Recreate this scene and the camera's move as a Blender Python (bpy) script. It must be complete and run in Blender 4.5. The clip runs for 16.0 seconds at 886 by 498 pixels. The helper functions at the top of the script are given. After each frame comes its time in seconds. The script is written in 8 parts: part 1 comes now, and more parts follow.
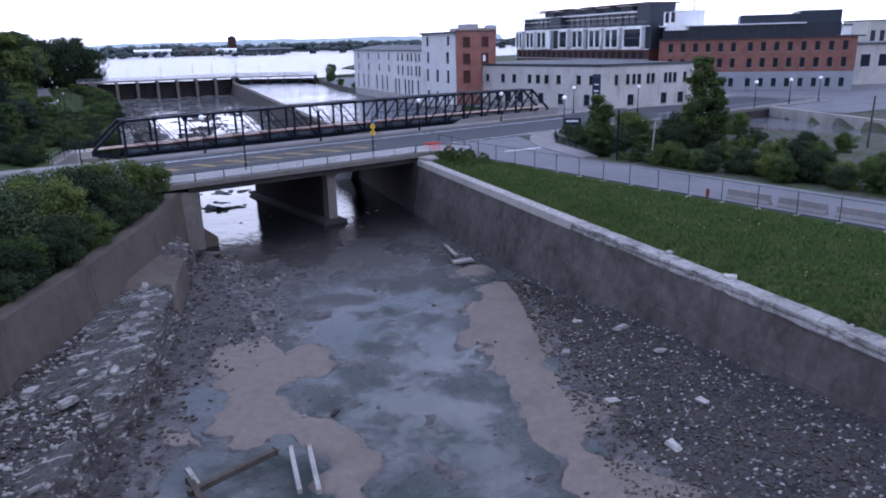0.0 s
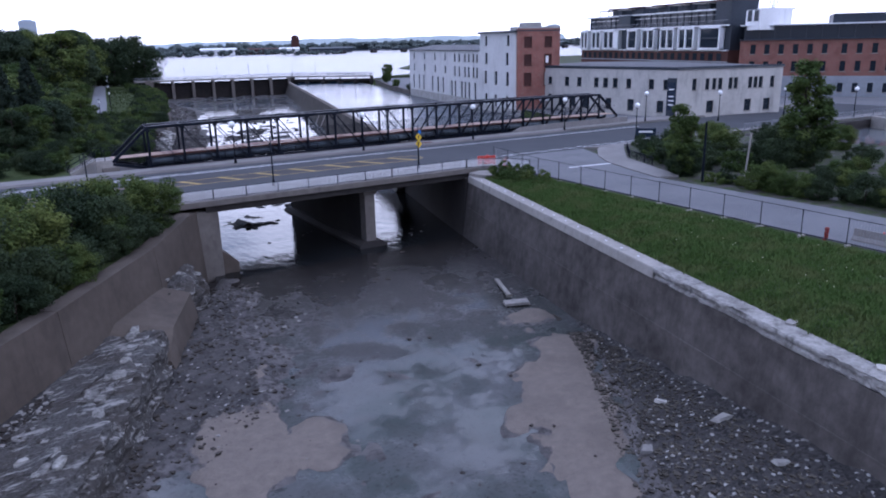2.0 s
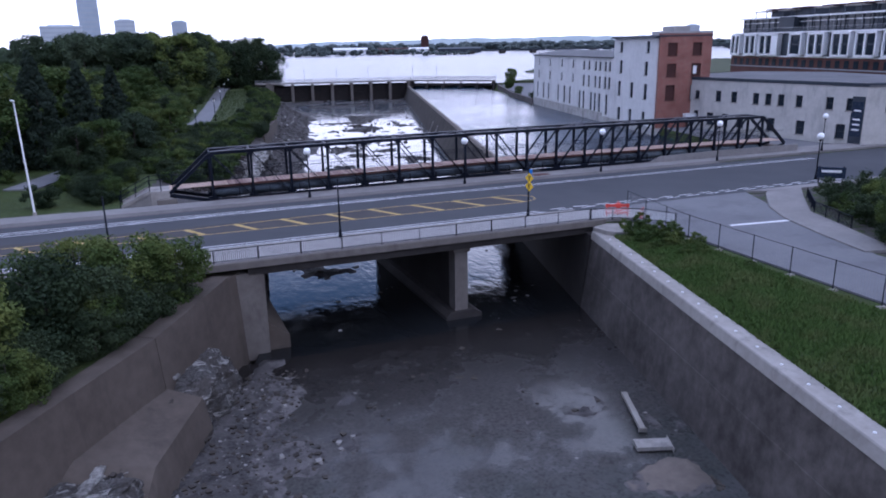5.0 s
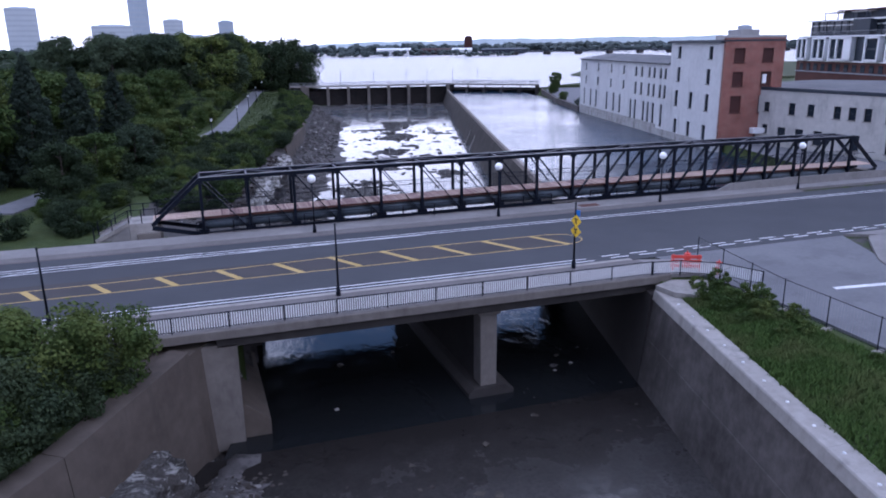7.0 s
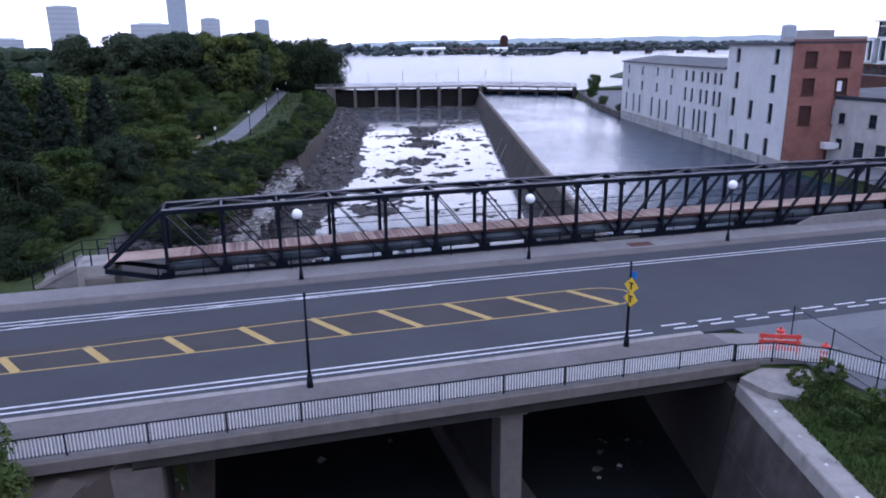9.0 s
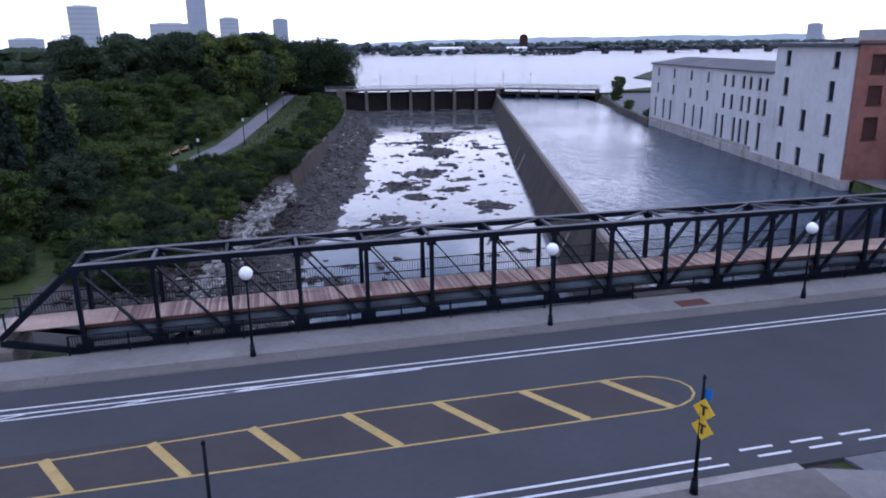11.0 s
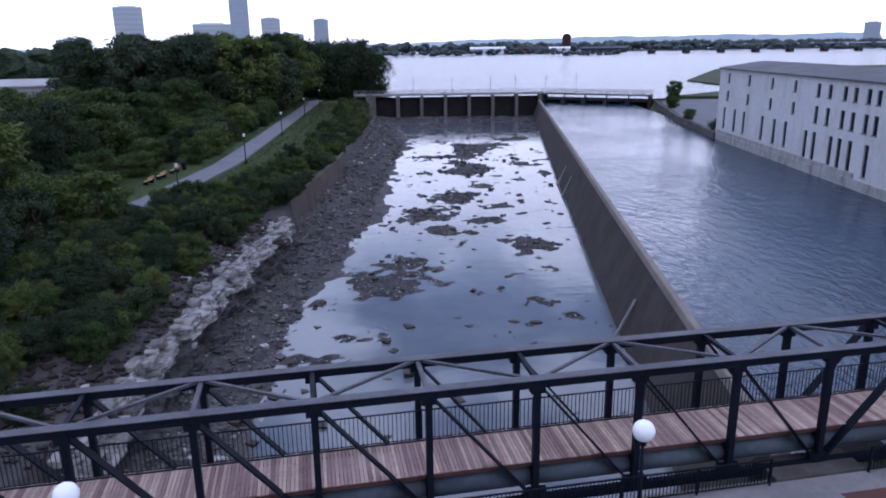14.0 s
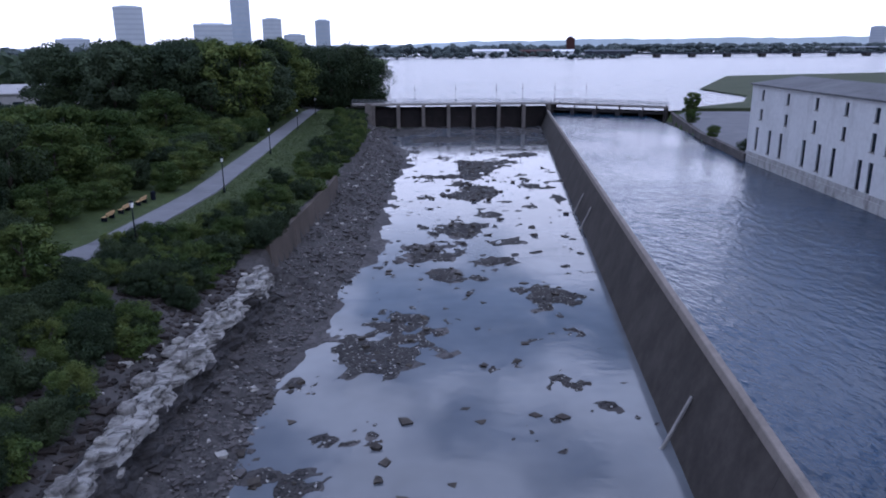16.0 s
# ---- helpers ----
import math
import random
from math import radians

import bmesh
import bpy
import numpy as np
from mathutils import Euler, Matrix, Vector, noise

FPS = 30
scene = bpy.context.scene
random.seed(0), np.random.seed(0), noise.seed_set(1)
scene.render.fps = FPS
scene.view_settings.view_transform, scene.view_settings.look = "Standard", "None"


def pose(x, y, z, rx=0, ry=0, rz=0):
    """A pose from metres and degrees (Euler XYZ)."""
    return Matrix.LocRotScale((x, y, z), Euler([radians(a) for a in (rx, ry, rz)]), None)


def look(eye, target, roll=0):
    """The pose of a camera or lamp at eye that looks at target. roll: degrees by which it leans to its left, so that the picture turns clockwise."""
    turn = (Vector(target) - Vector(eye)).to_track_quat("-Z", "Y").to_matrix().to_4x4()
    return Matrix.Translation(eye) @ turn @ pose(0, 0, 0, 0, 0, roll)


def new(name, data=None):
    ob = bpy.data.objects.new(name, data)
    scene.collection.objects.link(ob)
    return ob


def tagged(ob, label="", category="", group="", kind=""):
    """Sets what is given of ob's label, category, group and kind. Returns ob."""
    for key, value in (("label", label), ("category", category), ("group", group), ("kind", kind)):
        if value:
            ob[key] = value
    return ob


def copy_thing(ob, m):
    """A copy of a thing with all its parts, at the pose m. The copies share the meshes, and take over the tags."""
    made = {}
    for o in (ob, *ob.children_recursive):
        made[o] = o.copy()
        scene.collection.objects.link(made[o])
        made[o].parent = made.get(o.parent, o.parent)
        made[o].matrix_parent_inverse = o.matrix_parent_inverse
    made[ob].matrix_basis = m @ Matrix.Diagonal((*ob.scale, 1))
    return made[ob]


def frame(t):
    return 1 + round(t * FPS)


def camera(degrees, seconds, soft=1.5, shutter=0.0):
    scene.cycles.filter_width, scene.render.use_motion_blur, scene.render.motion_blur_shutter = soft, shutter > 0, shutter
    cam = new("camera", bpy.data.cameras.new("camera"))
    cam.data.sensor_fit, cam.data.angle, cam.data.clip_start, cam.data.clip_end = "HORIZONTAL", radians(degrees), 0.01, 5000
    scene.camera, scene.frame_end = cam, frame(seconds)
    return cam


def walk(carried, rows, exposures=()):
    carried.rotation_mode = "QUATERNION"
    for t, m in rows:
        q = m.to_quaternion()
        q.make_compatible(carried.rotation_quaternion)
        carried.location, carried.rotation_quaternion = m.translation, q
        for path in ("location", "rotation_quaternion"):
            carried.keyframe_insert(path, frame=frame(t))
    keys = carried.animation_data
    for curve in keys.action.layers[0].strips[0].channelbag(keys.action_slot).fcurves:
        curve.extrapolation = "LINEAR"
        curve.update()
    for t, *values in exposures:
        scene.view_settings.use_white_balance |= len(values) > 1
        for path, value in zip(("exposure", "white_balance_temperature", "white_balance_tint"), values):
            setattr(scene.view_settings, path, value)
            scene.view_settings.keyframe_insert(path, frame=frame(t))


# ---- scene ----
# the drone's flight
cam = camera(63.1, 16.0, soft=1.9)
METRES, EYE, TILT, LEAN, TURN = 97.0, 13.3, 1.7, 0.7, -36.0
ROWS = [
    (0.0, 0.0, 0.0, 0.0, -0.2, -17.78, 0.61),
    (0.5, 0.002, 0.0298, -0.0009, 1.04, -17.77, 0.6),
    (1.0, 0.0032, 0.0563, -0.0017, 2.15, -17.76, 0.57),
    (1.5, 0.0046, 0.087, -0.0025, 3.43, -17.77, 0.57),
    (2.0, 0.0049, 0.1138, -0.0034, 4.52, -17.76, 0.57),
    (2.5, 0.0046, 0.143, -0.0045, 5.38, -17.77, 0.56),
    (3.0, 0.0032, 0.1731, -0.0027, 5.8, -17.76, 0.54),
    (3.5, 0.002, 0.2054, -0.0017, 7.39, -17.73, 0.53),
    (4.0, 0.001, 0.2335, -0.0007, 9.82, -17.69, 0.61),
    (4.5, -0.0011, 0.2656, 0.0009, 12.44, -17.68, 0.66),
    (7.0, -0.0249, 0.4202, 0.0052, 17.85, -17.63, 0.6),
    (7.5, -0.0309, 0.45, 0.0052, 18.39, -17.63, 0.56),
    (8.0, -0.0382, 0.4811, 0.0044, 18.96, -17.66, 0.51),
    (8.5, -0.046, 0.5131, 0.0046, 19.75, -17.66, 0.51),
    (9.0, -0.0532, 0.5442, 0.0044, 20.59, -17.68, 0.53),
    (11.5, -0.0952, 0.6962, 0.0032, 22.63, -17.72, 0.66),
    (12.0, -0.1049, 0.7263, 0.0026, 23.68, -17.71, 0.71),
    (12.5, -0.1144, 0.7566, 0.0021, 25.07, -17.71, 0.78),
    (13.0, -0.1245, 0.7868, 0.0018, 25.23, -17.73, 0.77),
    (13.5, -0.1354, 0.817, 0.0016, 25.24, -17.72, 0.82),
    (14.0, -0.1475, 0.8469, 0.002, 25.25, -17.71, 0.81),
    (14.5, -0.1615, 0.8765, 0.003, 25.28, -17.7, 0.78),
    (15.0, -0.1759, 0.9061, 0.0058, 25.35, -17.69, 0.67),
    (15.5, -0.1912, 0.9352, 0.0094, 25.39, -17.66, 0.56),
    (16.0, -0.2067, 0.965, 0.0147, 25.44, -17.64, 0.46),
]
walk(cam, [(t, pose(0, 0, EYE, TILT, LEAN, TURN) @ pose(METRES * x, METRES * y, METRES * z, 90 + pitch, roll, yaw)) for t, x, y, z, yaw, pitch, roll in ROWS],
     exposures=[(0.0, 0.58, 5110, 21), (4.5, 0.40, 5090, 22), (8.0, 0.52, 5130, 23), (11.5, 0.22, 5150, 22), (12.5, 0.25, 5150, 22), (16.0, 0.14, 5080, 20)])

# ---- light ----
SUN_AZ, SUN_EL = 150.0, 46.0     # veiled sun, degrees: azimuth from +y towards +x, elevation
GLOW_AZ = 4.0                    # the clouds are brightest over the lake
world = bpy.data.worlds.new("evening_sky")
scene.world = world
world.use_nodes = True
wn, wl = world.node_tree.nodes, world.node_tree.links
wn.clear()
sky = wn.new("ShaderNodeTexSky")
sky.sky_type, sky.sun_disc = "NISHITA", False
sky.sun_elevation, sky.sun_rotation = radians(SUN_EL), radians(SUN_AZ)
sky.air_density, sky.dust_density, sky.ozone_density = 1.2, 1.4, 2.2
wco = wn.new("ShaderNodeTexCoord")
wmap = wn.new("ShaderNodeMapping")
wmap.inputs["Scale"].default_value = (1.0, 1.0, 2.0)
wl.new(wco.outputs["Generated"], wmap.inputs["Vector"])
clouds = wn.new("ShaderNodeTexNoise")
clouds.inputs["Scale"].default_value, clouds.inputs["Detail"].default_value, clouds.inputs["Roughness"].default_value = 3.6, 9.0, 0.5
wl.new(wmap.outputs[0], clouds.inputs["Vector"])
cramp = wn.new("ShaderNodeValToRGB")
cramp.color_ramp.elements[0].position, cramp.color_ramp.elements[1].position = 0.465, 0.535
wl.new(clouds.outputs["Fac"], cramp.inputs["Fac"])
wsep = wn.new("ShaderNodeSeparateXYZ")
wl.new(wco.outputs["Generated"], wsep.inputs[0])
haze = wn.new("ShaderNodeMapRange")        # cloud deck closes towards the horizon
haze.inputs["From Min"].default_value, haze.inputs["From Max"].default_value = 0.22, 0.35
haze.inputs["To Min"].default_value, haze.inputs["To Max"].default_value = 1.0, 0.0
wl.new(wsep.outputs["Z"], haze.inputs["Value"])
cmax = wn.new("ShaderNodeMath")
cmax.operation = "MAXIMUM"
wl.new(cramp.outputs["Color"], cmax.inputs[0]), wl.new(haze.outputs[0], cmax.inputs[1])
cloudcol = wn.new("ShaderNodeMix")
cloudcol.data_type = "RGBA"
cloudcol.inputs["A"].default_value, cloudcol.inputs["B"].default_value = (10.5, 10.6, 11.4, 1), (13.0, 12.4, 12.5, 1)
wl.new(haze.outputs[0], cloudcol.inputs["Factor"])
glow = wn.new("ShaderNodeVectorMath")       # clouds brighten over the lake
glow.operation = "DOT_PRODUCT"
glow.inputs[1].default_value = (math.sin(radians(GLOW_AZ)), math.cos(radians(GLOW_AZ)), 0.25)
wl.new(wco.outputs["Generated"], glow.inputs[0])
gfac = wn.new("ShaderNodeMapRange")
gfac.inputs["From Min"].default_value, gfac.inputs["From Max"].default_value = -0.2, 0.95
gfac.inputs["To Min"].default_value, gfac.inputs["To Max"].default_value = 0.55, 1.2
wl.new(glow.outputs["Value"], gfac.inputs["Value"])
zenith = wn.new("ShaderNodeMapRange")      # an overcast deck is brightest overhead
zenith.inputs["From Min"].default_value, zenith.inputs["From Max"].default_value = 0.62, 0.9
zenith.inputs["To Min"].default_value, zenith.inputs["To Max"].default_value = 1.0, 2.3
wl.new(wsep.outputs["Z"], zenith.inputs["Value"])
lift = wn.new("ShaderNodeMath")
lift.operation = "MULTIPLY"
wl.new(gfac.outputs[0], lift.inputs[0]), wl.new(zenith.outputs[0], lift.inputs[1])
bright = wn.new("ShaderNodeVectorMath")
bright.operation = "SCALE"
wl.new(cloudcol.outputs["Result"], bright.inputs[0]), wl.new(lift.outputs[0], bright.inputs["Scale"])
wmix = wn.new("ShaderNodeMix")
wmix.data_type = "RGBA"
wl.new(cmax.outputs[0], wmix.inputs["Factor"])
wl.new(sky.outputs[0], wmix.inputs["A"]), wl.new(bright.outputs[0], wmix.inputs["B"])
wbg, wout = wn.new("ShaderNodeBackground"), wn.new("ShaderNodeOutputWorld")
wbg.inputs["Strength"].default_value = 0.1
wl.new(wmix.outputs["Result"], wbg.inputs["Color"]), wl.new(wbg.outputs[0], wout.inputs["Surface"])

sun = new("sun", bpy.data.lights.new("sun", "SUN"))
sun.data.energy, sun.data.angle, sun.data.color = 0.42, radians(50), (1.0, 0.93, 0.86)
sun.matrix_world = look((0, 0, 60), (-math.sin(radians(SUN_AZ)) * 100, -math.cos(radians(SUN_AZ)) * 100, 60 - 100 * math.tan(radians(SUN_EL))))

# ---- materials ----
def nodes_of(name):
    m = bpy.data.materials.new(name)
    m.use_nodes = True
    return m, m.node_tree.nodes, m.node_tree.links, m.node_tree.nodes["Principled BSDF"]


def noise_node(n, l, co, scale, detail=5.0, rough=0.6, stretch=None):
    t = n.new("ShaderNodeTexNoise")
    t.inputs["Scale"].default_value, t.inputs["Detail"].default_value, t.inputs["Roughness"].default_value = scale, detail, rough
    if stretch:
        mp = n.new("ShaderNodeMapping")
        mp.inputs["Scale"].default_value = stretch
        l.new(co, mp.inputs["Vector"])
        co = mp.outputs[0]
    l.new(co, t.inputs["Vector"])
    return t.outputs["Fac"]


def ramp(n, l, fac, lo, hi, a=0.0, b=1.0):
    r = n.new("ShaderNodeMapRange")
    r.inputs["From Min"].default_value, r.inputs["From Max"].default_value = lo, hi
    r.inputs["To Min"].default_value, r.inputs["To Max"].default_value = a, b
    l.new(fac, r.inputs["Value"])
    return r.outputs[0]


def mixc(n, l, fac, a, b):
    m = n.new("ShaderNodeMix")
    m.data_type = "RGBA"
    for key, v in (("A", a), ("B", b)):
        if isinstance(v, tuple):
            m.inputs[key].default_value = (*v, 1)
        else:
            l.new(v, m.inputs[key])
    if isinstance(fac, float):
        m.inputs["Factor"].default_value = fac
    else:
        l.new(fac, m.inputs["Factor"])
    return m.outputs["Result"]


def where(n):
    g = n.new("ShaderNodeNewGeometry")
    return g.outputs["Position"], g


def surf(name, c1, c2, rough=0.8, big=0.25, fine=4.0, bump=0.3, dist=0.03, metal=0.0, stain=None, stain_amt=0.5, stretch=None, jitter=0.0, spec=0.2):
    """A weathered surface: two colours mixed at a large and a fine scale, relief, and stains of a third colour."""
    m, n, l, p = nodes_of(name)
    co, g = where(n)
    a = noise_node(n, l, co, big, 4, 0.6)
    b = noise_node(n, l, co, fine, 6, 0.65, stretch)
    s = n.new("ShaderNodeMath")
    s.operation = "MULTIPLY_ADD"
    s.inputs[1].default_value = 0.5
    l.new(a, s.inputs[0])
    h = n.new("ShaderNodeMath")
    h.operation = "MULTIPLY"
    h.inputs[1].default_value = 0.5
    l.new(b, h.inputs[0])
    l.new(h.outputs[0], s.inputs[2])
    col = mixc(n, l, ramp(n, l, s.outputs[0], 0.36, 0.64), c1, c2)
    if stain:
        st = noise_node(n, l, co, big * 2.3, 7, 0.7, (1, 1, 0.25))
        col = mixc(n, l, ramp(n, l, st, 0.52, 0.72, 0.0, stain_amt), col, stain)
    if jitter:
        oi = n.new("ShaderNodeObjectInfo")
        hv = n.new("ShaderNodeHueSaturation")
        l.new(ramp(n, l, oi.outputs["Random"], 0, 1, 1 - jitter, 1 + jitter), hv.inputs["Value"])
        l.new(ramp(n, l, oi.outputs["Random"], 0, 1, 0.5 - jitter * 0.06, 0.5 + jitter * 0.06), hv.inputs["Hue"])
        l.new(col, hv.inputs["Color"])
        col = hv.outputs["Color"]
    l.new(col, p.inputs["Base Color"])
    l.new(ramp(n, l, b, 0.3, 0.7, max(rough - 0.1, 0.05), min(rough + 0.1, 1.0)), p.inputs["Roughness"])
    p.inputs["Metallic"].default_value = metal
    p.inputs["Specular IOR Level"].default_value = spec
    if bump:
        bp = n.new("ShaderNodeBump")
        bp.inputs["Strength"].default_value, bp.inputs["Distance"].default_value = bump, dist
        l.new(b, bp.inputs["Height"])
        l.new(bp.outputs[0], p.inputs["Normal"])
    return m


def water(name, base, rough, scale, strength, stretch=(1, 1, 1), spec=0.5):
    m, n, l, p = nodes_of(name)
    co, g = where(n)
    w = noise_node(n, l, co, scale, 4, 0.55, stretch)
    l.new(ramp(n, l, noise_node(n, l, co, 0.3, 9, 0.7), 0.48, 0.66, rough, rough + 0.12), p.inputs["Roughness"])
    p.inputs["IOR"].default_value = 1.333
    p.inputs["Specular IOR Level"].default_value = spec
    big = noise_node(n, l, co, 0.06, 4, 0.6)
    l.new(mixc(n, l, ramp(n, l, big, 0.35, 0.65), base, tuple(c * 1.7 for c in base)), p.inputs["Base Color"])
    bp = n.new("ShaderNodeBump")
    bp.inputs["Strength"].default_value, bp.inputs["Distance"].default_value = 1.0, strength
    calm = noise_node(n, l, co, 0.03, 3, 0.5)
    mm = n.new("ShaderNodeMath")
    mm.operation = "MULTIPLY"
    l.new(w, mm.inputs[0]), l.new(ramp(n, l, calm, 0.4, 0.6, 0.45, 1.0), mm.inputs[1])
    l.new(mm.outputs[0], bp.inputs["Height"])
    l.new(bp.outputs[0], p.inputs["Normal"])
    return m


def leaf_mat(name, c1, c2, c3):
    m, n, l, p = nodes_of(name)
    co, g = where(n)
    oi = n.new("ShaderNodeObjectInfo")
    isl = g.outputs["Random Per Island"]
    col = mixc(n, l, isl, c1, c2)
    clump = noise_node(n, l, co, 0.45, 3, 0.5)
    col = mixc(n, l, ramp(n, l, clump, 0.45, 0.68, 0.0, 0.75), col, c3)
    hv = n.new("ShaderNodeHueSaturation")
    l.new(ramp(n, l, oi.outputs["Random"], 0, 1, 0.72, 1.25), hv.inputs["Value"])
    l.new(ramp(n, l, oi.outputs["Random"], 0, 1, 0.515, 0.485), hv.inputs["Hue"])
    l.new(col, hv.inputs["Color"])
    l.new(hv.outputs["Color"], p.inputs["Base Color"])
    p.inputs["Roughness"].default_value = 0.75
    p.inputs["Specular IOR Level"].default_value = 0.12
    tr = n.new("ShaderNodeBsdfTranslucent")
    l.new(hv.outputs["Color"], tr.inputs["Color"])
    mx = n.new("ShaderNodeMixShader")
    mx.inputs[0].default_value = 0.25
    l.new(p.outputs[0], mx.inputs[1]), l.new(tr.outputs[0], mx.inputs[2])
    l.new(mx.outputs[0], n["Material Output"].inputs["Surface"])
    return m


def brick_mat(name, c1, c2, mortar, scale, axis):
    m, n, l, p = nodes_of(name)
    tc = n.new("ShaderNodeTexCoord")
    mp = n.new("ShaderNodeMapping")
    mp.inputs["Rotation"].default_value = axis
    l.new(tc.outputs["Object"], mp.inputs["Vector"])
    b = n.new("ShaderNodeTexBrick")
    b.inputs["Scale"].default_value = scale
    b.inputs["Color1"].default_value, b.inputs["Color2"].default_value, b.inputs["Mortar"].default_value = (*c1, 1), (*c2, 1), (*mortar, 1)
    b.inputs["Mortar Size"].default_value = 0.012
    b.inputs["Brick Width"].default_value, b.inputs["Row Height"].default_value = 0.22, 0.075
    l.new(mp.outputs[0], b.inputs["Vector"])
    co, g = where(n)
    st = noise_node(n, l, co, 0.5, 6, 0.65)
    col = mixc(n, l, ramp(n, l, st, 0.45, 0.7, 0.0, 0.55), b.outputs["Color"], tuple(c * 0.55 for c in c1))
    pale = noise_node(n, l, co, 1.7, 6, 0.7)
    col = mixc(n, l, ramp(n, l, pale, 0.58, 0.75, 0.0, 0.35), col, tuple(min(1, c * 1.6 + 0.05) for c in c2))
    l.new(col, p.inputs["Base Color"])
    p.inputs["Roughness"].default_value = 0.85
    return m


def ground_mat():
    """Grass, river bed, tan silt and broken stone, laid out by the sheet's own layers."""
    m, n, l, p = nodes_of("ground_soil")
    co, g = where(n)

    def layer(name):
        a = n.new("ShaderNodeAttribute")
        a.attribute_name = name
        return a.outputs["Fac"]

    def edge(name, jag, scale=0.9):
        nz = noise_node(n, l, co, scale, 6, 0.65)
        s = n.new("ShaderNodeMath")
        s.operation = "MULTIPLY_ADD"
        s.inputs[1].default_value = jag
        l.new(nz, s.inputs[0]), l.new(layer(name), s.inputs[2])
        return ramp(n, l, s.outputs[0], 0.5 + jag * 0.5 - 0.035, 0.5 + jag * 0.5 + 0.035)

    f1 = noise_node(n, l, co, 6.0, 6, 0.7)
    f2 = noise_node(n, l, co, 0.35, 5, 0.6)
    f3 = noise_node(n, l, co, 1.6, 6, 0.65)
    grass = mixc(n, l, ramp(n, l, f2, 0.35, 0.65), (0.032, 0.047, 0.014), (0.05, 0.07, 0.022))
    grass = mixc(n, l, ramp(n, l, f3, 0.5, 0.75, 0, 0.7), grass, (0.075, 0.075, 0.03))
    mud = mixc(n, l, ramp(n, l, f2, 0.35, 0.65), (0.06, 0.056, 0.056), (0.125, 0.115, 0.11))
    mud = mixc(n, l, ramp(n, l, f3, 0.48, 0.6, 0, 0.8), mud, (0.04, 0.036, 0.036))
    tan = mixc(n, l, ramp(n, l, f3, 0.3, 0.7), (0.125, 0.105, 0.09), (0.185, 0.158, 0.136))
    tan = mixc(n, l, ramp(n, l, f2, 0.5, 0.7, 0, 0.6), tan, (0.105, 0.09, 0.078))
    vor = n.new("ShaderNodeTexVoronoi")
    vor.inputs["Scale"].default_value, vor.inputs["Randomness"].default_value = 6.5, 1.0
    l.new(co, vor.inputs["Vector"])
    vb = n.new("ShaderNodeSeparateColor")
    l.new(vor.outputs["Color"], vb.inputs[0])
    stone = mixc(n, l, ramp(n, l, vb.outputs[0], 0.0, 1.0), (0.018, 0.017, 0.017), (0.062, 0.058, 0.056))
    stone = mixc(n, l, ramp(n, l, vb.outputs[1], 0.93, 0.97), stone, (0.30, 0.29, 0.275))
    stone = mixc(n, l, ramp(n, l, f2, 0.45, 0.65, 0, 0.55), stone, (0.05, 0.044, 0.04))
    col = mixc(n, l, edge("bed", 0.3), grass, mud)
    col = mixc(n, l, edge("silt", 0.5), col, tan)
    col = mixc(n, l, edge("stone", 0.45), col, stone)
    col = mixc(n, l, edge("dirt", 0.5), col, mixc(n, l, ramp(n, l, f3, 0.3, 0.7), (0.042, 0.039, 0.038), (0.098, 0.09, 0.086)))
    l.new(col, p.inputs["Base Color"])
    l.new(ramp(n, l, f3, 0.3, 0.7, 0.6, 0.95), p.inputs["Roughness"])
    p.inputs["Specular IOR Level"].default_value = 0.12
    bp = n.new("ShaderNodeBump")
    bp.inputs["Strength"].default_value, bp.inputs["Distance"].default_value = 0.7, 0.12
    hh = n.new("ShaderNodeMath")
    hh.operation = "MULTIPLY_ADD"
    hh.inputs[1].default_value = 0.6
    l.new(f1, hh.inputs[0]), l.new(f3, hh.inputs[2])
    l.new(hh.outputs[0], bp.inputs["Height"])
    l.new(bp.outputs[0], p.inputs["Normal"])
    return m


GROUND = ground_mat()
ASPHALT = surf("asphalt", (0.044, 0.046, 0.052), (0.066, 0.068, 0.074), 0.85, 0.12, 3.0, 0.3, 0.01, stain=(0.06, 0.06, 0.065), stain_amt=0.6)
ASPHALT2 = surf("worn_asphalt", (0.115, 0.115, 0.124), (0.168, 0.168, 0.174), 0.85, 0.15, 3.0, 0.3, 0.01, stain=(0.09, 0.09, 0.095), stain_amt=0.7)
MEDIAN = surf("dark_asphalt", (0.046, 0.042, 0.042), (0.066, 0.060, 0.060), 0.85, 0.2, 3.0, 0.3, 0.01)
PAVING = surf("pavement_concrete", (0.165, 0.155, 0.15), (0.24, 0.228, 0.22), 0.85, 0.2, 3.0, 0.25, 0.01, stain=(0.13, 0.125, 0.12), stain_amt=0.6)
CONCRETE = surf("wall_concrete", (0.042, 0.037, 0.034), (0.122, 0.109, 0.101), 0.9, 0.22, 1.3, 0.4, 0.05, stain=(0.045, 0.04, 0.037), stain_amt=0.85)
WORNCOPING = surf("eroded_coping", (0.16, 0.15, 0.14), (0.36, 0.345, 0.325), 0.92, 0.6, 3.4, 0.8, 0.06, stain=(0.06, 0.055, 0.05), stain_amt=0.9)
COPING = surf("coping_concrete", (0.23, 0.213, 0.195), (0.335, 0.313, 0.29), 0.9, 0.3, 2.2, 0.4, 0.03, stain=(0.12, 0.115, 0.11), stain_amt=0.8)
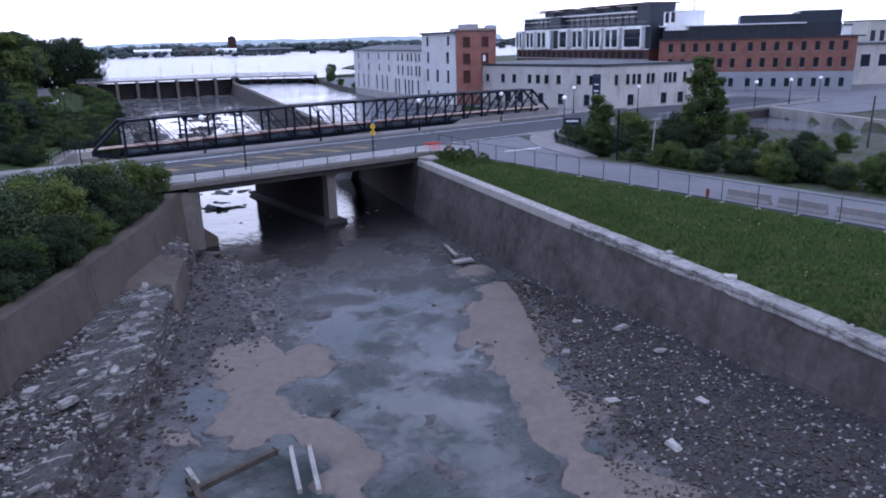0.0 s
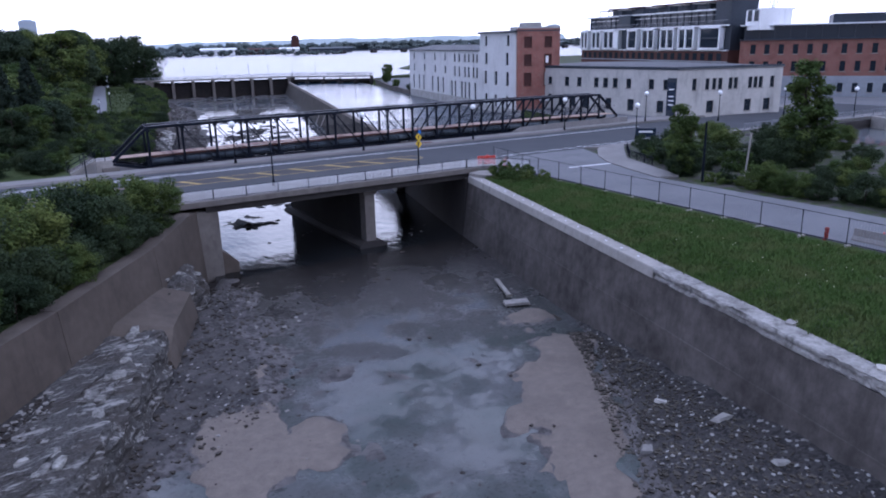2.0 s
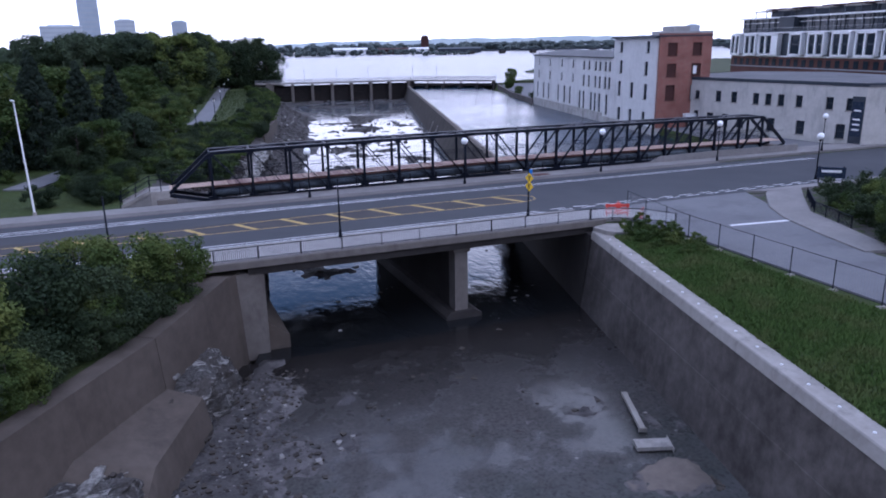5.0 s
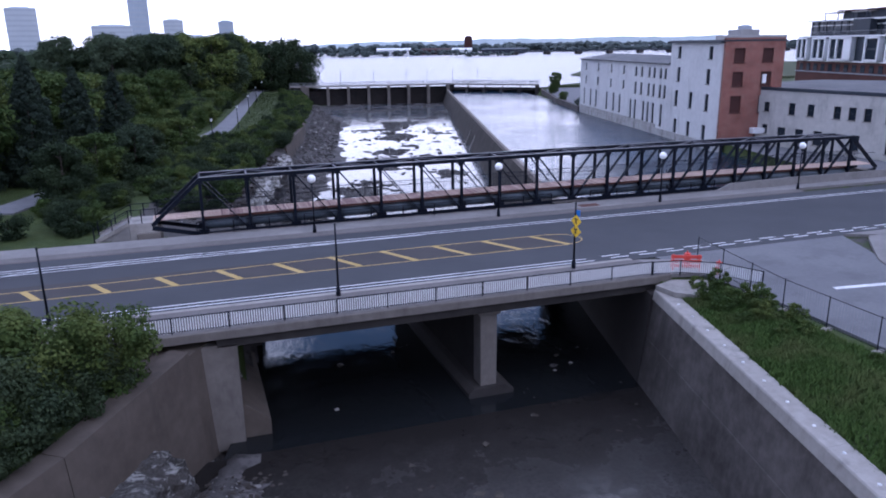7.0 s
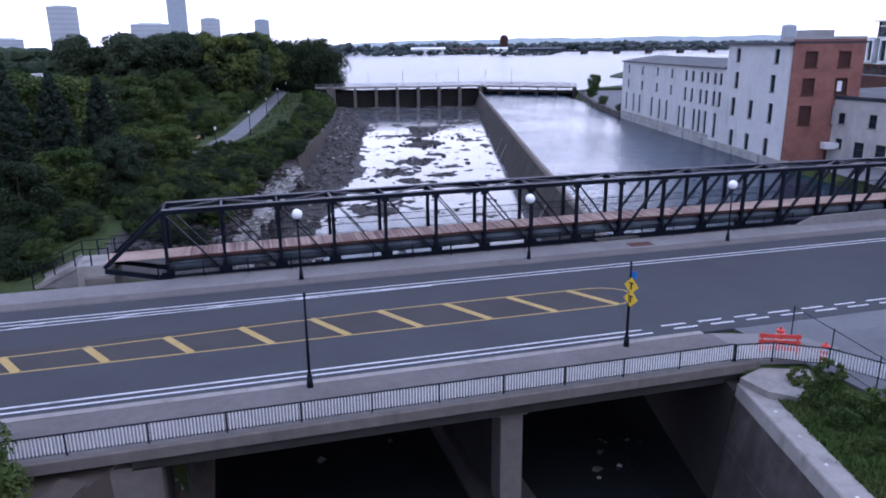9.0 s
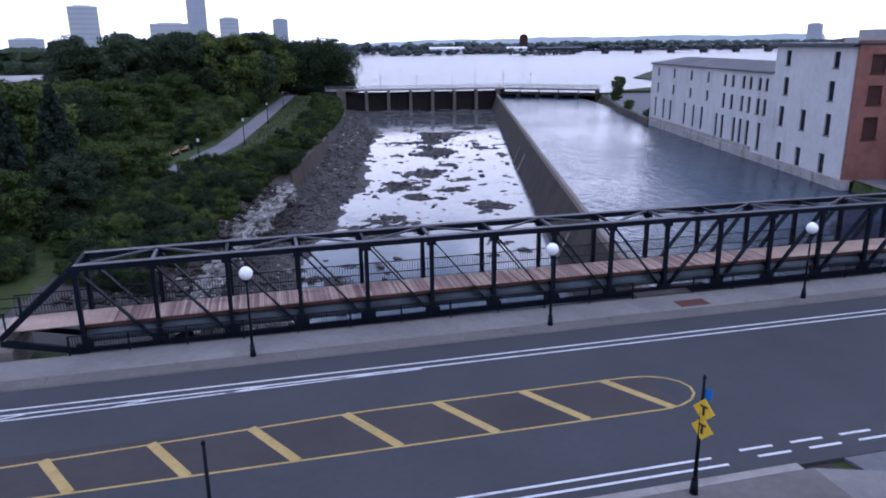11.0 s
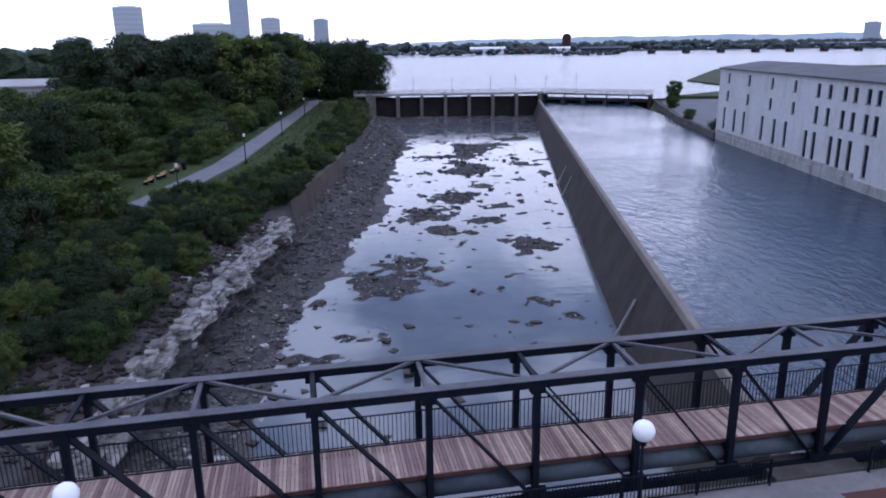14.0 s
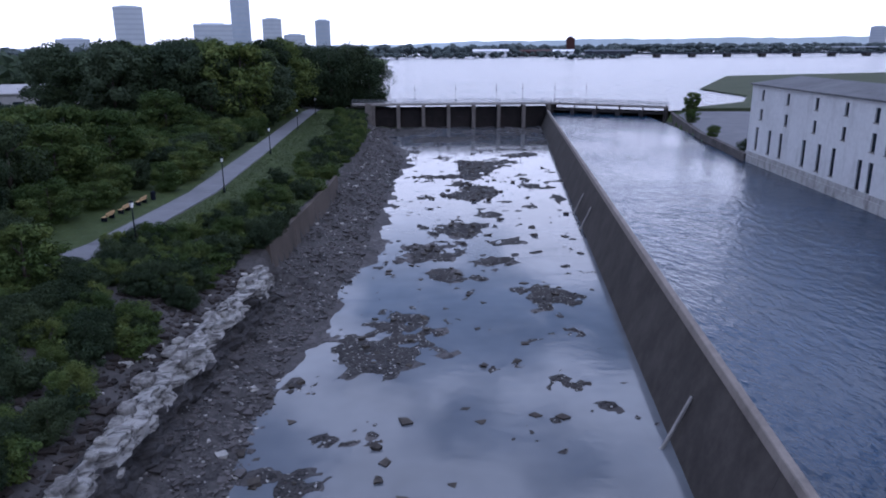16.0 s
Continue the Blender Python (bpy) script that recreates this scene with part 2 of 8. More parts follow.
BROWNWALL = surf("brown_concrete", (0.066, 0.053, 0.043), (0.106, 0.088, 0.073), 0.92, 0.2, 1.3, 0.3, 0.04, stain=(0.045, 0.038, 0.033), stain_amt=0.6)
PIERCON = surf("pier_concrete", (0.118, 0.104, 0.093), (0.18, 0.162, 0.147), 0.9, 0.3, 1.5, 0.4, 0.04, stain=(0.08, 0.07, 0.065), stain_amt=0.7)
# concrete darkened so that its colour carries the shade beneath decks
DARKCON = surf("shade_dark_concrete", (0.026, 0.023, 0.022), (0.055, 0.049, 0.046), 0.8, 0.2, 1.2, 0.4, 0.05)
ROCK = surf("river_stone", (0.022, 0.0185, 0.016), (0.066, 0.055, 0.047), 0.8, 0.3, 2.5, 0.6, 0.08, jitter=0.35)
MIDROCK = surf("brown_grey_stone", (0.042, 0.038, 0.037), (0.125, 0.114, 0.11), 0.85, 0.3, 2.5, 0.6, 0.08, jitter=0.4)
PALEROCK = surf("pale_stone", (0.19, 0.18, 0.168), (0.34, 0.325, 0.30), 0.85, 0.3, 3.0, 0.5, 0.05, jitter=0.3)
BLACKSTEEL = surf("black_paint_steel", (0.004, 0.006, 0.012), (0.010, 0.013, 0.022), 0.55, 0.5, 6.0, 0.2, 0.01, stain=(0.022, 0.014, 0.012), stain_amt=0.35, spec=0.1)
# lighter copy of the black steel: sky light on top faces, put into the colour
STEELTOP = surf("skylit_top_steel", (0.045, 0.045, 0.054), (0.12, 0.12, 0.135), 0.5, 0.5, 6.0, 0.2, 0.01, stain=(0.05, 0.04, 0.04), stain_amt=0.5)
GREYSTEEL = surf("galvanised_steel", (0.22, 0.23, 0.25), (0.34, 0.35, 0.37), 0.45, 0.5, 5.0, 0.15, 0.01, metal=0.6)
PIPEGREY = surf("bluegrey_pipe", (0.05, 0.063, 0.078), (0.095, 0.112, 0.13), 0.6, 0.4, 3.0, 0.2, 0.02, stain=(0.06, 0.05, 0.05), stain_amt=0.5)
DECKWOOD = surf("red_brown_planks", (0.29, 0.19, 0.16), (0.44, 0.32, 0.275), 0.85, 0.3, 5.0, 0.3, 0.02, jitter=0.42)
WHITELINE = surf("white_road_paint", (0.55, 0.55, 0.56), (0.72, 0.72, 0.73), 0.8, 0.4, 5.0, 0.2, 0.005, stain=(0.25, 0.25, 0.26), stain_amt=0.8)
YELLOWLINE = surf("yellow_road_paint", (0.36, 0.255, 0.085), (0.48, 0.355, 0.14), 0.8, 0.4, 5.0, 0.2, 0.005, stain=(0.22, 0.18, 0.1), stain_amt=0.8)
YELLOW = surf("yellow_sign", (0.75, 0.48, 0.02), (0.82, 0.55, 0.04), 0.5, 0.5, 5.0, 0.0)
BLUE = surf("blue_sign", (0.03, 0.16, 0.55), (0.04, 0.2, 0.62), 0.5, 0.5, 5.0, 0.0)
ORANGE = surf("orange_plastic", (0.52, 0.05, 0.04), (0.64, 0.09, 0.065), 0.5, 0.5, 4.0, 0.1)
REDPAINT = surf("red_paint", (0.12, 0.015, 0.014), (0.19, 0.024, 0.02), 0.5, 0.8, 4.0, 0.1)
WHITEPLASTER = surf("white_limewashed_wall", (0.50, 0.50, 0.50), (0.62, 0.62, 0.615), 0.9, 0.15, 1.5, 0.3, 0.03, stain=(0.30, 0.295, 0.29), stain_amt=0.6)
CREAM = surf("cream_painted_stone", (0.41, 0.395, 0.37), (0.53, 0.51, 0.48), 0.9, 0.2, 1.2, 0.4, 0.05, stain=(0.2, 0.195, 0.19), stain_amt=0.6)
PLINTH = surf("stone_plinth", (0.27, 0.26, 0.25), (0.44, 0.43, 0.41), 0.9, 0.4, 1.4, 0.6, 0.1, stain=(0.10, 0.09, 0.085), stain_amt=0.8)
ROOFGREY = surf("grey_roofing", (0.085, 0.085, 0.09), (0.15, 0.15, 0.155), 0.85, 0.2, 2.0, 0.3, 0.03, stain=(0.05, 0.05, 0.055), stain_amt=0.6)
ROOFPALE = surf("pale_flat_roof", (0.30, 0.29, 0.285), (0.40, 0.39, 0.385), 0.9, 0.1, 1.0, 0.2, 0.03, stain=(0.18, 0.175, 0.17), stain_amt=0.6)
DARKPANEL = surf("dark_metal_panel", (0.028, 0.034, 0.044), (0.046, 0.055, 0.07), 0.45, 0.2, 2.0, 0.1, 0.01)
WHITEPANEL = surf("white_panel", (0.76, 0.76, 0.77), (0.84, 0.84, 0.85), 0.6, 0.2, 2.0, 0.1, 0.01, stain=(0.45, 0.45, 0.46), stain_amt=0.4)
DARKBRICK = surf("dark_red_brick", (0.07, 0.035, 0.03), (0.11, 0.05, 0.042), 0.85, 0.3, 4.0, 0.3, 0.02)
REDBRICK = brick_mat("mill_red_brick", (0.225, 0.074, 0.054), (0.29, 0.10, 0.074), (0.25, 0.16, 0.13), 1.0, (radians(90), 0, 0))
OFFICEBRICK = brick_mat("office_red_brick", (0.205, 0.075, 0.056), (0.255, 0.098, 0.074), (0.22, 0.14, 0.11), 1.0, (radians(90), 0, 0))
BLUEGREYSTONE = surf("grey_stone", (0.24, 0.255, 0.28), (0.33, 0.345, 0.37), 0.9, 0.3, 1.5, 0.3, 0.03)
WOODSHUTTER = surf("boarded_window", (0.045, 0.02, 0.018), (0.075, 0.032, 0.028), 0.7, 0.5, 4.0, 0.2, 0.02)
DARKSASH = surf("dark_sash", (0.02, 0.022, 0.026), (0.04, 0.042, 0.048), 0.5, 0.5, 4.0, 0.1, 0.01)
BARK = surf("bark", (0.045, 0.037, 0.03), (0.085, 0.072, 0.06), 0.95, 0.8, 6.0, 0.6, 0.04)
TIMBER = surf("weathered_timber", (0.20, 0.18, 0.16), (0.33, 0.31, 0.28), 0.85, 0.5, 4.0, 0.3, 0.02, stretch=(6, 1, 6))
TANSLAT = surf("tan_bench_slats", (0.42, 0.27, 0.13), (0.52, 0.35, 0.18), 0.7, 0.5, 4.0, 0.2, 0.01)
PATHMAT = surf("path_asphalt", (0.13, 0.13, 0.14), (0.19, 0.19, 0.20), 0.85, 0.3, 3.0, 0.2, 0.01, stain=(0.1, 0.1, 0.1), stain_amt=0.5)
GATEMAT = surf("dark_sluice_gate", (0.010, 0.009, 0.009), (0.026, 0.021, 0.02), 0.7, 0.3, 1.2, 0.3, 0.03, stain=(0.03, 0.018, 0.016), stain_amt=0.4)
# the haze of distance is mixed into the next five base colours
HAZEBLUE = surf("hazed_tower_blue", (0.36, 0.41, 0.48), (0.42, 0.47, 0.54), 0.4, 0.02, 0.1, 0.0)
HAZEGREY = surf("hazed_concrete", (0.45, 0.48, 0.53), (0.52, 0.55, 0.59), 0.8, 0.02, 0.1, 0.0)
HAZEBAND = surf("hazed_window_band", (0.39, 0.42, 0.475), (0.45, 0.48, 0.53), 0.5, 0.02, 0.1, 0.0)
HAZEHILL = surf("hazed_hills", (0.36, 0.42, 0.45), (0.42, 0.47, 0.49), 1.0, 0.004, 0.03, 0.0)
FARWOODMAT = surf("hazed_woods_leaves", (0.062, 0.078, 0.078), (0.10, 0.118, 0.11), 1.0, 0.02, 0.2, 0.0)
DARKCAR = surf("dark_blue_car_paint", (0.02, 0.03, 0.05), (0.03, 0.04, 0.065), 0.25, 0.5, 3.0, 0.0)
RUBBER = surf("tyre_rubber", (0.015, 0.015, 0.016), (0.025, 0.025, 0.026), 0.9, 0.5, 5.0, 0.1)
GLOBEGLASS = surf("white_globe_glass", (0.90, 0.90, 0.90), (0.94, 0.94, 0.94), 0.25, 0.5, 3.0, 0.0)
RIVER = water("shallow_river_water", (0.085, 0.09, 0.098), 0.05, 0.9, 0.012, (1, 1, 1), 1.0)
# river water with the bridge's shade and dark reflection put into its colour
POOL = water("shaded_pool_water", (0.008, 0.009, 0.010), 0.04, 1.3, 0.05, (1, 0.45, 1), 1.0)
CANAL = water("canal_water", (0.007, 0.021, 0.044), 0.08, 1.2, 0.34, (1.0, 0.5, 1), 0.7)
LAKE = water("lake_water", (0.03, 0.04, 0.055), 0.22, 0.3, 0.6, (1.0, 0.4, 1), 0.25)


def film_mat():
    """Ankle-deep water: the mottled silt shows through it, smooth and rippled patches mirror the sky."""
    m, n, l, p = nodes_of("shallow_film_over_silt")
    co, g = where(n)
    a, b2, c = noise_node(n, l, co, 0.14, 4, 0.55), noise_node(n, l, co, 0.8, 7, 0.68), noise_node(n, l, co, 4.5, 6, 0.7)
    col = mixc(n, l, ramp(n, l, a, 0.40, 0.58), (0.04, 0.05, 0.046), (0.085, 0.086, 0.086))
    col = mixc(n, l, ramp(n, l, b2, 0.50, 0.66, 0, 0.75), col, (0.062, 0.062, 0.058))
    col = mixc(n, l, ramp(n, l, c, 0.55, 0.66, 0, 0.8), col, (0.02, 0.021, 0.02))
    crack = noise_node(n, l, co, 0.5, 8, 0.75, (0.5, 1.6, 1))
    col = mixc(n, l, ramp(n, l, crack, 0.60, 0.68, 0, 0.75), col, (0.018, 0.018, 0.018))
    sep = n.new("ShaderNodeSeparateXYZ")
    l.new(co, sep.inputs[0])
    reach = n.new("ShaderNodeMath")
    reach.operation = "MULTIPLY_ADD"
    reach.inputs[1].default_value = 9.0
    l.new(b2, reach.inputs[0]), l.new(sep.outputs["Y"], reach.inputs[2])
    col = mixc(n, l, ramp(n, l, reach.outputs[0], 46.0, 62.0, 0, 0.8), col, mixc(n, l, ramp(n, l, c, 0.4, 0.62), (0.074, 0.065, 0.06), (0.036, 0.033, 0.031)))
    # bridge shade painted into the film: nearly black towards the deck
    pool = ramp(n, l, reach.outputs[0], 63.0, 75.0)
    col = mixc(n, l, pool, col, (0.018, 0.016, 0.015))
    l.new(col, p.inputs["Base Color"])
    rgh = n.new("ShaderNodeMix")
    lake_spot = noise_node(n, l, co, 0.16, 10, 0.72)
    l.new(ramp(n, l, lake_spot, 0.47, 0.55, 0.7, 0.13), rgh.inputs["A"])
    l.new(ramp(n, l, lake_spot, 0.46, 0.58, 0.18, 0.52), p.inputs["Specular IOR Level"])
    rgh.inputs["B"].default_value = 0.12
    l.new(pool, rgh.inputs["Factor"])
    l.new(rgh.outputs["Result"], p.inputs["Roughness"])
    p.inputs["IOR"].default_value = 1.333
    bp = n.new("ShaderNodeBump")
    bp.inputs["Strength"].default_value, bp.inputs["Distance"].default_value = 0.5, 0.012
    l.new(c, bp.inputs["Height"])
    l.new(bp.outputs[0], p.inputs["Normal"])
    return m


def ledge_mat(name, turn, low, high, pale):
    """Bedded limestone: grey-brown weathered faces with pale broken edges that run along the strata."""
    m, n, l, p = nodes_of(name)
    co, g = where(n)
    mp = n.new("ShaderNodeMapping")
    mp.inputs["Rotation"].default_value = (0, 0, radians(turn))
    mp.inputs["Scale"].default_value = (0.35, 1.9, 3.0)
    l.new(co, mp.inputs["Vector"])
    bed = noise_node(n, l, mp.outputs[0], 1.1, 9, 0.66)
    spot, fine = noise_node(n, l, co, 0.5, 5, 0.6), noise_node(n, l, co, 6.0, 7, 0.72)
    col = mixc(n, l, ramp(n, l, fine, 0.35, 0.65), (0.045, 0.042, 0.04), (0.15, 0.143, 0.136))
    col = mixc(n, l, ramp(n, l, spot, 0.42, 0.62, 0, 0.7), col, (0.07, 0.06, 0.053))
    col = mixc(n, l, ramp(n, l, bed, low, high, 0, 0.9), col, pale)
    l.new(col, p.inputs["Base Color"])
    p.inputs["Roughness"].default_value = 0.92
    p.inputs["Specular IOR Level"].default_value = 0.15
    hh = n.new("ShaderNodeMath")
    hh.operation = "ADD"
    l.new(bed, hh.inputs[0]), l.new(fine, hh.inputs[1])
    bp = n.new("ShaderNodeBump")
    bp.inputs["Strength"].default_value, bp.inputs["Distance"].default_value = 1.0, 0.2
    l.new(hh.outputs[0], bp.inputs["Height"])
    l.new(bp.outputs[0], p.inputs["Normal"])
    return m


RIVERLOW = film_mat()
LEDGE = ledge_mat("bedded_limestone", -62, 0.53, 0.62, (0.37, 0.355, 0.335))
CREST = ledge_mat("pale_bedded_limestone", -20, 0.38, 0.52, (0.46, 0.445, 0.42))
# rock colour darkened to stand for the shaded face under the crest
SHADEROCK = surf("shade_dark_rock", (0.03, 0.029, 0.03), (0.088, 0.083, 0.082), 0.8, 0.7, 3.0, 1.0, 0.2, stain=(0.05, 0.042, 0.036), stain_amt=0.7)
LIMEBLOCK = surf("pale_limestone_block", (0.09, 0.085, 0.078), (0.34, 0.325, 0.30), 0.92, 1.4, 4.0, 1.0, 0.12, stain=(0.055, 0.047, 0.04), stain_amt=0.95, jitter=0.3)
LEAF_DARK = leaf_mat("dark_leaves", (0.023, 0.036, 0.018), (0.037, 0.055, 0.026), (0.05, 0.07, 0.03))
LEAF_MID = leaf_mat("green_leaves", (0.043, 0.069, 0.02), (0.074, 0.108, 0.028), (0.115, 0.14, 0.036))
LEAF_BLUE = leaf_mat("grey_green_leaves", (0.04, 0.06, 0.036), (0.06, 0.084, 0.048), (0.052, 0.074, 0.038))
LEAF_CONIFER = leaf_mat("spruce_needles", (0.024, 0.036, 0.026), (0.036, 0.052, 0.036), (0.04, 0.057, 0.036))
GRASSBLADE = leaf_mat("grass_blades", (0.046, 0.086, 0.02), (0.08, 0.128, 0.034), (0.105, 0.122, 0.046))
VERGEBLADE = leaf_mat("verge_blades", (0.034, 0.05, 0.016), (0.046, 0.066, 0.022), (0.056, 0.07, 0.028))
PALEPICKET = surf("pale_grey_pickets", (0.70, 0.70, 0.71), (0.80, 0.80, 0.81), 0.6, 0.5, 4.0, 0.0)
BRIDGEPAVE = surf("stained_bridge_pavement", (0.115, 0.105, 0.10), (0.165, 0.15, 0.145), 0.9, 0.25, 2.5, 0.3, 0.01, stain=(0.085, 0.08, 0.075), stain_amt=0.6)
DIVIDERCON = surf("brown_stained_concrete", (0.036, 0.031, 0.027), (0.076, 0.066, 0.058), 0.9, 0.30, 1.4, 0.4, 0.05, stain=(0.045, 0.04, 0.036), stain_amt=0.8)
DIVIDERTOP = surf("worn_brown_coping", (0.17, 0.145, 0.125), (0.25, 0.218, 0.19), 0.9, 0.2, 2.0, 0.3, 0.03, stain=(0.11, 0.1, 0.09), stain_amt=0.6)


def glass_mat():
    m, n, l, p = nodes_of("dark_window_glass")
    p.inputs["Base Color"].default_value = (0.02, 0.027, 0.038, 1)
    p.inputs["Roughness"].default_value = 0.06
    p.inputs["IOR"].default_value = 1.5
    p.inputs["Specular IOR Level"].default_value = 0.22
    return m


GLASS = glass_mat()

# ---- building blocks ----
class Build:
    """A mesh in the making: solids are added one by one, then it becomes one object."""

    def __init__(self):
        self.v, self.f = [], []

    def add(self, verts, faces):
        k = len(self.v)
        self.v += [tuple(p) for p in verts]
        self.f += [tuple(k + i for i in face) for face in faces]
        return self

    def box(self, x0, x1, y0, y1, z0, z1, c=0.0):
        if c <= 0:
            return self.add([(x, y, z) for z in (z0, z1) for y in (y0, y1) for x in (x0, x1)],
                            [(0, 2, 3, 1), (4, 5, 7, 6), (0, 1, 5, 4), (2, 6, 7, 3), (0, 4, 6, 2), (1, 3, 7, 5)])
        rings = []
        for z, d in ((z0, c), (z0 + c, 0), (z1 - c, 0), (z1, c)):
            a, b, e, g = x0 + d, x1 - d, y0 + d, y1 - d
            rings.append([(a + c, e, z), (b - c, e, z), (b, e + c, z), (b, g - c, z), (b - c, g, z), (a + c, g, z), (a, g - c, z), (a, e + c, z)])
        faces = [tuple(range(7, -1, -1)), tuple(range(24, 32))]
        for r in range(3):
            faces += [(8 * r + i, 8 * r + (i + 1) % 8, 8 * r + 8 + (i + 1) % 8, 8 * r + 8 + i) for i in range(8)]
        return self.add([p for r in rings for p in r], faces)

    def beam(self, p, q, w, h, up=(0, 0, 1)):
        """A bar of rectangular section from p to q: w across, h along up."""
        p, q, up = Vector(p), Vector(q), Vector(up)
        d = (q - p).normalized()
        s = d.cross(up)
        s = s.normalized() if s.length > 1e-4 else Vector((1, 0, 0))
        u = s.cross(d)
        ring = [s * w / 2 * a + u * h / 2 * b for a, b in ((-1, -1), (1, -1), (1, 1), (-1, 1))]
        return self.add([p + r for r in ring] + [q + r for r in ring],
                        [(3, 2, 1, 0), (4, 5, 6, 7), (0, 1, 5, 4), (1, 2, 6, 5), (2, 3, 7, 6), (3, 0, 4, 7)])

    def tube(self, p, q, r, n=8, r2=None):
        p, q = Vector(p), Vector(q)
        r2 = r if r2 is None else r2
        d = (q - p).normalized()
        s = d.orthogonal().normalized()
        u = d.cross(s)
        ring = [s * math.cos(2 * math.pi * i / n) + u * math.sin(2 * math.pi * i / n) for i in range(n)]
        return self.add([p + k * r for k in ring] + [q + k * r2 for k in ring],
                        [tuple(range(n - 1, -1, -1)), tuple(range(n, 2 * n))] + [(i, (i + 1) % n, n + (i + 1) % n, n + i) for i in range(n)])

    def ball(self, c, r, n=10, m=7, flat=1.0):
        c = Vector(c)
        pts = [c + Vector((0, 0, -r * flat))]
        for j in range(1, m):
            a = math.pi * j / m
            pts += [c + Vector((r * math.sin(a) * math.cos(2 * math.pi * i / n), r * math.sin(a) * math.sin(2 * math.pi * i / n), -r * flat * math.cos(a))) for i in range(n)]
        pts.append(c + Vector((0, 0, r * flat)))
        faces = [(0, 1 + (i + 1) % n, 1 + i) for i in range(n)]
        for j in range(m - 2):
            a, b = 1 + j * n, 1 + (j + 1) * n
            faces += [(a + i, a + (i + 1) % n, b + (i + 1) % n, b + i) for i in range(n)]
        a = 1 + (m - 2) * n
        faces += [(a + i, a + (i + 1) % n, len(pts) - 1) for i in range(n)]
        return self.add(pts, faces)

    def prism(self, loop, z0, z1):
        """An upright prism over a plan outline, anticlockwise."""
        n = len(loop)
        return self.add([(x, y, z0) for x, y in loop] + [(x, y, z1) for x, y in loop],
                        [tuple(range(n - 1, -1, -1)), tuple(range(n, 2 * n))] + [(i, (i + 1) % n, n + (i + 1) % n, n + i) for i in range(n)])

    def strip(self, sections):
        """Loops of equal length joined in order and closed at both ends."""
        n = len(sections[0])
        faces = [tuple(range(n)), tuple(range((len(sections) - 1) * n + n - 1, (len(sections) - 1) * n - 1, -1))]
        for k in range(len(sections) - 1):
            a, b = k * n, k * n + n
            faces += [(a + (i + 1) % n, a + i, b + i, b + (i + 1) % n) for i in range(n)]
        return self.add([p for s in sections for p in s], faces)

    def mesh(self, name, mat, smooth=False):
        me = bpy.data.meshes.new(name)
        me.from_pydata(self.v, [], self.f)
        me.materials.append(mat)
        if smooth:
            me.polygons.foreach_set("use_smooth", [True] * len(me.polygons))
        return me


def part(name, b, mat, parent=None, label="", smooth=False):
    """Links a Build as one mesh object, under its thing or part."""
    ob = new(name, b.mesh(name, mat, smooth))
    if parent is not None:
        ob.parent = parent
    if label:
        ob["label"] = label
    return ob


def thing(name, label, category, m=None, group="", kind=""):
    """An empty at a thing's base that will hold its parts."""
    ob = new(name)
    ob.empty_display_size = 0.3
    if m is not None:
        ob.matrix_basis = m
    return tagged(ob, label, category, group, kind)


def lerp(xs, ys):
    return lambda v: np.interp(v, xs, ys)


# ---- the lie of the land ----
right_line = lerp([-60, 72, 97, 150, 290, 300], [15.51, 48.62, 54.85, 69.0, 106.9, 109.6])   # water-side edge of the long wall, below and above the road


left_wall = lerp([-60, 0, 20, 38, 45, 48, 54, 64, 70, 76], [-78, -36, -17, -3.0, 2.2, 4.5, 8.7, 15.2, 18.9, 21.5])
left_foot = lerp([-60, 0, 20, 32, 36, 42, 48, 55, 64, 70, 74, 80, 96, 112, 127, 141, 161, 186, 239, 300],
                 [-46, -14, -4, 2.8, 5.0, 8.2, 11.2, 14.4, 17.8, 20.5, 22.4, 23.0, 25.2, 29.5, 32.6, 34.6, 41.5, 46.0, 57.0, 58.0])
left_crest = lerp([74, 80, 96, 110, 120, 129, 138, 152, 158, 187, 239, 300], [21.5, 22, 22.6, 24.6, 26.4, 27.9, 29.9, 33.2, 34.6, 41.2, 50.5, 55.5])


def water_z(y):
    return np.where(y < 104, -7.05 + 0.33 * np.clip((y - 80) / 24.0, 0, 1), -6.72 + (y - 104) * 0.0072)


bar_width = lerp([-30, 5, 23, 32, 41.5, 50], [15, 14, 9.6, 6.2, 2.4, 0.4])


def mounds(x, y, items):
    """Soft-edged humps: each is centre, half-lengths, turn and height."""
    out = np.zeros_like(x)
    for cx, cy, a, b, turn, high in items:
        c, s = math.cos(radians(turn)), math.sin(radians(turn))
        u, v = ((x - cx) * c + (y - cy) * s) / a, (-(x - cx) * s + (y - cy) * c) / b
        out = np.maximum(out, high * np.clip(1.35 - np.sqrt(u * u + v * v), 0, 1))
    return out


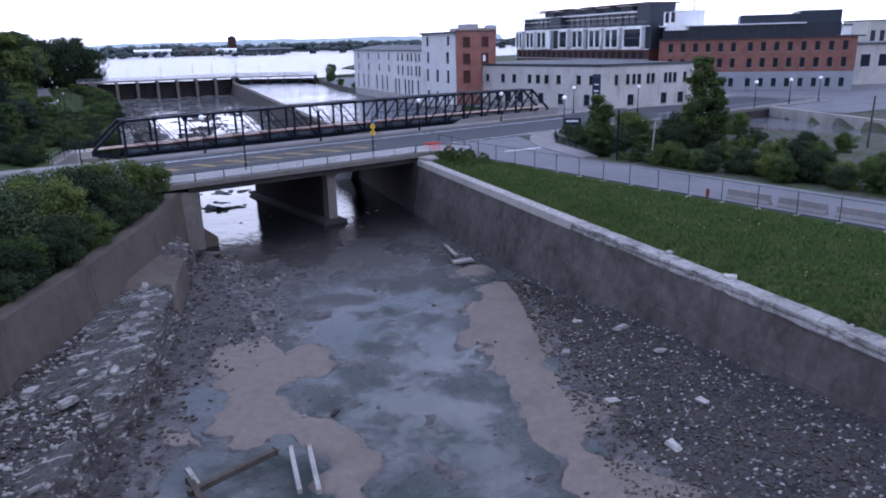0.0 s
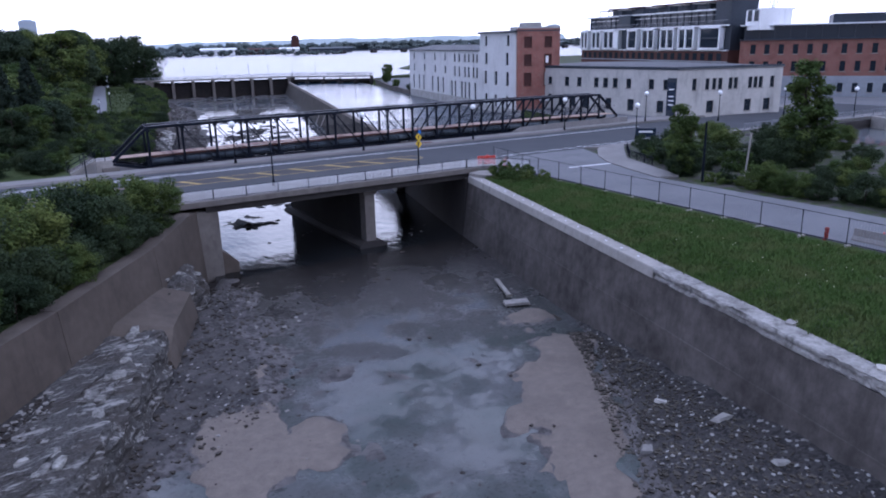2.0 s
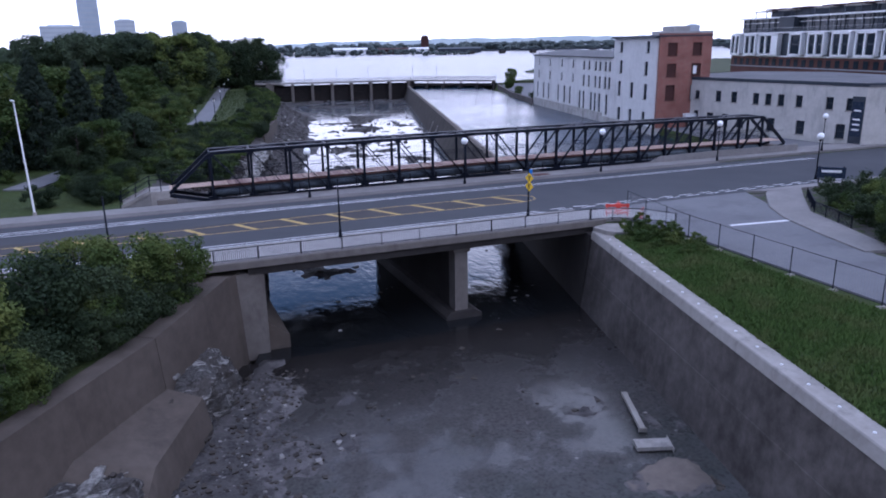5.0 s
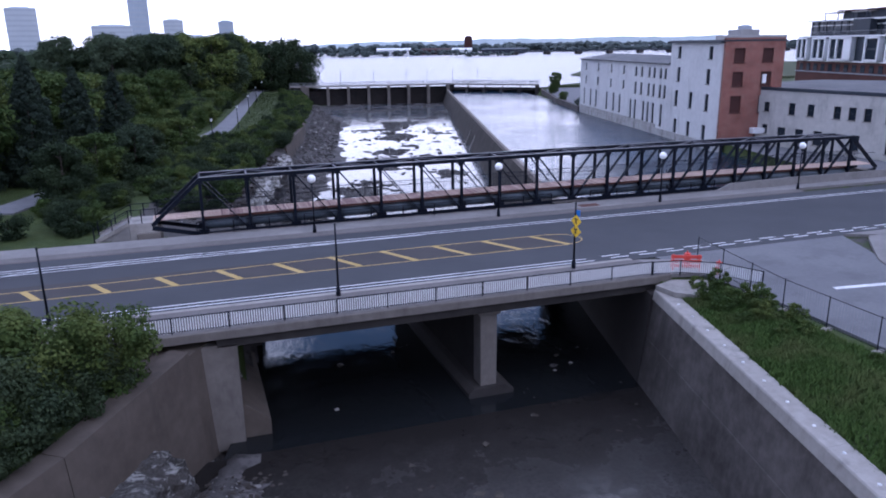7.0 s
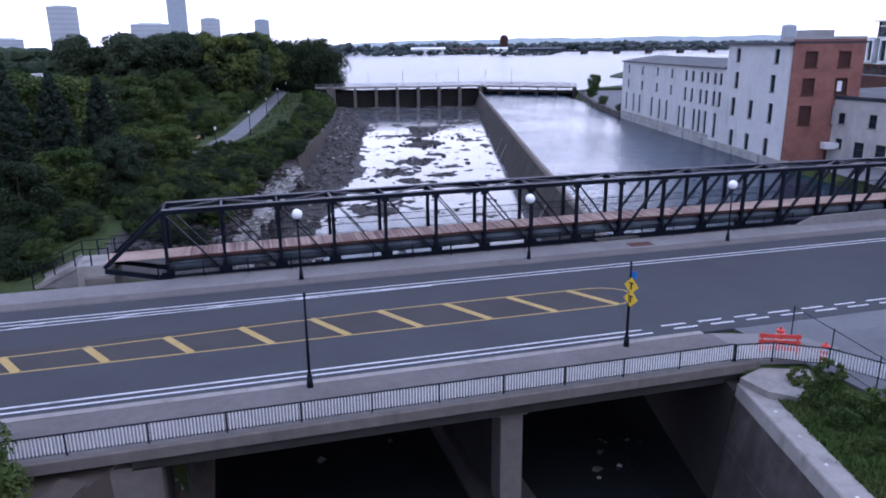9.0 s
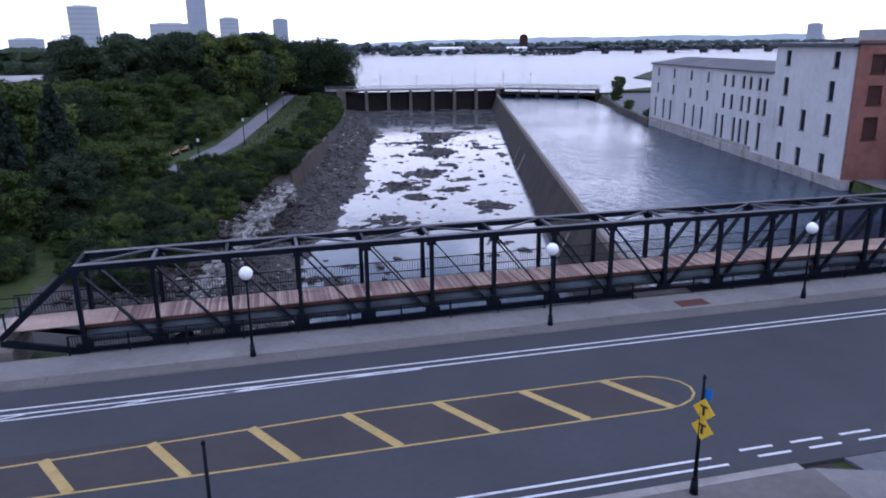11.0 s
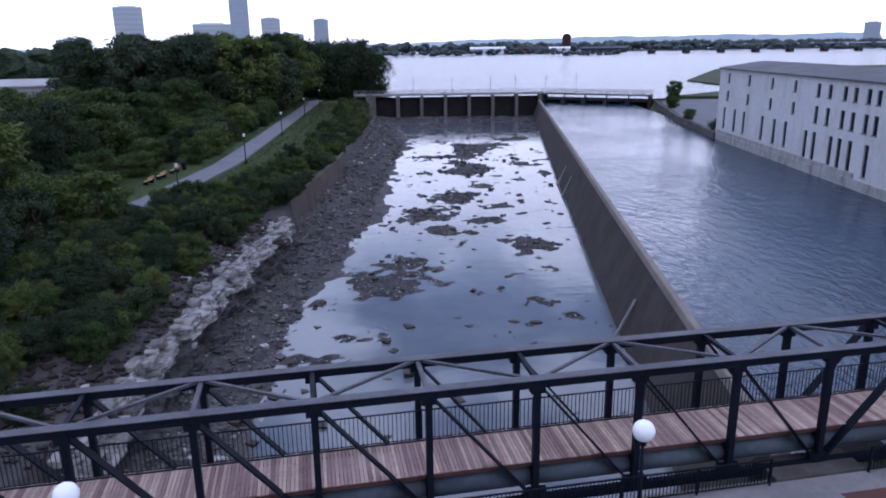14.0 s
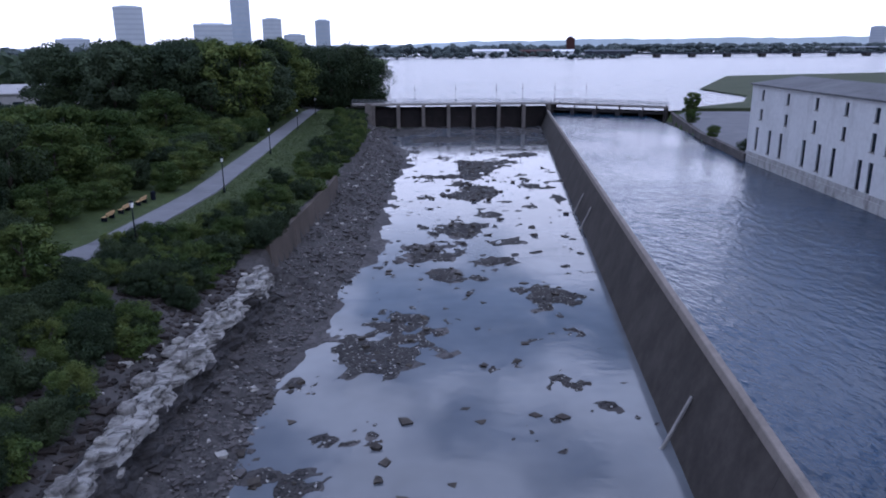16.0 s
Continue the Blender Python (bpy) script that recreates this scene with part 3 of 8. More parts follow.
SILT = [(14.6, 44.6, 2.9, 2.6, 20, 1), (17.6, 40.4, 3.2, 2.4, -35, 1), (14.2, 40.0, 2.4, 2.6, 0, 1), (13.0, 35.6, 1.5, 3.2, 8, 1), (14.4, 29.5, 1.5, 4.4, -8, 1), (16.4, 50.5, 1.8, 1.2, 20, 0.8), (9.4, 36.5, 1.0, 1.4, 0, 0.8),
        (37.6, 44.4, 2.0, 2.2, 40, 1), (34.4, 39.4, 2.4, 3.2, -35, 1), (31.2, 35.4, 2.9, 2.4, -30, 1), (28.6, 30.4, 1.9, 3.6, -34, 1), (26.0, 24.6, 1.8, 4.2, -28, 1), (23.2, 17.5, 1.8, 5.0, -22, 1), (38.6, 49.5, 1.8, 1.2, 30, 0.8), (36.2, 42.0, 2.2, 2.4, -35, 1), (32.9, 37.4, 2.4, 2.2, -35, 1), (30.0, 33.0, 2.0, 2.6, -34, 1)]
ISLES = [(61.5, 152.6, 2.4, 3.6, 10, 1), (57.3, 133.7, 0.9, 2.6, 8, 1), (38.2, 129.5, 2.6, 0.9, -10, 0.9), (44.6, 144.4, 4.6, 5.6, -20, 0.84), (42.6, 139.8, 3.0, 2.4, 0, 0.82), (46.6, 149.0, 3.0, 3.0, 0, 0.82), (35.2, 123.6, 2.6, 1.5, 0, 0.8), (41.4, 131.2, 0.6, 0.6, 0, 1),
         (72.4, 225.9, 5.0, 11.0, -12, 1), (65.8, 202.6, 3.6, 7.0, -14, 1), (57.9, 179.0, 4.2, 5.6, 0, 1), (52.2, 168.2, 3.2, 3.8, 0, 0.85), (52.6, 160.8, 4.0, 1.8, 0, 0.85), (58.6, 164.3, 4.0, 1.8, 10, 0.8), (62.6, 171.7, 5.0, 1.7, 5, 0.85),
         (94.1, 282.6, 11.0, 4.0, 0, 0.9), (72.0, 268.5, 12.0, 5.0, 0, 0.9), (94.2, 257.0, 4.0, 3.0, 0, 0.8), (64, 285, 10, 6, 0, 1), (83, 240, 4, 3, 0, 0.75), (76, 205, 4, 2.4, 0, 0.75), (42.6, 121.5, 1.6, 1.0, 0, 0.7), (30.5, 92, 3.5, 2.0, 20, 0.8), (36, 100, 3.0, 2.5, 0, 0.74)]


def fbm(x, y, scale, seed, octaves=4):
    """Smooth value noise in numpy, about -1 to 1."""
    rng = np.random.RandomState(seed)
    table = rng.rand(256, 256)
    out, amp, total = np.zeros_like(x), 1.0, 0.0
    fx, fy = x / scale, y / scale
    for _ in range(octaves):
        ix, iy = np.floor(fx).astype(int), np.floor(fy).astype(int)
        tx, ty = fx - ix, fy - iy
        tx, ty = tx * tx * (3 - 2 * tx), ty * ty * (3 - 2 * ty)
        g = lambda a, b: table[a % 256, b % 256]
        val = (g(ix, iy) * (1 - tx) + g(ix + 1, iy) * tx) * (1 - ty) + (g(ix, iy + 1) * (1 - tx) + g(ix + 1, iy + 1) * tx) * ty
        out += amp * (val * 2 - 1)
        total += amp
        fx, fy, amp = fx * 2.03 + 17.1, fy * 2.03 + 5.7, amp * 0.5
    return out / total


def land(x, y):
    """Height of the ground sheet, and its layers."""
    n1, n2 = fbm(x, y, 6.0, 3), fbm(x, y, 1.3, 5, 3)
    R, L = right_line(y), left_foot(y)
    up = y > 78
    z = np.where(x > R, np.where(y < 73, -0.66 + 0.5 * np.clip((x - R - 1.4) / 3.0, 0, 1), -0.16), -0.12) + np.where(x < L - 8, 0.10 * n1, 0)
    wz = water_z(y)
    # left bank below the road: a rubble shelf at the foot of a wall
    W = left_wall(y)
    shelf = np.interp(y, [30, 40, 64, 68.8, 70.2], [-5.1, -4.65, -4.6, -4.6, -6.9]) + 0.22 * n1 + 0.2 * n2 - 2.4 * np.clip(1 - (L - x) / 1.8, 0, 1)
    down_left = np.where(x < W - 0.7, -1.2 + 0.15 * n1, shelf)
    # left bank above the road: a slope of broken stone with a pale crest
    C = left_crest(y)
    t = np.clip((x - C) / np.maximum(L - C, 0.5), 0, 1)
    has_wall = (y > 157) & (y < 192)
    crest_z = np.where(has_wall, -1.2, np.where(y < 157, -2.1, -1.8))
    face = np.where(has_wall, -3.6, np.where(y < 157, -4.3, -2.8))
    slope = face + (wz + 0.3 - face) * t + 0.35 * n2 * (1 - t * 0.6) + 0.25 * n1
    back = np.clip((C - x) / 9.0, 0, 1)
    up_left = np.where(x > C, slope, crest_z * (1 - back) + 0.2 * n1 * (1 - back) + 0.1 * n1)
    z = np.where((x < L + 0.0) & up & (x > C - 12) & (y > 96) & (y < 300), up_left, z)
    z = np.where((x < L) & ~up & (x > W - 40), down_left, z)
    # channel
    inside = (x >= L) & (x < R + np.where(y > 97, 0.3, 0.62))
    wx, wy_ = fbm(x, y, 5.0, 11), fbm(x, y, 5.0, 12)
    vx, vy = fbm(x, y, 1.4, 13, 3), fbm(x, y, 1.4, 14, 3)
    silt = mounds(x + 2.2 * wx + 1.3 * vx, y + 2.6 * wy_ + 1.6 * vy, SILT)
    isle = mounds(x + 2.6 * wx + 1.8 * vx, y + 3.2 * wy_ + 2.2 * vy, ISLES)
    fleck = fbm(x, y * 0.7, 3.0, 41, 5) + 0.35 * fbm(x, y, 0.9, 42, 2)
    fleck = np.clip((fleck - np.interp(y, [100, 128, 150, 190, 230, 296], [0.62, 0.46, 0.38, 0.27, 0.2, 0.12])) * 5, 0, 1)
    bed = wz - 0.10 + 0.11 * n1 + 0.11 * n2
    low = bed + np.where(silt > 0.05, (0.30 * np.clip(silt * 1.6, 0, 1)), 0) + 0.05 * n2
    west = np.clip((L + np.interp(y, [30, 42, 48, 56, 66], [4.5, 4.5, 9.0, 8.0, 5.0]) + 1.4 * n1 - x) / 4.0, 0, 1) * (y < 72)
    low = low + 0.36 * west
    wide = bar_width(y) + 1.3 * wx + 0.5 * vx
    bar = np.clip((x - (R - wide)) / np.maximum(wide, 1.0), 0, 1) * (y < 50)
    low = low + 0.3 * np.clip(bar * 6, 0, 1) + bar * (0.24 * bar_width(y) + 0.2 * n1) + bar * 0.12 * n2
    high = wz - 0.17 + 0.10 * n1 + 0.10 * n2 + 0.34 * np.clip(isle + 0.3 * n1 + 0.45 * n2, 0, 1) * (isle > 0.02)
    high = high + 0.22 * fleck
    fringe = np.clip((L + 3.6 + 1.8 * n1 - x) / 4.6, 0, 1) * (y > 100)
    high = high + fringe * 0.55
    high = high + 0.16 * np.clip((y - 283) / 8.0, 0, 1) * np.clip((92 + 5 * n1 - x) / 14.0, 0.1, 1)
    sill = (-0.06 + 0.08 * n1) * np.clip((y - 60) / 6.0, 0, 1) * (y < 84)
    z = np.where(inside, np.where(y < 84, low, high) + sill * (x > L), z)
    # canal beyond the dividing wall, its quay and the lake
    quay = np.interp(y, [96, 126, 196, 225, 262, 300], [90.5, 96.9, 111.0, 118.5, 132.2, 140])
    canal = (x > R + 0.3) & (y > 97) & (x < quay) & (y < 300)
    z = np.where(canal, -4.0, z)
    lake_edge = np.where(x < 60, 306 + (60 - x) * 0.5, np.where(x < 134, np.interp(x, [60, 108, 134], [300.4, 292.8, 271.0]), 300 + (x - 134) * 0.25))
    lake = (y > lake_edge) & (y < 1190) & (x < 1400) & (x > 50 + (y - 312) * 0.14)
    z = np.where(lake, -3.5, z)
    basin = (x > 99 - (62 - y) * -0.26) & (x < 122 + (y - 60) * 0.52) & (y > 20) & (y < 74)
    z = np.where(basin, -3.5, z)
    # layers
    bedl = np.where((inside & (y < 296)) | canal | lake | basin, 1.0, 0.0)
    siltl = np.where(inside & (y < 76), np.clip(silt * 1.5, 0, 1), 0)
    stone = np.where(inside & (y < 60), np.clip(bar * 3.2, 0, 1), 0)
    stone = np.maximum(stone, np.where(inside & (y < 70), 0.62 * west, 0))
    stone = np.maximum(stone, np.where((x < L) & (x > W) & ~up, 1.0, 0))
    stone = np.maximum(stone, np.where((x > C - 1.0) & (x < L + 1.5) & (y > 100) & (y < 296), 1.0, 0))
    stone = np.maximum(stone, np.where((x < C) & (x > C - 6) & (y > 104) & (y < 152), 0.55, 0))
    stone = np.maximum(stone, np.where(inside & (y >= 84), np.clip(np.maximum(isle * 1.4, fleck), 0, 0.7), 0))
    dirt = np.where((x < C) & (x > C - 9) & (y > 100) & (y < 160), 0.62, 0)
    dirt = np.maximum(dirt, np.where((x > C - 1.0) & (x < L + 3.0) & (y > 100) & (y < 296), 0.5, 0))
    dirt = np.maximum(dirt, np.where(inside & (y < 84), np.clip(0.62 * west - 0.1, 0, 1), 0))
    dirt = np.maximum(dirt, np.where((x > R) & (x < R + 40) & (y < 70) & (y > 55), 0.1, 0))
    dirt = np.maximum(dirt, np.where((x > 62) & (y < 97) & (x < 400), 0.5, 0))
    return z, bedl, siltl, stone, dirt


def axis_lines(stops):
    out = []
    for (a, step), (b, _) in zip(stops, stops[1:]):
        out += list(np.arange(a, b - 1e-6, step))
    return np.array(out + [stops[-1][0]])


gx = axis_lines([(-2600, 400), (-600, 100), (-200, 20), (-80, 4), (-16, 0.45), (66, 0.7), (112, 3), (200, 20), (600, 150), (2600, 0)])
gy = axis_lines([(-600, 100), (-100, 20), (-20, 4), (4, 0.45), (86, 0.5), (170, 0.7), (306, 6), (360, 60), (1160, 20), (1260, 200), (3600, 0)])
GX, GY = np.meshgrid(gx, gy)
GZ, *LAYERS = land(GX, GY)
nx, ny = len(gx), len(gy)
ids = np.arange(nx * ny).reshape(ny, nx)
quads = np.stack([ids[:-1, :-1], ids[:-1, 1:], ids[1:, 1:], ids[1:, :-1]], -1).reshape(-1, 4)
gme = bpy.data.meshes.new("ground")
gme.from_pydata(np.stack([GX, GY, GZ], -1).reshape(-1, 3).tolist(), [], quads.tolist())
for lname, lay in zip(("bed", "silt", "stone", "dirt"), LAYERS):
    gme.attributes.new(lname, "FLOAT", "POINT").data.foreach_set("value", lay.reshape(-1).astype(np.float32))
gme.polygons.foreach_set("use_smooth", [True] * len(gme.polygons))
gme.materials.append(GROUND)
ground = tagged(new("ground", gme), "river bed of mud and rubble between grassy banks", "ground", kind="structure")


def land_at(x, y):
    return float(land(np.array([float(x)]), np.array([float(y)]))[0][0])


def sheet(name, pts, mat, label, category, kind="structure"):
    b = Build()
    b.add(pts, [tuple(range(len(pts)))])
    return tagged(part(name, b, mat), label, category, kind=kind)


# ---- water ----
b = Build()
ys = [97, 104, 110, 116, 122, 128, 134, 140, 150, 160, 170, 180, 220, 260, 296]
for y0, y1 in zip(ys, ys[1:]):
    za, zb = float(water_z(np.array(y0))), float(water_z(np.array(y1)))
    b.add([(left_foot(y0) - 0.3, y0, za), (right_line(y0) + 0.6, y0, za), (right_line(y1) + 0.6, y1, zb), (left_foot(y1) - 0.3, y1, zb)], [(0, 1, 2, 3)])
tagged(part("water_upper_river", b, RIVER), "still shallow river water mirroring the cloudy sky", "water", kind="structure")
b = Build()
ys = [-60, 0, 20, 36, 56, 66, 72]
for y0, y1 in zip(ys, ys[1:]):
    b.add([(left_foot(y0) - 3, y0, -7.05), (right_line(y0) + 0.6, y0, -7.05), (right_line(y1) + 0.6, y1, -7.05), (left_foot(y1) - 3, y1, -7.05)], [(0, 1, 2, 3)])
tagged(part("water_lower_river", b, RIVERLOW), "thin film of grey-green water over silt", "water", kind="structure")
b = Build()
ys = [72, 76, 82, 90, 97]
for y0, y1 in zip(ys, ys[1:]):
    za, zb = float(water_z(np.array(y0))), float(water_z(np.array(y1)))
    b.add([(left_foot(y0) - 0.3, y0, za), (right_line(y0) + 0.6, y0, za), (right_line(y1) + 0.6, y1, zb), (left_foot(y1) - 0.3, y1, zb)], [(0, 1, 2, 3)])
tagged(part("water_bridge_pool", b, POOL), "still pool under the road bridge, shade in its colour", "water", kind="structure")
sheet("water_canal", [(right_line(96.6) + 0.5, 96.05, -1.3), (90, 96.05, -1.3), (136, 300, -1.3), (right_line(292) + 0.5, 292, -1.3)], CANAL, "rippled dark canal water beside the dividing wall", "water")
sheet("water_lake", [(95, 640, 0.3), (60, 322, 0.3), (64, 306, 0.3), (57.5, 297.5, 0.3), (107.6, 290.6, 0.3), (133.5, 269.5, 0.3), (420, 330, 0.3), (2400, 900, 0.3), (2400, 1700, 0.3), (160, 1700, 0.3), (138, 960, 0.3)], LAKE, "wide pale lake reflecting a bright sky", "water")
sheet("water_basin", [(84, 18, -1.5), (150, 18, -1.5), (150, 74, -1.5), (84, 74, -1.5)], RIVER, "pale water of a side basin", "water")

# ---- walls along the river ----
def worn_coping(y0, y1, top, deep, thick, seed):
    """A weathered coping: its river face has spalled away in patches, with a broken lip."""
    ys_ = np.arange(y0, y1 + 0.01, 0.16)
    prof = np.array([(0.12, top - deep), (0.02, top - deep + 0.02), (0.0, top - deep + 0.12), (0.0, top - deep + 0.22), (0.0, top - deep + 0.32), (0.0, top - deep + 0.42), (0.0, top - 0.12), (0.04, top - 0.03), (0.14, top), (0.4, top + 0.01), (0.8, top + 0.005), (thick + 0.1, top - 0.02), (thick + 0.1, top - deep)])
    Yg, Kg = np.meshgrid(ys_, np.arange(len(prof)), indexing="ij")
    P, Z = prof[Kg, 0].copy(), prof[Kg, 1].copy()
    face = (Kg >= 1) & (Kg <= 7)
    pit = fbm(Yg, Kg * 0.35, 1.9, seed, 4) + 0.5 * fbm(Yg, Kg * 0.2, 0.5, seed + 1, 3)
    seam = np.exp(-((Kg - 3.4 - 1.3 * fbm(Yg, Yg * 0, 3.0, seed + 2)) / 0.7) ** 2)
    P += np.where(face, 0.22 * np.clip(pit * 2.2, 0, 1) + 0.16 * seam, 0.0)
    Z += np.where((Kg >= 7) & (Kg <= 9), -0.10 * np.clip(pit * 1.6 - 0.2, 0, 1), 0.0)
    ni, nj = Yg.shape
    co = np.stack([right_line(Yg) + P, Yg, Z], -1).reshape(-1, 3)
    idx = np.arange(ni * nj).reshape(ni, nj)
    q = np.stack([idx[:-1, :-1], idx[:-1, 1:], idx[1:, 1:], idx[1:, :-1]], -1).reshape(-1, 4)
    b = Build()
    b.v, b.f = co.tolist(), [tuple(f_) for f_ in q.tolist()] + [tuple(range(nj - 1, -1, -1)), tuple(idx[-1].tolist())]
    return b


def river_wall(name, y0, y1, label, top, thick, foot_out, step=6.0, foot_z=-8.2, mat=CONCRETE, cap=COPING, deep=0.52, split=None):
    """A leaning wall on the right line from y0 to y1, in cast lengths, with a coping; south of split the coping has spalled."""
    root = thing(name, label, "wall", kind="structure")
    ends = [y0 + (y1 - y0) * k / max(1, round((y1 - y0) / step)) for k in range(max(1, round((y1 - y0) / step)) + 1)]
    if split:
        ends = sorted([v for v in ends if abs(v - split) > 2.5] + [split])
    for a, e in zip(ends, ends[1:]):
        a, e = a + 0.007, e - 0.007
        secs = []
        for y in (a, e):
            x = float(right_line(y))
            secs.append([(x - foot_out, y, foot_z), (x + thick, y, foot_z), (x + thick, y, top - deep + 0.02), (x + 0.12, y, top - deep + 0.02)])
        part("wall_length", Build().strip(secs), mat, root)
        if split and e <= split:
            part("coping", worn_coping(a, e, top, deep, thick, 61), WORNCOPING, root, "spalled pale coping with dark cracks")
        else:
            secs = []
            for y in (a, e):
                x = float(right_line(y))
                secs.append([(x, y, top - deep), (x + thick + 0.1, y, top - deep), (x + thick + 0.1, y, top - 0.04), (x + thick, y, top), (x + 0.16, y, top), (x + 0.1, y, top - 0.06)])
            part("coping", Build().strip(secs), cap, root)
        if split:
            for z, dx in ((-3.9, -0.27),):
                secs = [[(float(right_line(y)) + dx - 0.05, y, z), (float(right_line(y)) + dx + 0.4, y, z), (float(right_line(y)) + dx + 0.4, y, z + 0.09), (float(right_line(y)) + dx - 0.02, y, z + 0.09)] for y in (a, e)]
                part("pour_line", Build().strip(secs), mat, root)
    if split:
        stud = Build().tube((0, 0, -0.02), (0, 0, 0.03), 0.09, 10, 0.06).mesh("anchor_plate", WHITELINE)
        for k in range(15):
            y = split + 2.4 + k * 2.05
            o = new("anchor_plate", stud)
            o.parent, o.matrix_basis = root, pose(float(right_line(y)) + 0.62, y, top + 0.01)
            o["label"] = "white anchor plate"
    return root


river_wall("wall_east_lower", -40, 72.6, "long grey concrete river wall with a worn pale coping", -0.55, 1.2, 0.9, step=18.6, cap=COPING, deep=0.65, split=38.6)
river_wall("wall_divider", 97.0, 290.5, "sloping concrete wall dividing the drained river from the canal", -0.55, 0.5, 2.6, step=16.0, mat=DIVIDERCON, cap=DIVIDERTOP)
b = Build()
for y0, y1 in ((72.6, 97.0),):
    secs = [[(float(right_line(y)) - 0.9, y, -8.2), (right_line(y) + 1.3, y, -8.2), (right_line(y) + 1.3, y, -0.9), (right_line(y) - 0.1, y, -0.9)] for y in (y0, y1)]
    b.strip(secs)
tagged(part("abutment_east", b, DARKCON), "concrete abutment under the road bridge, darkened for shade", "abutment", kind="structure")

# left wall below the road
root = thing("wall_west_lower", "plain brown concrete retaining wall above the rubble", "wall", kind="structure")
wy = [-40, -20, 0, 20, 32, 42, 53, 64, 72.5]
for y0, y1 in zip(wy, wy[1:]):
    top0, top1 = (-1.0 if y < 66 else -0.6 for y in (y0, y1))
    secs = []
    for y, tz in ((y0 + 0.02, top0), (y1 - 0.02, top1)):
        x = float(left_wall(y))
        secs.append([(x + 0.5, y - 0.3, -8), (x - 1.0, y + 0.7, -8), (x - 1.0, y + 0.7, tz), (x, y, tz)][::-1])
    part("wall_length", Build().strip(secs), BROWNWALL, root)

# concrete apron between the two rock ledges
b = Build().strip([[(14.6, 54.6, -8), (10.0, 55.4, -8), (10.0, 55.4, -5.3), (13.9, 54.6, -6.2)], [(15.4, 57.0, -8), (10.2, 57.6, -8), (10.2, 57.6, -3.7), (14.7, 57.0, -4.85)], [(17.9, 63.4, -8), (14.2, 64.4, -8), (14.2, 64.4, -3.7), (17.3, 63.4, -4.75)]])
tagged(part("apron_west", b, BROWNWALL), "sloping brown concrete apron between rock ledges", "apron", kind="structure")

# low wall and quay above the road
root = thing("wall_west_upper", "pale low retaining wall at the edge of the park bank", "wall", kind="structure")
for y0, y1 in ((157.2, 167), (167, 177), (177, 187), (187, 195)):
    secs = [[(float(left_crest(y)) + 0.35, y, -5.5), (float(left_crest(y)) - 0.4, y, -5.5), (float(left_crest(y)) - 0.4, y, -0.9), (float(left_crest(y)) + 0.05, y, -0.9)][::-1] for y in (y0 + 0.02, y1 - 0.02)]
    part("wall_length", Build().strip(secs), BROWNWALL, root)

# ---- road ----
def slab(name, x0, x1, y0, y1, z0, z1, mat, label, category="road", c=0.0):
    return tagged(part(name, Build().box(x0, x1, y0, y1, z0, z1, c), mat), label, category, kind="structure")


slab("road", -420, 150, 77.5, 92.3, -0.14, 0.0, ASPHALT, "dark grey asphalt road crossing the bridge")
b = Build()
b.prism([(53.4, 10), (62.6, 10), (62.2, 40), (61.6, 57), (63.5, 63.5), (69.5, 77.46), (52.2, 77.46), (53.6, 66)], -0.14, -0.004)
b.prism([(53.4, 10), (62.6, 10), (66.0, -120), (56, -120)][::-1], -0.14, -0.004)
tagged(part("road_side", b, ASPHALT2), "worn pale asphalt side road along the fence", "road", kind="structure")
b = Build()
b.prism([(69.6, 77.46), (150, 77.46), (150, 73.0), (125, 75.2), (96, 76.2), (72, 76.4)][::-1], -0.14, 0.10)
tagged(part("pavement_south", b, PAVING), "pale concrete pavement at the junction", "pavement", kind="structure")
b = Build()
b.prism([(70.0, 75.4), (66.4, 71.4), (64.2, 67.5), (62.6, 62.5), (61.4, 57.8), (63.8, 57.2), (66.0, 63.0), (68.0, 68.4), (72.4, 73.2), (75.5, 76.39), (71.0, 76.39)], -0.14, 0.09)
tagged(part("pavement_corner", b, PAVING), "rounded pale concrete corner pavement", "pavement", kind="structure")
slab("pavement_north", 8.5, 74.5, 93.5, 95.7, -0.14, 0.16, PAVING, "grey concrete pavement between road and footbridge", "pavement")
slab("pavement_north_west", -420, 8.5, 93.5, 96.0, -0.14, 0.15, PAVING, "grey concrete pavement beside the road", "pavement")
slab("pavement_north_east", 74.6, 150, 93.5, 97.4, -0.14, 0.16, PAVING, "grey concrete pavement in front of the white building", "pavement")
root = thing("kerb_north", "worn pale concrete kerb along the road", "kerb", kind="structure")
for k in range(24):
    x0 = -64 + k * 6.0
    b = Build()
    secs = [[(x, 93.3, -0.12), (x, 93.52, -0.12), (x, 93.52, 0.17), (x, 93.34, 0.17), (x, 93.3, 0.13)][::-1] for x in (x0 + 0.01, x0 + 5.99)]
    part("kerb_stone", b.strip(secs), PAVING, root)
    secs = [[(x, 92.3, -0.12), (x, 93.29, -0.12), (x, 93.29, 0.13), (x, 92.42, 0.05)][::-1] for x in (x0 + 0.01, x0 + 5.99)]
    part("gutter_slab", Build().strip(secs), BRIDGEPAVE, root)
root = thing("kerb_south", "worn pale concrete kerb and bridge pavement edge", "kerb", kind="structure")
for k in range(20):
    x0 = -70 + k * 6.0
    if x0 + 6 > 51:
        continue
    secs = [[(x, 77.5, -0.12), (x, 77.5, 0.1), (x, 77.42, 0.15), (x, 77.0, 0.15), (x, 77.0, -0.12)][::-1] for x in (x0 + 0.01, x0 + 5.99)]
    part("kerb_stone", Build().strip(secs), COPING, root)
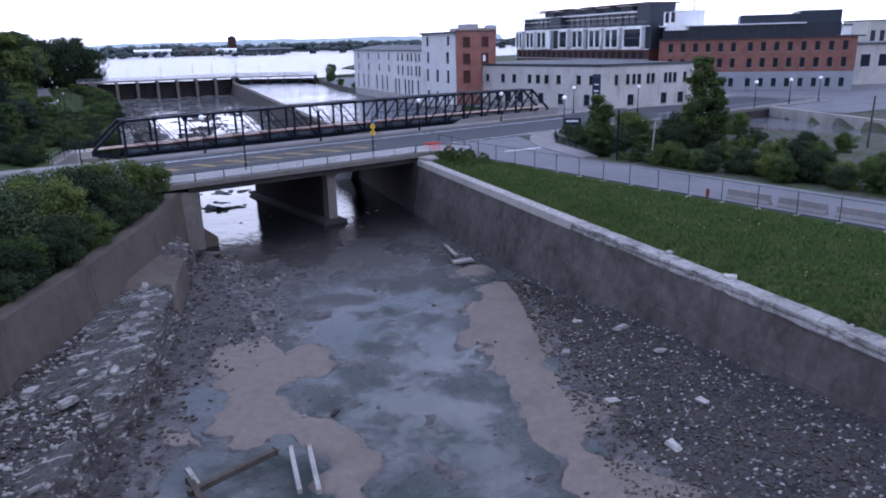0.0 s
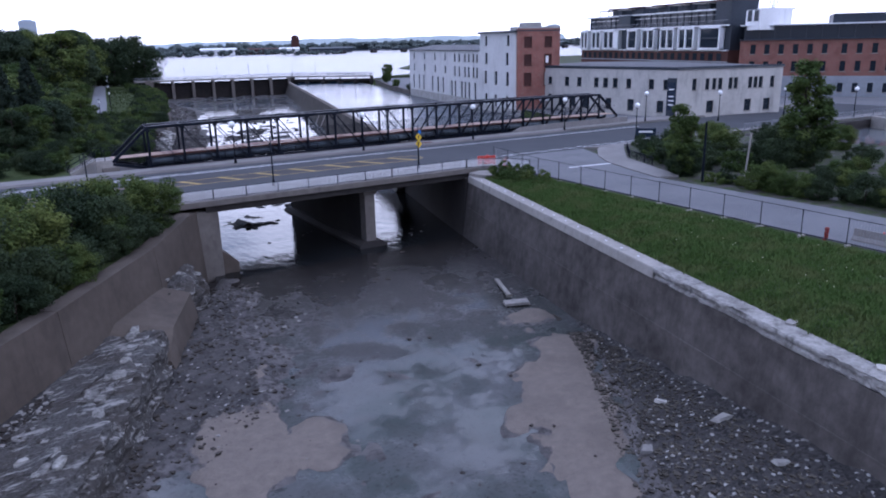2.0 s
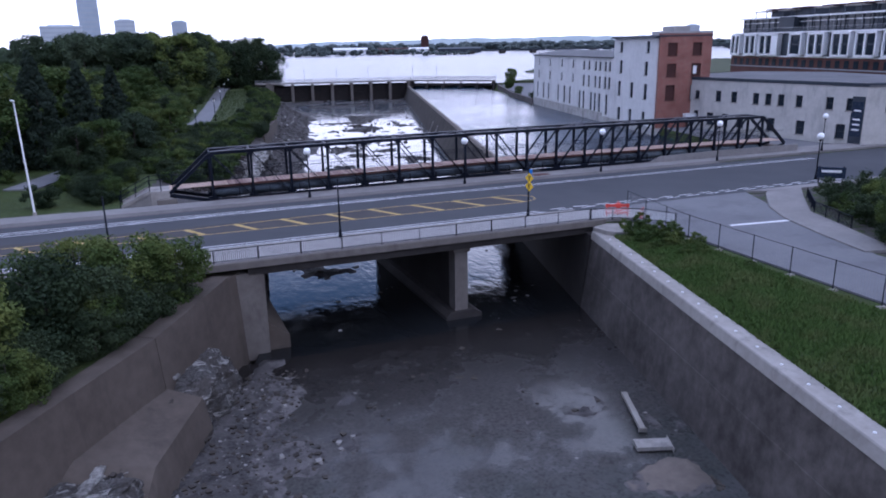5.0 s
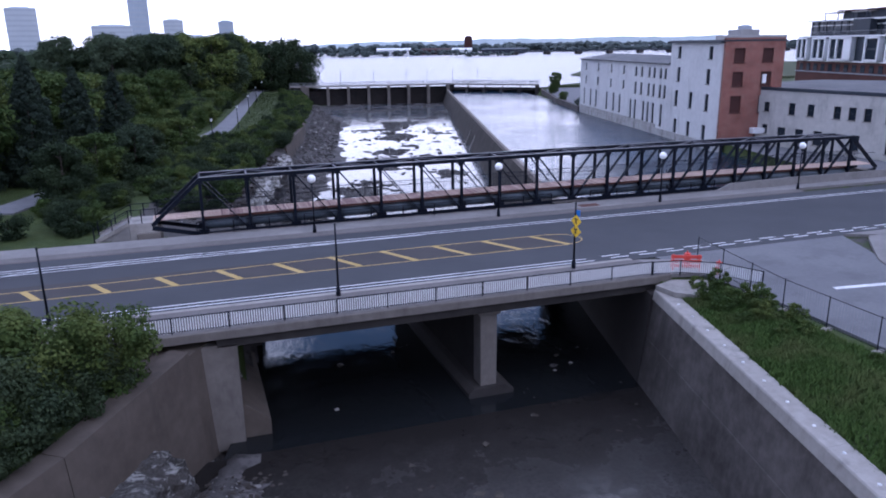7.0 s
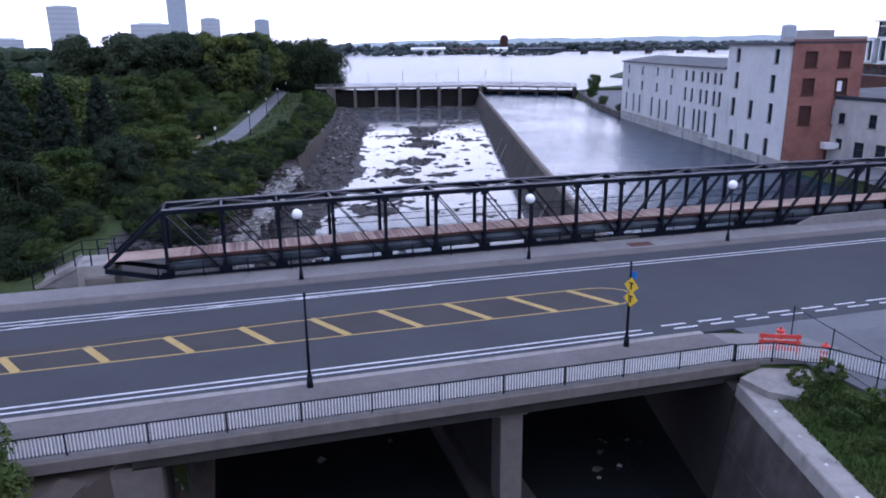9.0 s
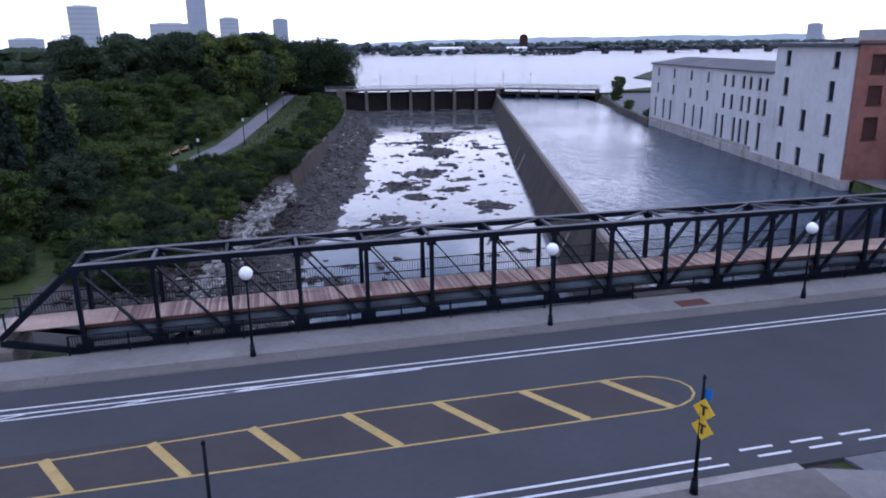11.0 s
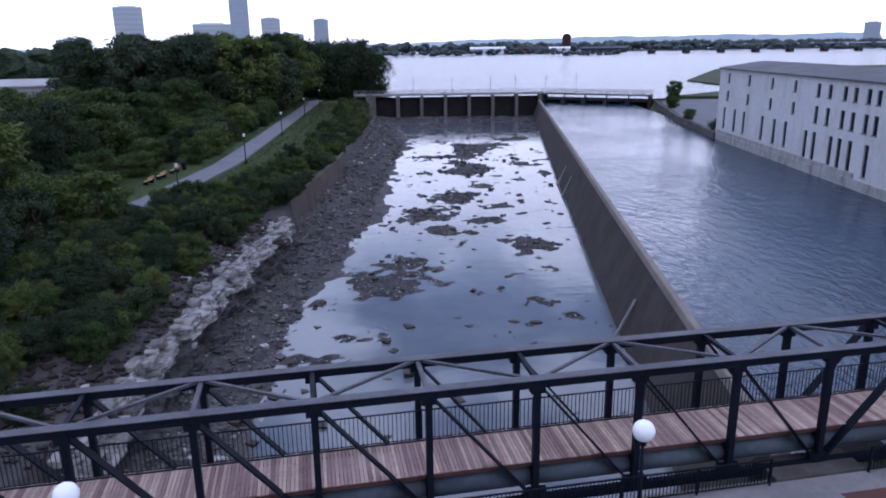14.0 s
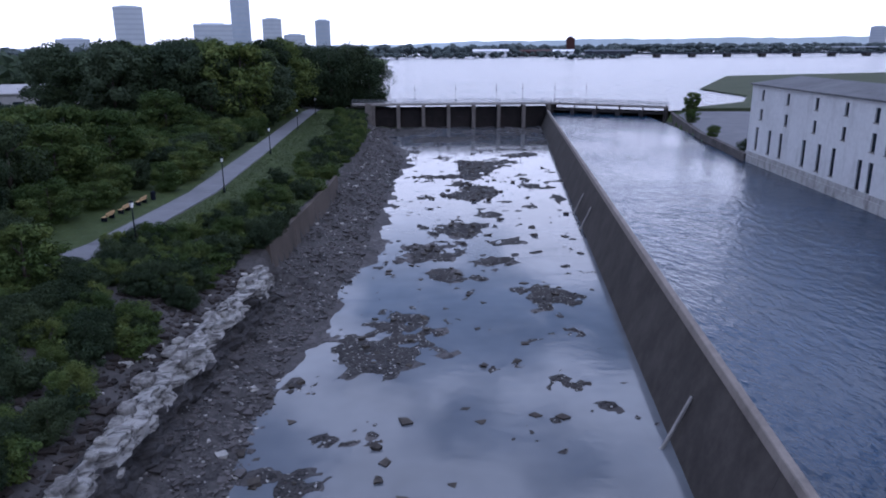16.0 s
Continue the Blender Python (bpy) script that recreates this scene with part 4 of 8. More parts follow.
slab("pavement_bridge", 21.5, 50.4, 73.35, 77.0, -0.14, 0.13, BRIDGEPAVE, "brownish concrete pavement on the bridge", "pavement")
slab("pavement_south_west", -420, 21.5, 73.4, 77.0, -0.14, 0.12, BRIDGEPAVE, "grey concrete pavement beside the road", "pavement")
b = Build().prism([(50.4, 73.4), (53.6, 72.6), (55.5, 73.4), (54.5, 75.6), (50.4, 77.0)], -0.14, 0.12)
tagged(part("pavement_bridge_end", b, PAVING), "concrete apron at the end of the bridge", "pavement", kind="structure")

b = Build().prism([(48.9, 72.5), (49.2, 70.9), (50.3, 69.9), (51.5, 70.4), (52.7, 72.3), (50.6, 73.15)], -0.75, -0.22)
tagged(part("end_pad", b, COPING), "pale broken concrete pad at the head of the river wall", "pad", kind="structure")

# painted lines
def mark(b, p, q, w, z=0.006):
    return b.beam((p[0], p[1], z - 0.02), (q[0], q[1], z - 0.02), w, 0.04)


b = Build()
for yy, xe in ((78.2, 47.6), (78.75, 47.2)):
    mark(b, (-140, yy), (xe, yy), 0.13)
tagged(part("lane_line_south", b, WHITELINE), "double white cycle lane line", "road marking", kind="structure")
b = Build()
for yy in (89.75, 90.3):
    mark(b, (-140, yy), (92, yy), 0.12)
mark(b, (-40, 88.2), (38, 89.6), 0.10)
for k in range(7):
    mark(b, (2.5 + k * 5.2, 88.95 + k * 0.09), (4.4 + k * 5.2, 89.7), 0.10)
tagged(part("lane_line_north", b, WHITELINE), "double white cycle lane line with faint hatching", "road marking", kind="structure")
b = Build()
for k in range(15):
    x0 = 48.6 + k * 2.35
    mark(b, (x0, 78.95), (x0 + 1.5, 78.95), 0.14)
    mark(b, (x0 + 0.45, 78.4), (x0 + 1.95, 78.4), 0.14)
tagged(part("dashed_line", b, WHITELINE), "dashed white lines across the junction", "road marking", kind="structure")
b = Build()
mark(b, (58.6, 67.6), (64.4, 66.9), 0.42)
tagged(part("stop_line", b, WHITELINE), "white stop line of the side road", "road marking", kind="structure")
slab("hatched_median", -60, 48.4, 82.75, 85.95, -0.1, 0.004, MEDIAN, "dark asphalt strip inside the yellow hatching", "road marking")
b = Build()
mark(b, (-60, 82.68), (47.5, 82.72), 0.11, 0.010)
mark(b, (-60, 84.6), (15, 84.9), 0.11, 0.010), mark(b, (15, 84.9), (34.8, 86.0), 0.11, 0.010), mark(b, (34.8, 86.0), (47.5, 86.0), 0.11, 0.010)
arc = [(47.5 + 2.3 * math.sin(a), 84.36 - 1.64 * math.cos(a)) for a in np.linspace(0, math.pi, 9)]
for p, q in zip(arc, arc[1:]):
    mark(b, p, q, 0.11, 0.010)
tagged(part("median_outline", b, YELLOWLINE), "yellow outline of the painted median", "road marking", kind="structure")
for k in range(13):
    x0 = 48.0 - k * 4.12
    b = Build()
    top = 86.0 if x0 > 34 else (84.9 + (x0 - 15) * 0.0556 if x0 > 15 else 84.8)
    mark(b, (x0 - 0.58 * (top - 82.75), top), (x0, 82.75), 0.42, 0.014)
    tagged(part("hatch_bar", b, YELLOWLINE), "yellow diagonal hatch bar on the road", "road marking", group="yellow hatching", kind="structure")
slab("utility_cover", 55.0, 57.0, 93.55, 94.6, 0.1, 0.168, DARKBRICK, "rust-red cover plate in the pavement", "cover plate")

# ---- road bridge ----
bridge = thing("road_bridge", "low concrete road bridge over the drained river", "bridge", kind="structure")
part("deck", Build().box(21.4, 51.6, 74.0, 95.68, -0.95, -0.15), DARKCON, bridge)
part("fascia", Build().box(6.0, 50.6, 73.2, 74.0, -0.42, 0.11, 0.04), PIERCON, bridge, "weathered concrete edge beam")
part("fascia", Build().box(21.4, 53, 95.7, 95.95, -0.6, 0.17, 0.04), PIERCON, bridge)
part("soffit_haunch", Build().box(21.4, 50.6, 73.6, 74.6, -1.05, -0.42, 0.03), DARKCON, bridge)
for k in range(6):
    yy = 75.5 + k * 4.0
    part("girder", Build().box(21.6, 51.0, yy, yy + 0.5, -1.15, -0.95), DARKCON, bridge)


def skew(x, y):
    return x - 0.025 * (y - 74.7)


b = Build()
# body darker than the nose: the deck's shade is in its colour
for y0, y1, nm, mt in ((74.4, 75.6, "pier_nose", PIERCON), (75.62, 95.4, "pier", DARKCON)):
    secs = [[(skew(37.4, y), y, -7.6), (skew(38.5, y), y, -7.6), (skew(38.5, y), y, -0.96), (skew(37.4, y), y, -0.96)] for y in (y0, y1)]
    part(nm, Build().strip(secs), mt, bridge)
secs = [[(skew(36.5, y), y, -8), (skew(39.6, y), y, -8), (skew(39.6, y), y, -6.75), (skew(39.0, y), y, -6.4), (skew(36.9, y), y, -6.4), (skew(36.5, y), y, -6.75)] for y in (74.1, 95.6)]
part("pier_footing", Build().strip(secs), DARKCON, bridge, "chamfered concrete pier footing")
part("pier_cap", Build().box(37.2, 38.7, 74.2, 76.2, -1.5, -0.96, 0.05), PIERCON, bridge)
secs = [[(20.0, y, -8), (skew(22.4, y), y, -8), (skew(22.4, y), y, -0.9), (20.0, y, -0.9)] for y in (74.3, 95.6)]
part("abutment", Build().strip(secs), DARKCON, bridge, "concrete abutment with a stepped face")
secs = [[(20.0, y, -8), (skew(24.0, y), y, -8), (skew(24.0, y), y, -6.1), (skew(22.6, y), y, -4.9), (20.0, y, -4.9)] for y in (74.0, 95.6)]
part("abutment_footing", Build().strip(secs), BROWNWALL, bridge)
part("abutment_pilaster", Build().box(19.6, 22.5, 73.6, 74.6, -7.5, -0.9, 0.05), PIERCON, bridge)
secs = [[(15.5, 67.5, -8), (17.35, 67.0, -8), (16.75, 67.0, -0.99), (15.5, 67.5, -0.99)], [(17.8, 74.2, -8), (21.3, 74.2, -8), (20.9, 74.2, -0.8), (17.8, 74.2, -0.8)]]
part("wing_wall", Build().strip(secs), BROWNWALL, bridge)


# ---- railings ----
def railing(name, pts, z0, label, height=1.08, gap=0.14, posts=3.0, mat=BLACKSTEEL, bars=0.026, fill=None):
    root = thing(name, label, "railing", kind="")
    rail, kick = Build(), Build()
    pickets = Build()
    for p, q in zip(pts, pts[1:]):
        p, q = Vector((*p, z0)), Vector((*q, z0))
        d = q - p
        n = max(1, round(d.length / posts))
        for i in range(n + (q.to_tuple(2) == (*pts[-1], z0))):
            a = p + d * i / n
            part("post", Build().box(a.x - 0.035, a.x + 0.035, a.y - 0.035, a.y + 0.035, z0 - 0.1, z0 + height + 0.03), mat, root)
        up = Vector((0, 0, 1))
        rail.beam(p + up * height, q + up * height, 0.06, 0.05)
        kick.beam(p + up * 0.12, q + up * 0.12, 0.04, 0.04)
        m = max(1, round(d.length / gap))
        for i in range(m):
            a = p + d * (i + 0.5) / m
            pickets.box(a.x - bars / 2, a.x + bars / 2, a.y - bars / 2, a.y + bars / 2, z0 + 0.12, z0 + height)
    part("top_rail", rail, mat, root)
    part("bottom_rail", kick, mat, root)
    tagged(part("infill", pickets, fill or mat, root), kind="stuff")
    return root


railing("bridge_railing", [(16.2, 73.55), (49.2, 73.55)], 0.13, "black railing with pale pickets along the bridge edge", fill=PALEPICKET, gap=0.135, bars=0.042, height=0.92)
railing("end_railing", [(49.3, 73.5), (51.2, 73.2), (53.3, 71.8), (54.6, 69.4)], 0.1, "curved black railing with pale pickets at the bridge end", fill=PALEPICKET, gap=0.135, bars=0.042, height=0.92)
railing("river_railing", [(20.5, 95.6), (52.8, 95.6)], 0.16, "black picket railing behind the pavement")
railing("corner_railing", [(72.6, 73.0), (68.2, 68.2), (66.2, 62.9)], 0.05, "low dark railing beside the corner pavement", height=0.9, posts=2.0, gap=0.2)
b = Build().strip([[(x, 95.15, 0.1), (x, 95.5, 0.1), (x, 95.45, h), (x, 95.2, h)][::-1] for x, h in ((71.5, 0.2), (73.2, 0.85), (80.0, 0.95), (95.0, 0.95))])
tagged(part("parapet_north", b, PAVING), "low pale concrete parapet with a sloping end", "parapet", kind="structure")
railing("canal_railing", [(57.0, 95.6), (71.4, 95.6)], 0.16, "black picket railing above the canal")
b = Build().strip([[(52.6, y, -4), (57.2, y, -4), (57.0, y, 0.25), (53.2, y, 0.25)] for y in (95.72, 97.2)])
tagged(part("wall_divider_end", b, CONCRETE), "blunt concrete end of the dividing wall", "wall", kind="structure")
slab("wall_canal_end", 53.0, 92.0, 95.72, 96.1, -4.2, 0.1, DARKCON, "dark concrete wall at the end of the canal", "wall")

# ---- footbridge ----
X0, PANEL, NP, YF, YB = 21.05, 3.83, 18, 96.6, 99.15
ZBOT, ZDECK, ZTOP = -0.1, 1.4, 4.55


def camber(x):
    return 0.27 * (1 - ((x - 55.5) / 39.0) ** 2)


foot = thing("footbridge", "black riveted steel truss footbridge with a red-brown plank deck", "footbridge")
XS = [X0 + PANEL * i for i in range(NP + 1)]
for yy in (YF, YB):
    for i in range(NP):
        a, e = XS[i], XS[i + 1]
        za, ze = camber(a), camber(e)
        part("top_chord", Build().beam((a, yy, ZTOP + za), (e, yy, ZTOP + ze), 0.30, 0.30), BLACKSTEEL, foot)
        part("bottom_chord", Build().beam((a, yy, ZBOT + za), (e, yy, ZBOT + ze), 0.22, 0.34), BLACKSTEEL, foot)
        part("chord_plate", Build().beam((a, yy, ZTOP + 0.165 + za), (e, yy, ZTOP + 0.165 + ze), 0.42, 0.03), STEELTOP, foot, "grey cover plate with sky light in its colour")
        mid = NP / 2
        if i < NP // 2:
            lo, hi = (e, ZBOT + ze), (a, ZTOP + za)
        else:
            lo, hi = (a, ZBOT + za), (e, ZTOP + ze)
        for s in (-0.07, 0.07):
            part("diagonal", Build().beam((lo[0], yy + s, lo[1]), (hi[0], yy + s, hi[1]), 0.07, 0.2, (0, 1, 0)), BLACKSTEEL, foot)
    for i, x in enumerate(XS):
        c = camber(x)
        part("vertical", Build().box(x - 0.11, x + 0.11, yy - 0.13, yy + 0.13, ZBOT + c, ZTOP + c), BLACKSTEEL, foot)
        part("gusset", Build().box(x - 0.26, x + 0.26, yy - 0.16, yy + 0.16, ZTOP - 0.36 + c, ZTOP - 0.1 + c), BLACKSTEEL, foot)
        part("gusset", Build().box(x - 0.42, x + 0.42, yy - 0.125, yy + 0.125, ZBOT - 0.05 + c, ZBOT + 0.45 + c), BLACKSTEEL, foot)
    for xa, xb in ((XS[0], XS[0] - 4.0), (XS[-1], XS[-1] + 4.0)):
        part("end_post", Build().beam((xb, yy, ZDECK - 0.35), (xa, yy, ZTOP + camber(xa)), 0.30, 0.30, (0, 1, 0)), BLACKSTEEL, foot)
        part("bottom_chord", Build().beam((xb, yy, ZDECK - 0.55), (xa, yy, ZBOT + camber(xa)), 0.22, 0.34), BLACKSTEEL, foot)
for i, x in enumerate(XS):
    z = ZTOP + camber(x) + 0.05
    part("top_strut", Build().beam((x, YF, z), (x, YB, z), 0.16, 0.14), STEELTOP if i % 2 else BLACKSTEEL, foot)
    part("floor_beam", Build().beam((x, YF, ZDECK - 0.4 + camber(x)), (x, YB, ZDECK - 0.4 + camber(x)), 0.2, 0.4), BLACKSTEEL, foot)
for i in range(NP):
    a, e = XS[i], XS[i + 1]
    za, ze = ZTOP + camber(a) + 0.1, ZTOP + camber(e) + 0.1
    p, q = ((a, YB, za), (e, YF, ze)) if i % 2 else ((a, YF, za), (e, YB, ze))
    part("top_lateral", Build().beam(p, q, 0.12, 0.10), STEELTOP, foot, "pale steel lateral brace")
for yy in (YF + 0.25, YB - 0.25):
    for i in range(NP):
        a, e = XS[i], XS[i + 1]
        part("stringer", Build().beam((a, yy, ZDECK - 0.17 + camber(a)), (e, yy, ZDECK - 0.17 + camber(e)), 0.14, 0.16), DARKBRICK, foot, "rust-red steel stringer")
for yy, r in ((YF + 0.55, 0.33), (YF + 1.5, 0.30)):
    for i in range(NP):
        a, e = XS[i], XS[i + 1]
        part("service_pipe", Build().tube((a, yy, ZDECK - 0.78 + camber(a)), (e, yy, ZDECK - 0.78 + camber(e)), r * 1.25, 12), PIPEGREY, foot, "blue-grey service pipe under the deck", smooth=True)
for yy in (YF + 0.22, YB - 0.22):
    pick, rl = Build(), Build()
    xa, xb = XS[0] - 3.8, XS[-1] + 3.8
    n = int((xb - xa) / 0.16)
    for i in range(n if yy > 98 else 0):
        x = xa + (xb - xa) * i / n
        z = ZDECK + camber(x)
        pick.box(x - 0.012, x + 0.012, yy - 0.012, yy + 0.012, z + 0.06, z + 1.25)
    for h in ((0.08, 1.25) if yy > 98 else (1.25,)):
        w = 0.03 if h < 1 else 0.045
        xs = [xa + (xb - xa) * i / 24 for i in range(25)]
        part("handrail", Build().strip([[(x, yy - w / 2, ZDECK + h + camber(x)), (x, yy + w / 2, ZDECK + h + camber(x)), (x, yy + w / 2, ZDECK + h + w + camber(x)), (x, yy - w / 2, ZDECK + h + w + camber(x))] for x in xs]), BLACKSTEEL, foot)
    if yy > 98:
        tagged(part("infill", pick, BLACKSTEEL, foot), kind="stuff")
plank = Build().box(-0.06, 0.06, -1.18, 1.18, -0.04, 0.0).mesh("plank", DECKWOOD)
rest = Build()
for i in range(548):
    x = XS[0] - 3.9 + i * 0.14
    z = ZDECK + camber(x)
    if x < 22 or x > 63.5:
        rest.box(x - 0.062, x + 0.062, (YF + YB) / 2 - 1.18, (YF + YB) / 2 + 1.18, z - 0.04, z)
    else:
        o = new("plank", plank)
        o.parent, o.matrix_basis = foot, pose(x, (YF + YB) / 2, z)
tagged(part("end_planks", rest, DECKWOOD, foot), kind="stuff")
for x0, x1 in ((X0 - 5.2, X0 - 3.4), (XS[-1] + 3.4, XS[-1] + 5.0)):
    tagged(part("bridge_seat", Build().box(x0, x1, YF - 0.5, YB + 0.5, -5, 0.55, 0.05), PIERCON), "concrete seat under the footbridge end", "abutment", kind="structure")
tagged(part("bridge_pier", Build().box(57.6, 60.2, YF - 0.3, YB + 0.4, -8, -0.55, 0.06), DARKCON), "dark concrete pier under the footbridge", "pier", kind="structure")
# landing and stair at the west end
stair = thing("footbridge_stair", "pale concrete stair with black rails at the footbridge end", "stair")
part("landing", Build().box(15.3, 17.3, YF - 0.1, YB + 0.1, -0.12, ZDECK - 0.06, 0.03), COPING, stair, "pale concrete landing")
for k in range(8):
    part("step", Build().box(15.3 - 0.32 * (k + 1), 15.3 - 0.32 * k, YF, YB, -0.12, ZDECK - 0.17 * (k + 1)), PAVING, stair)
for yy in (YF - 0.05, YB + 0.05):
    part("stringer", Build().beam((15.3, yy, ZDECK - 0.06), (12.7, yy, 0.1), 0.12, 0.3), COPING, stair)
    rl = Build().beam((17.5, yy, ZDECK + 1.05), (15.3, yy, ZDECK + 1.05), 0.05, 0.05).beam((15.3, yy, ZDECK + 1.05), (12.6, yy, 1.1), 0.05, 0.05)
    rl.beam((15.3, yy, ZDECK + 0.5), (12.6, yy, 0.55), 0.04, 0.04)
    part("handrail", rl, BLACKSTEEL, stair)
    for x, z in ((17.4, 1.2), (16.3, 1.2), (15.3, 1.2), (14.0, 0.5), (12.6, 0.0)):
        part("post", Build().box(x - 0.04, x + 0.04, yy - 0.04, yy + 0.04, z, z + 1.25), BLACKSTEEL, stair)

# ---- buildings ----
class Frame:
    """A wall's own axes: s along it, d out of it, z up."""

    def __init__(self, a, c):
        self.a = Vector((*a, 0))
        self.u = (Vector((*c, 0)) - self.a).normalized()
        self.n = Vector((self.u.y, -self.u.x, 0))

    def at(self, s, d, z):
        p = self.a + self.u * s + self.n * d
        return (p.x, p.y, z)

    def box(self, b, s0, s1, d0, d1, z0, z1):
        v = [self.at(s, d, z) for z in (z0, z1) for d in (d0, d1) for s in (s0, s1)]
        flip = [(0, 2, 3, 1), (4, 5, 7, 6), (0, 1, 5, 4), (2, 6, 7, 3), (0, 4, 6, 2), (1, 3, 7, 5)]
        return b.add(v, [f[::-1] for f in flip])


def wall_with_openings(fr, s0, s1, z0, z1, thick, holes):
    """A wall slab cut on a grid so that every opening goes right through it. holes: s0, s1, z0, z1."""
    ss = sorted({s0, s1, *(h[0] for h in holes), *(h[1] for h in holes)})
    zs = sorted({z0, z1, *(h[2] for h in holes), *(h[3] for h in holes)})
    b = Build()
    for a, e in zip(ss, ss[1:]):
        run = None
        for lo, hi in zip(zs, zs[1:]):
            sc, zc = (a + e) / 2, (lo + hi) / 2
            if any(h[0] < sc < h[1] and h[2] < zc < h[3] for h in holes):
                if run:
                    fr.box(b, a, e, -thick, 0, *run)
                    run = None
            else:
                run = (run[0], hi) if run else (lo, hi)
        if run:
            fr.box(b, a, e, -thick, 0, *run)
    return b


def window(fr, parent, s0, s1, z0, z1, depth=0.22, sash=DARKSASH, pane=GLASS, sill=True, bars=True, sillmat=COPING):
    w = part("window", frame_bars(fr, s0, s1, z0, z1, depth, bars), sash, parent)
    part("pane", fr.box(Build(), s0 + 0.02, s1 - 0.02, -depth - 0.06, -depth - 0.03, z0 + 0.02, z1 - 0.02), pane, w)
    if sill:
        part("sill", fr.box(Build(), s0 - 0.1, s1 + 0.1, -depth, 0.09, z0 - 0.14, z0), sillmat, w)
    return w


def frame_bars(fr, s0, s1, z0, z1, depth, bars):
    b, w = Build(), 0.07
    for a, e, lo, hi in ((s0, s0 + w, z0, z1), (s1 - w, s1, z0, z1), (s0, s1, z0, z0 + w), (s0, s1, z1 - w, z1)):
        fr.box(b, a, e, -depth - 0.03, -depth + 0.04, lo, hi)
    if bars:
        m = (z0 + z1) / 2
        fr.box(b, s0, s1, -depth - 0.03, -depth + 0.02, m - 0.04, m + 0.04)
    return b


# the mill: a tall end bay and a long low range above the canal
C_, NW_ = (95.9, 126.3), (110.5, 196.5)
mw = Frame(NW_, C_)                        # runs from the far corner to the near one; outside faces the canal
MLEN = math.hypot(NW_[0] - C_[0], NW_[1] - C_[1])
S = lambda s: MLEN - s
mill = thing("mill", "old white mill with a red brick end wall above the canal", "building")
holes = []
for s in (67.3, 58.3, 49.5, 41.8):
    holes += [(s - 0.45, s + 0.45, 9.0, 10.6), (s - 0.45, s + 0.45, 5.95, 7.6)]
for s in (35.0, 32.0, 28.3, 25.9, 23.0, 20.9):
    holes += [(s - 0.5, s + 0.5, 8.8, 10.5), (s - 0.5, s + 0.5, 5.4, 7.6)]
for s in (68.2, 63.3, 59.3, 51.8, 47.4, 43.6):
    holes += [(s - 0.5, s + 0.5, 1.1, 4.7)]
for s in (37.2, 34.8, 30.4, 28.2, 25.7, 22.0):
    holes += [(s - 0.5, s + 0.5, 0.4, 4.2)]
HLOW = [(S(h[1]), S(h[0]), h[2], h[3]) for h in holes]
part("wall", wall_with_openings(mw, 0, S(19.0), -0.1, 11.2, 0.5, HLOW), WHITEPLASTER, mill, "limewashed canal wall")
for h in HLOW:
    window(mw, mill, *h, bars=h[3] - h[2] > 2)
TW = []
for s, z0, z1 in ((15.6, 12.4, 14.3), (4.3, 12.4, 14.3), (15.5, 8.6, 10.9), (4.7, 8.6, 10.9), (15.9, 4.5, 7.1), (10.3, 4.5, 7.1), (4.6, 4.5, 7.1), (15.6, -0.3, 2.3), (10.5, -0.3, 2.3), (4.9, -0.3, 2.3)):
    TW.append((S(s + 0.62), S(s - 0.62), z0, z1))
part("wall", wall_with_openings(mw, S(19.0), MLEN - 0.02, -0.6, 15.0, 0.5, TW), WHITEPLASTER, mill, "limewashed end bay")
for h in TW:
    window(mw, mill, *h)
b = Build()
mw.box(b, -0.4, MLEN + 0.1, -0.9, 0.22, -4.2, -0.1)
mw.box(b, -0.2, S(24), -0.5, 0.1, -0.1, 0.55)
part("plinth", b, PLINTH, mill, "rough stained stone plinth at the waterline")
RED = Frame(C_, (C_[0] + 9.3 * 0.979, C_[1] - 9.3 * 0.2036))
RH = []
for s in (2.35, 6.8):
    for z0, z1 in ((12.0, 14.0), (8.5, 10.6), (4.6, 7.1)):
        RH.append((s - 0.85, s + 0.85, z0, z1))
RH.append((5.6, 7.0, -0.1, 1.9))
red = part("end_wall", wall_with_openings(RED, 0, 9.4, -0.3, 15.5, 0.45, RH), REDBRICK, mill, "red brick end wall")
for k, h in enumerate(RH[:-1]):
    part("shutter", RED.box(Build(), h[0], h[1], -0.3, -0.2, h[2], h[3]), WOODSHUTTER, mill, "boarded-up dark red window")
    part("lintel", RED.box(Build(), h[0] - 0.15, h[1] + 0.15, -0.2, 0.03, h[3], h[3] + 0.28), REDBRICK, mill)
    part("sill", RED.box(Build(), h[0] - 0.12, h[1] + 0.12, -0.2, 0.1, h[2] - 0.16, h[2]), DARKBRICK, mill)
part("pale_patch", RED.box(Build(), 6.35, 6.95, -0.2, -0.12, 8.9, 10.2), WHITEPANEL, mill, "torn white sheet in a window")
part("door", RED.box(Build(), 5.6, 7.0, -0.3, -0.22, -0.1, 1.9), DARKBRICK, mill)
part("awning", RED.box(Build(), 5.0, 7.7, 0.0, 1.1, 1.5, 2.3), WHITEPANEL, mill, "white box awning")
# rear and inner walls, roofs
BK = Frame((C_[0] + 9.3 * 0.979 + 0.001, C_[1] - 9.3 * 0.2036), (NW_[0] + 9.3, NW_[1] - 1.9))
part("back_wall", BK.box(Build(), 0, 19, -0.5, 0, -0.3, 15.5), REDBRICK, mill)
part("back_wall", mw.box(Build(), 0, S(19), -15, -14.6, -0.3, 11.0), WHITEPLASTER, mill)
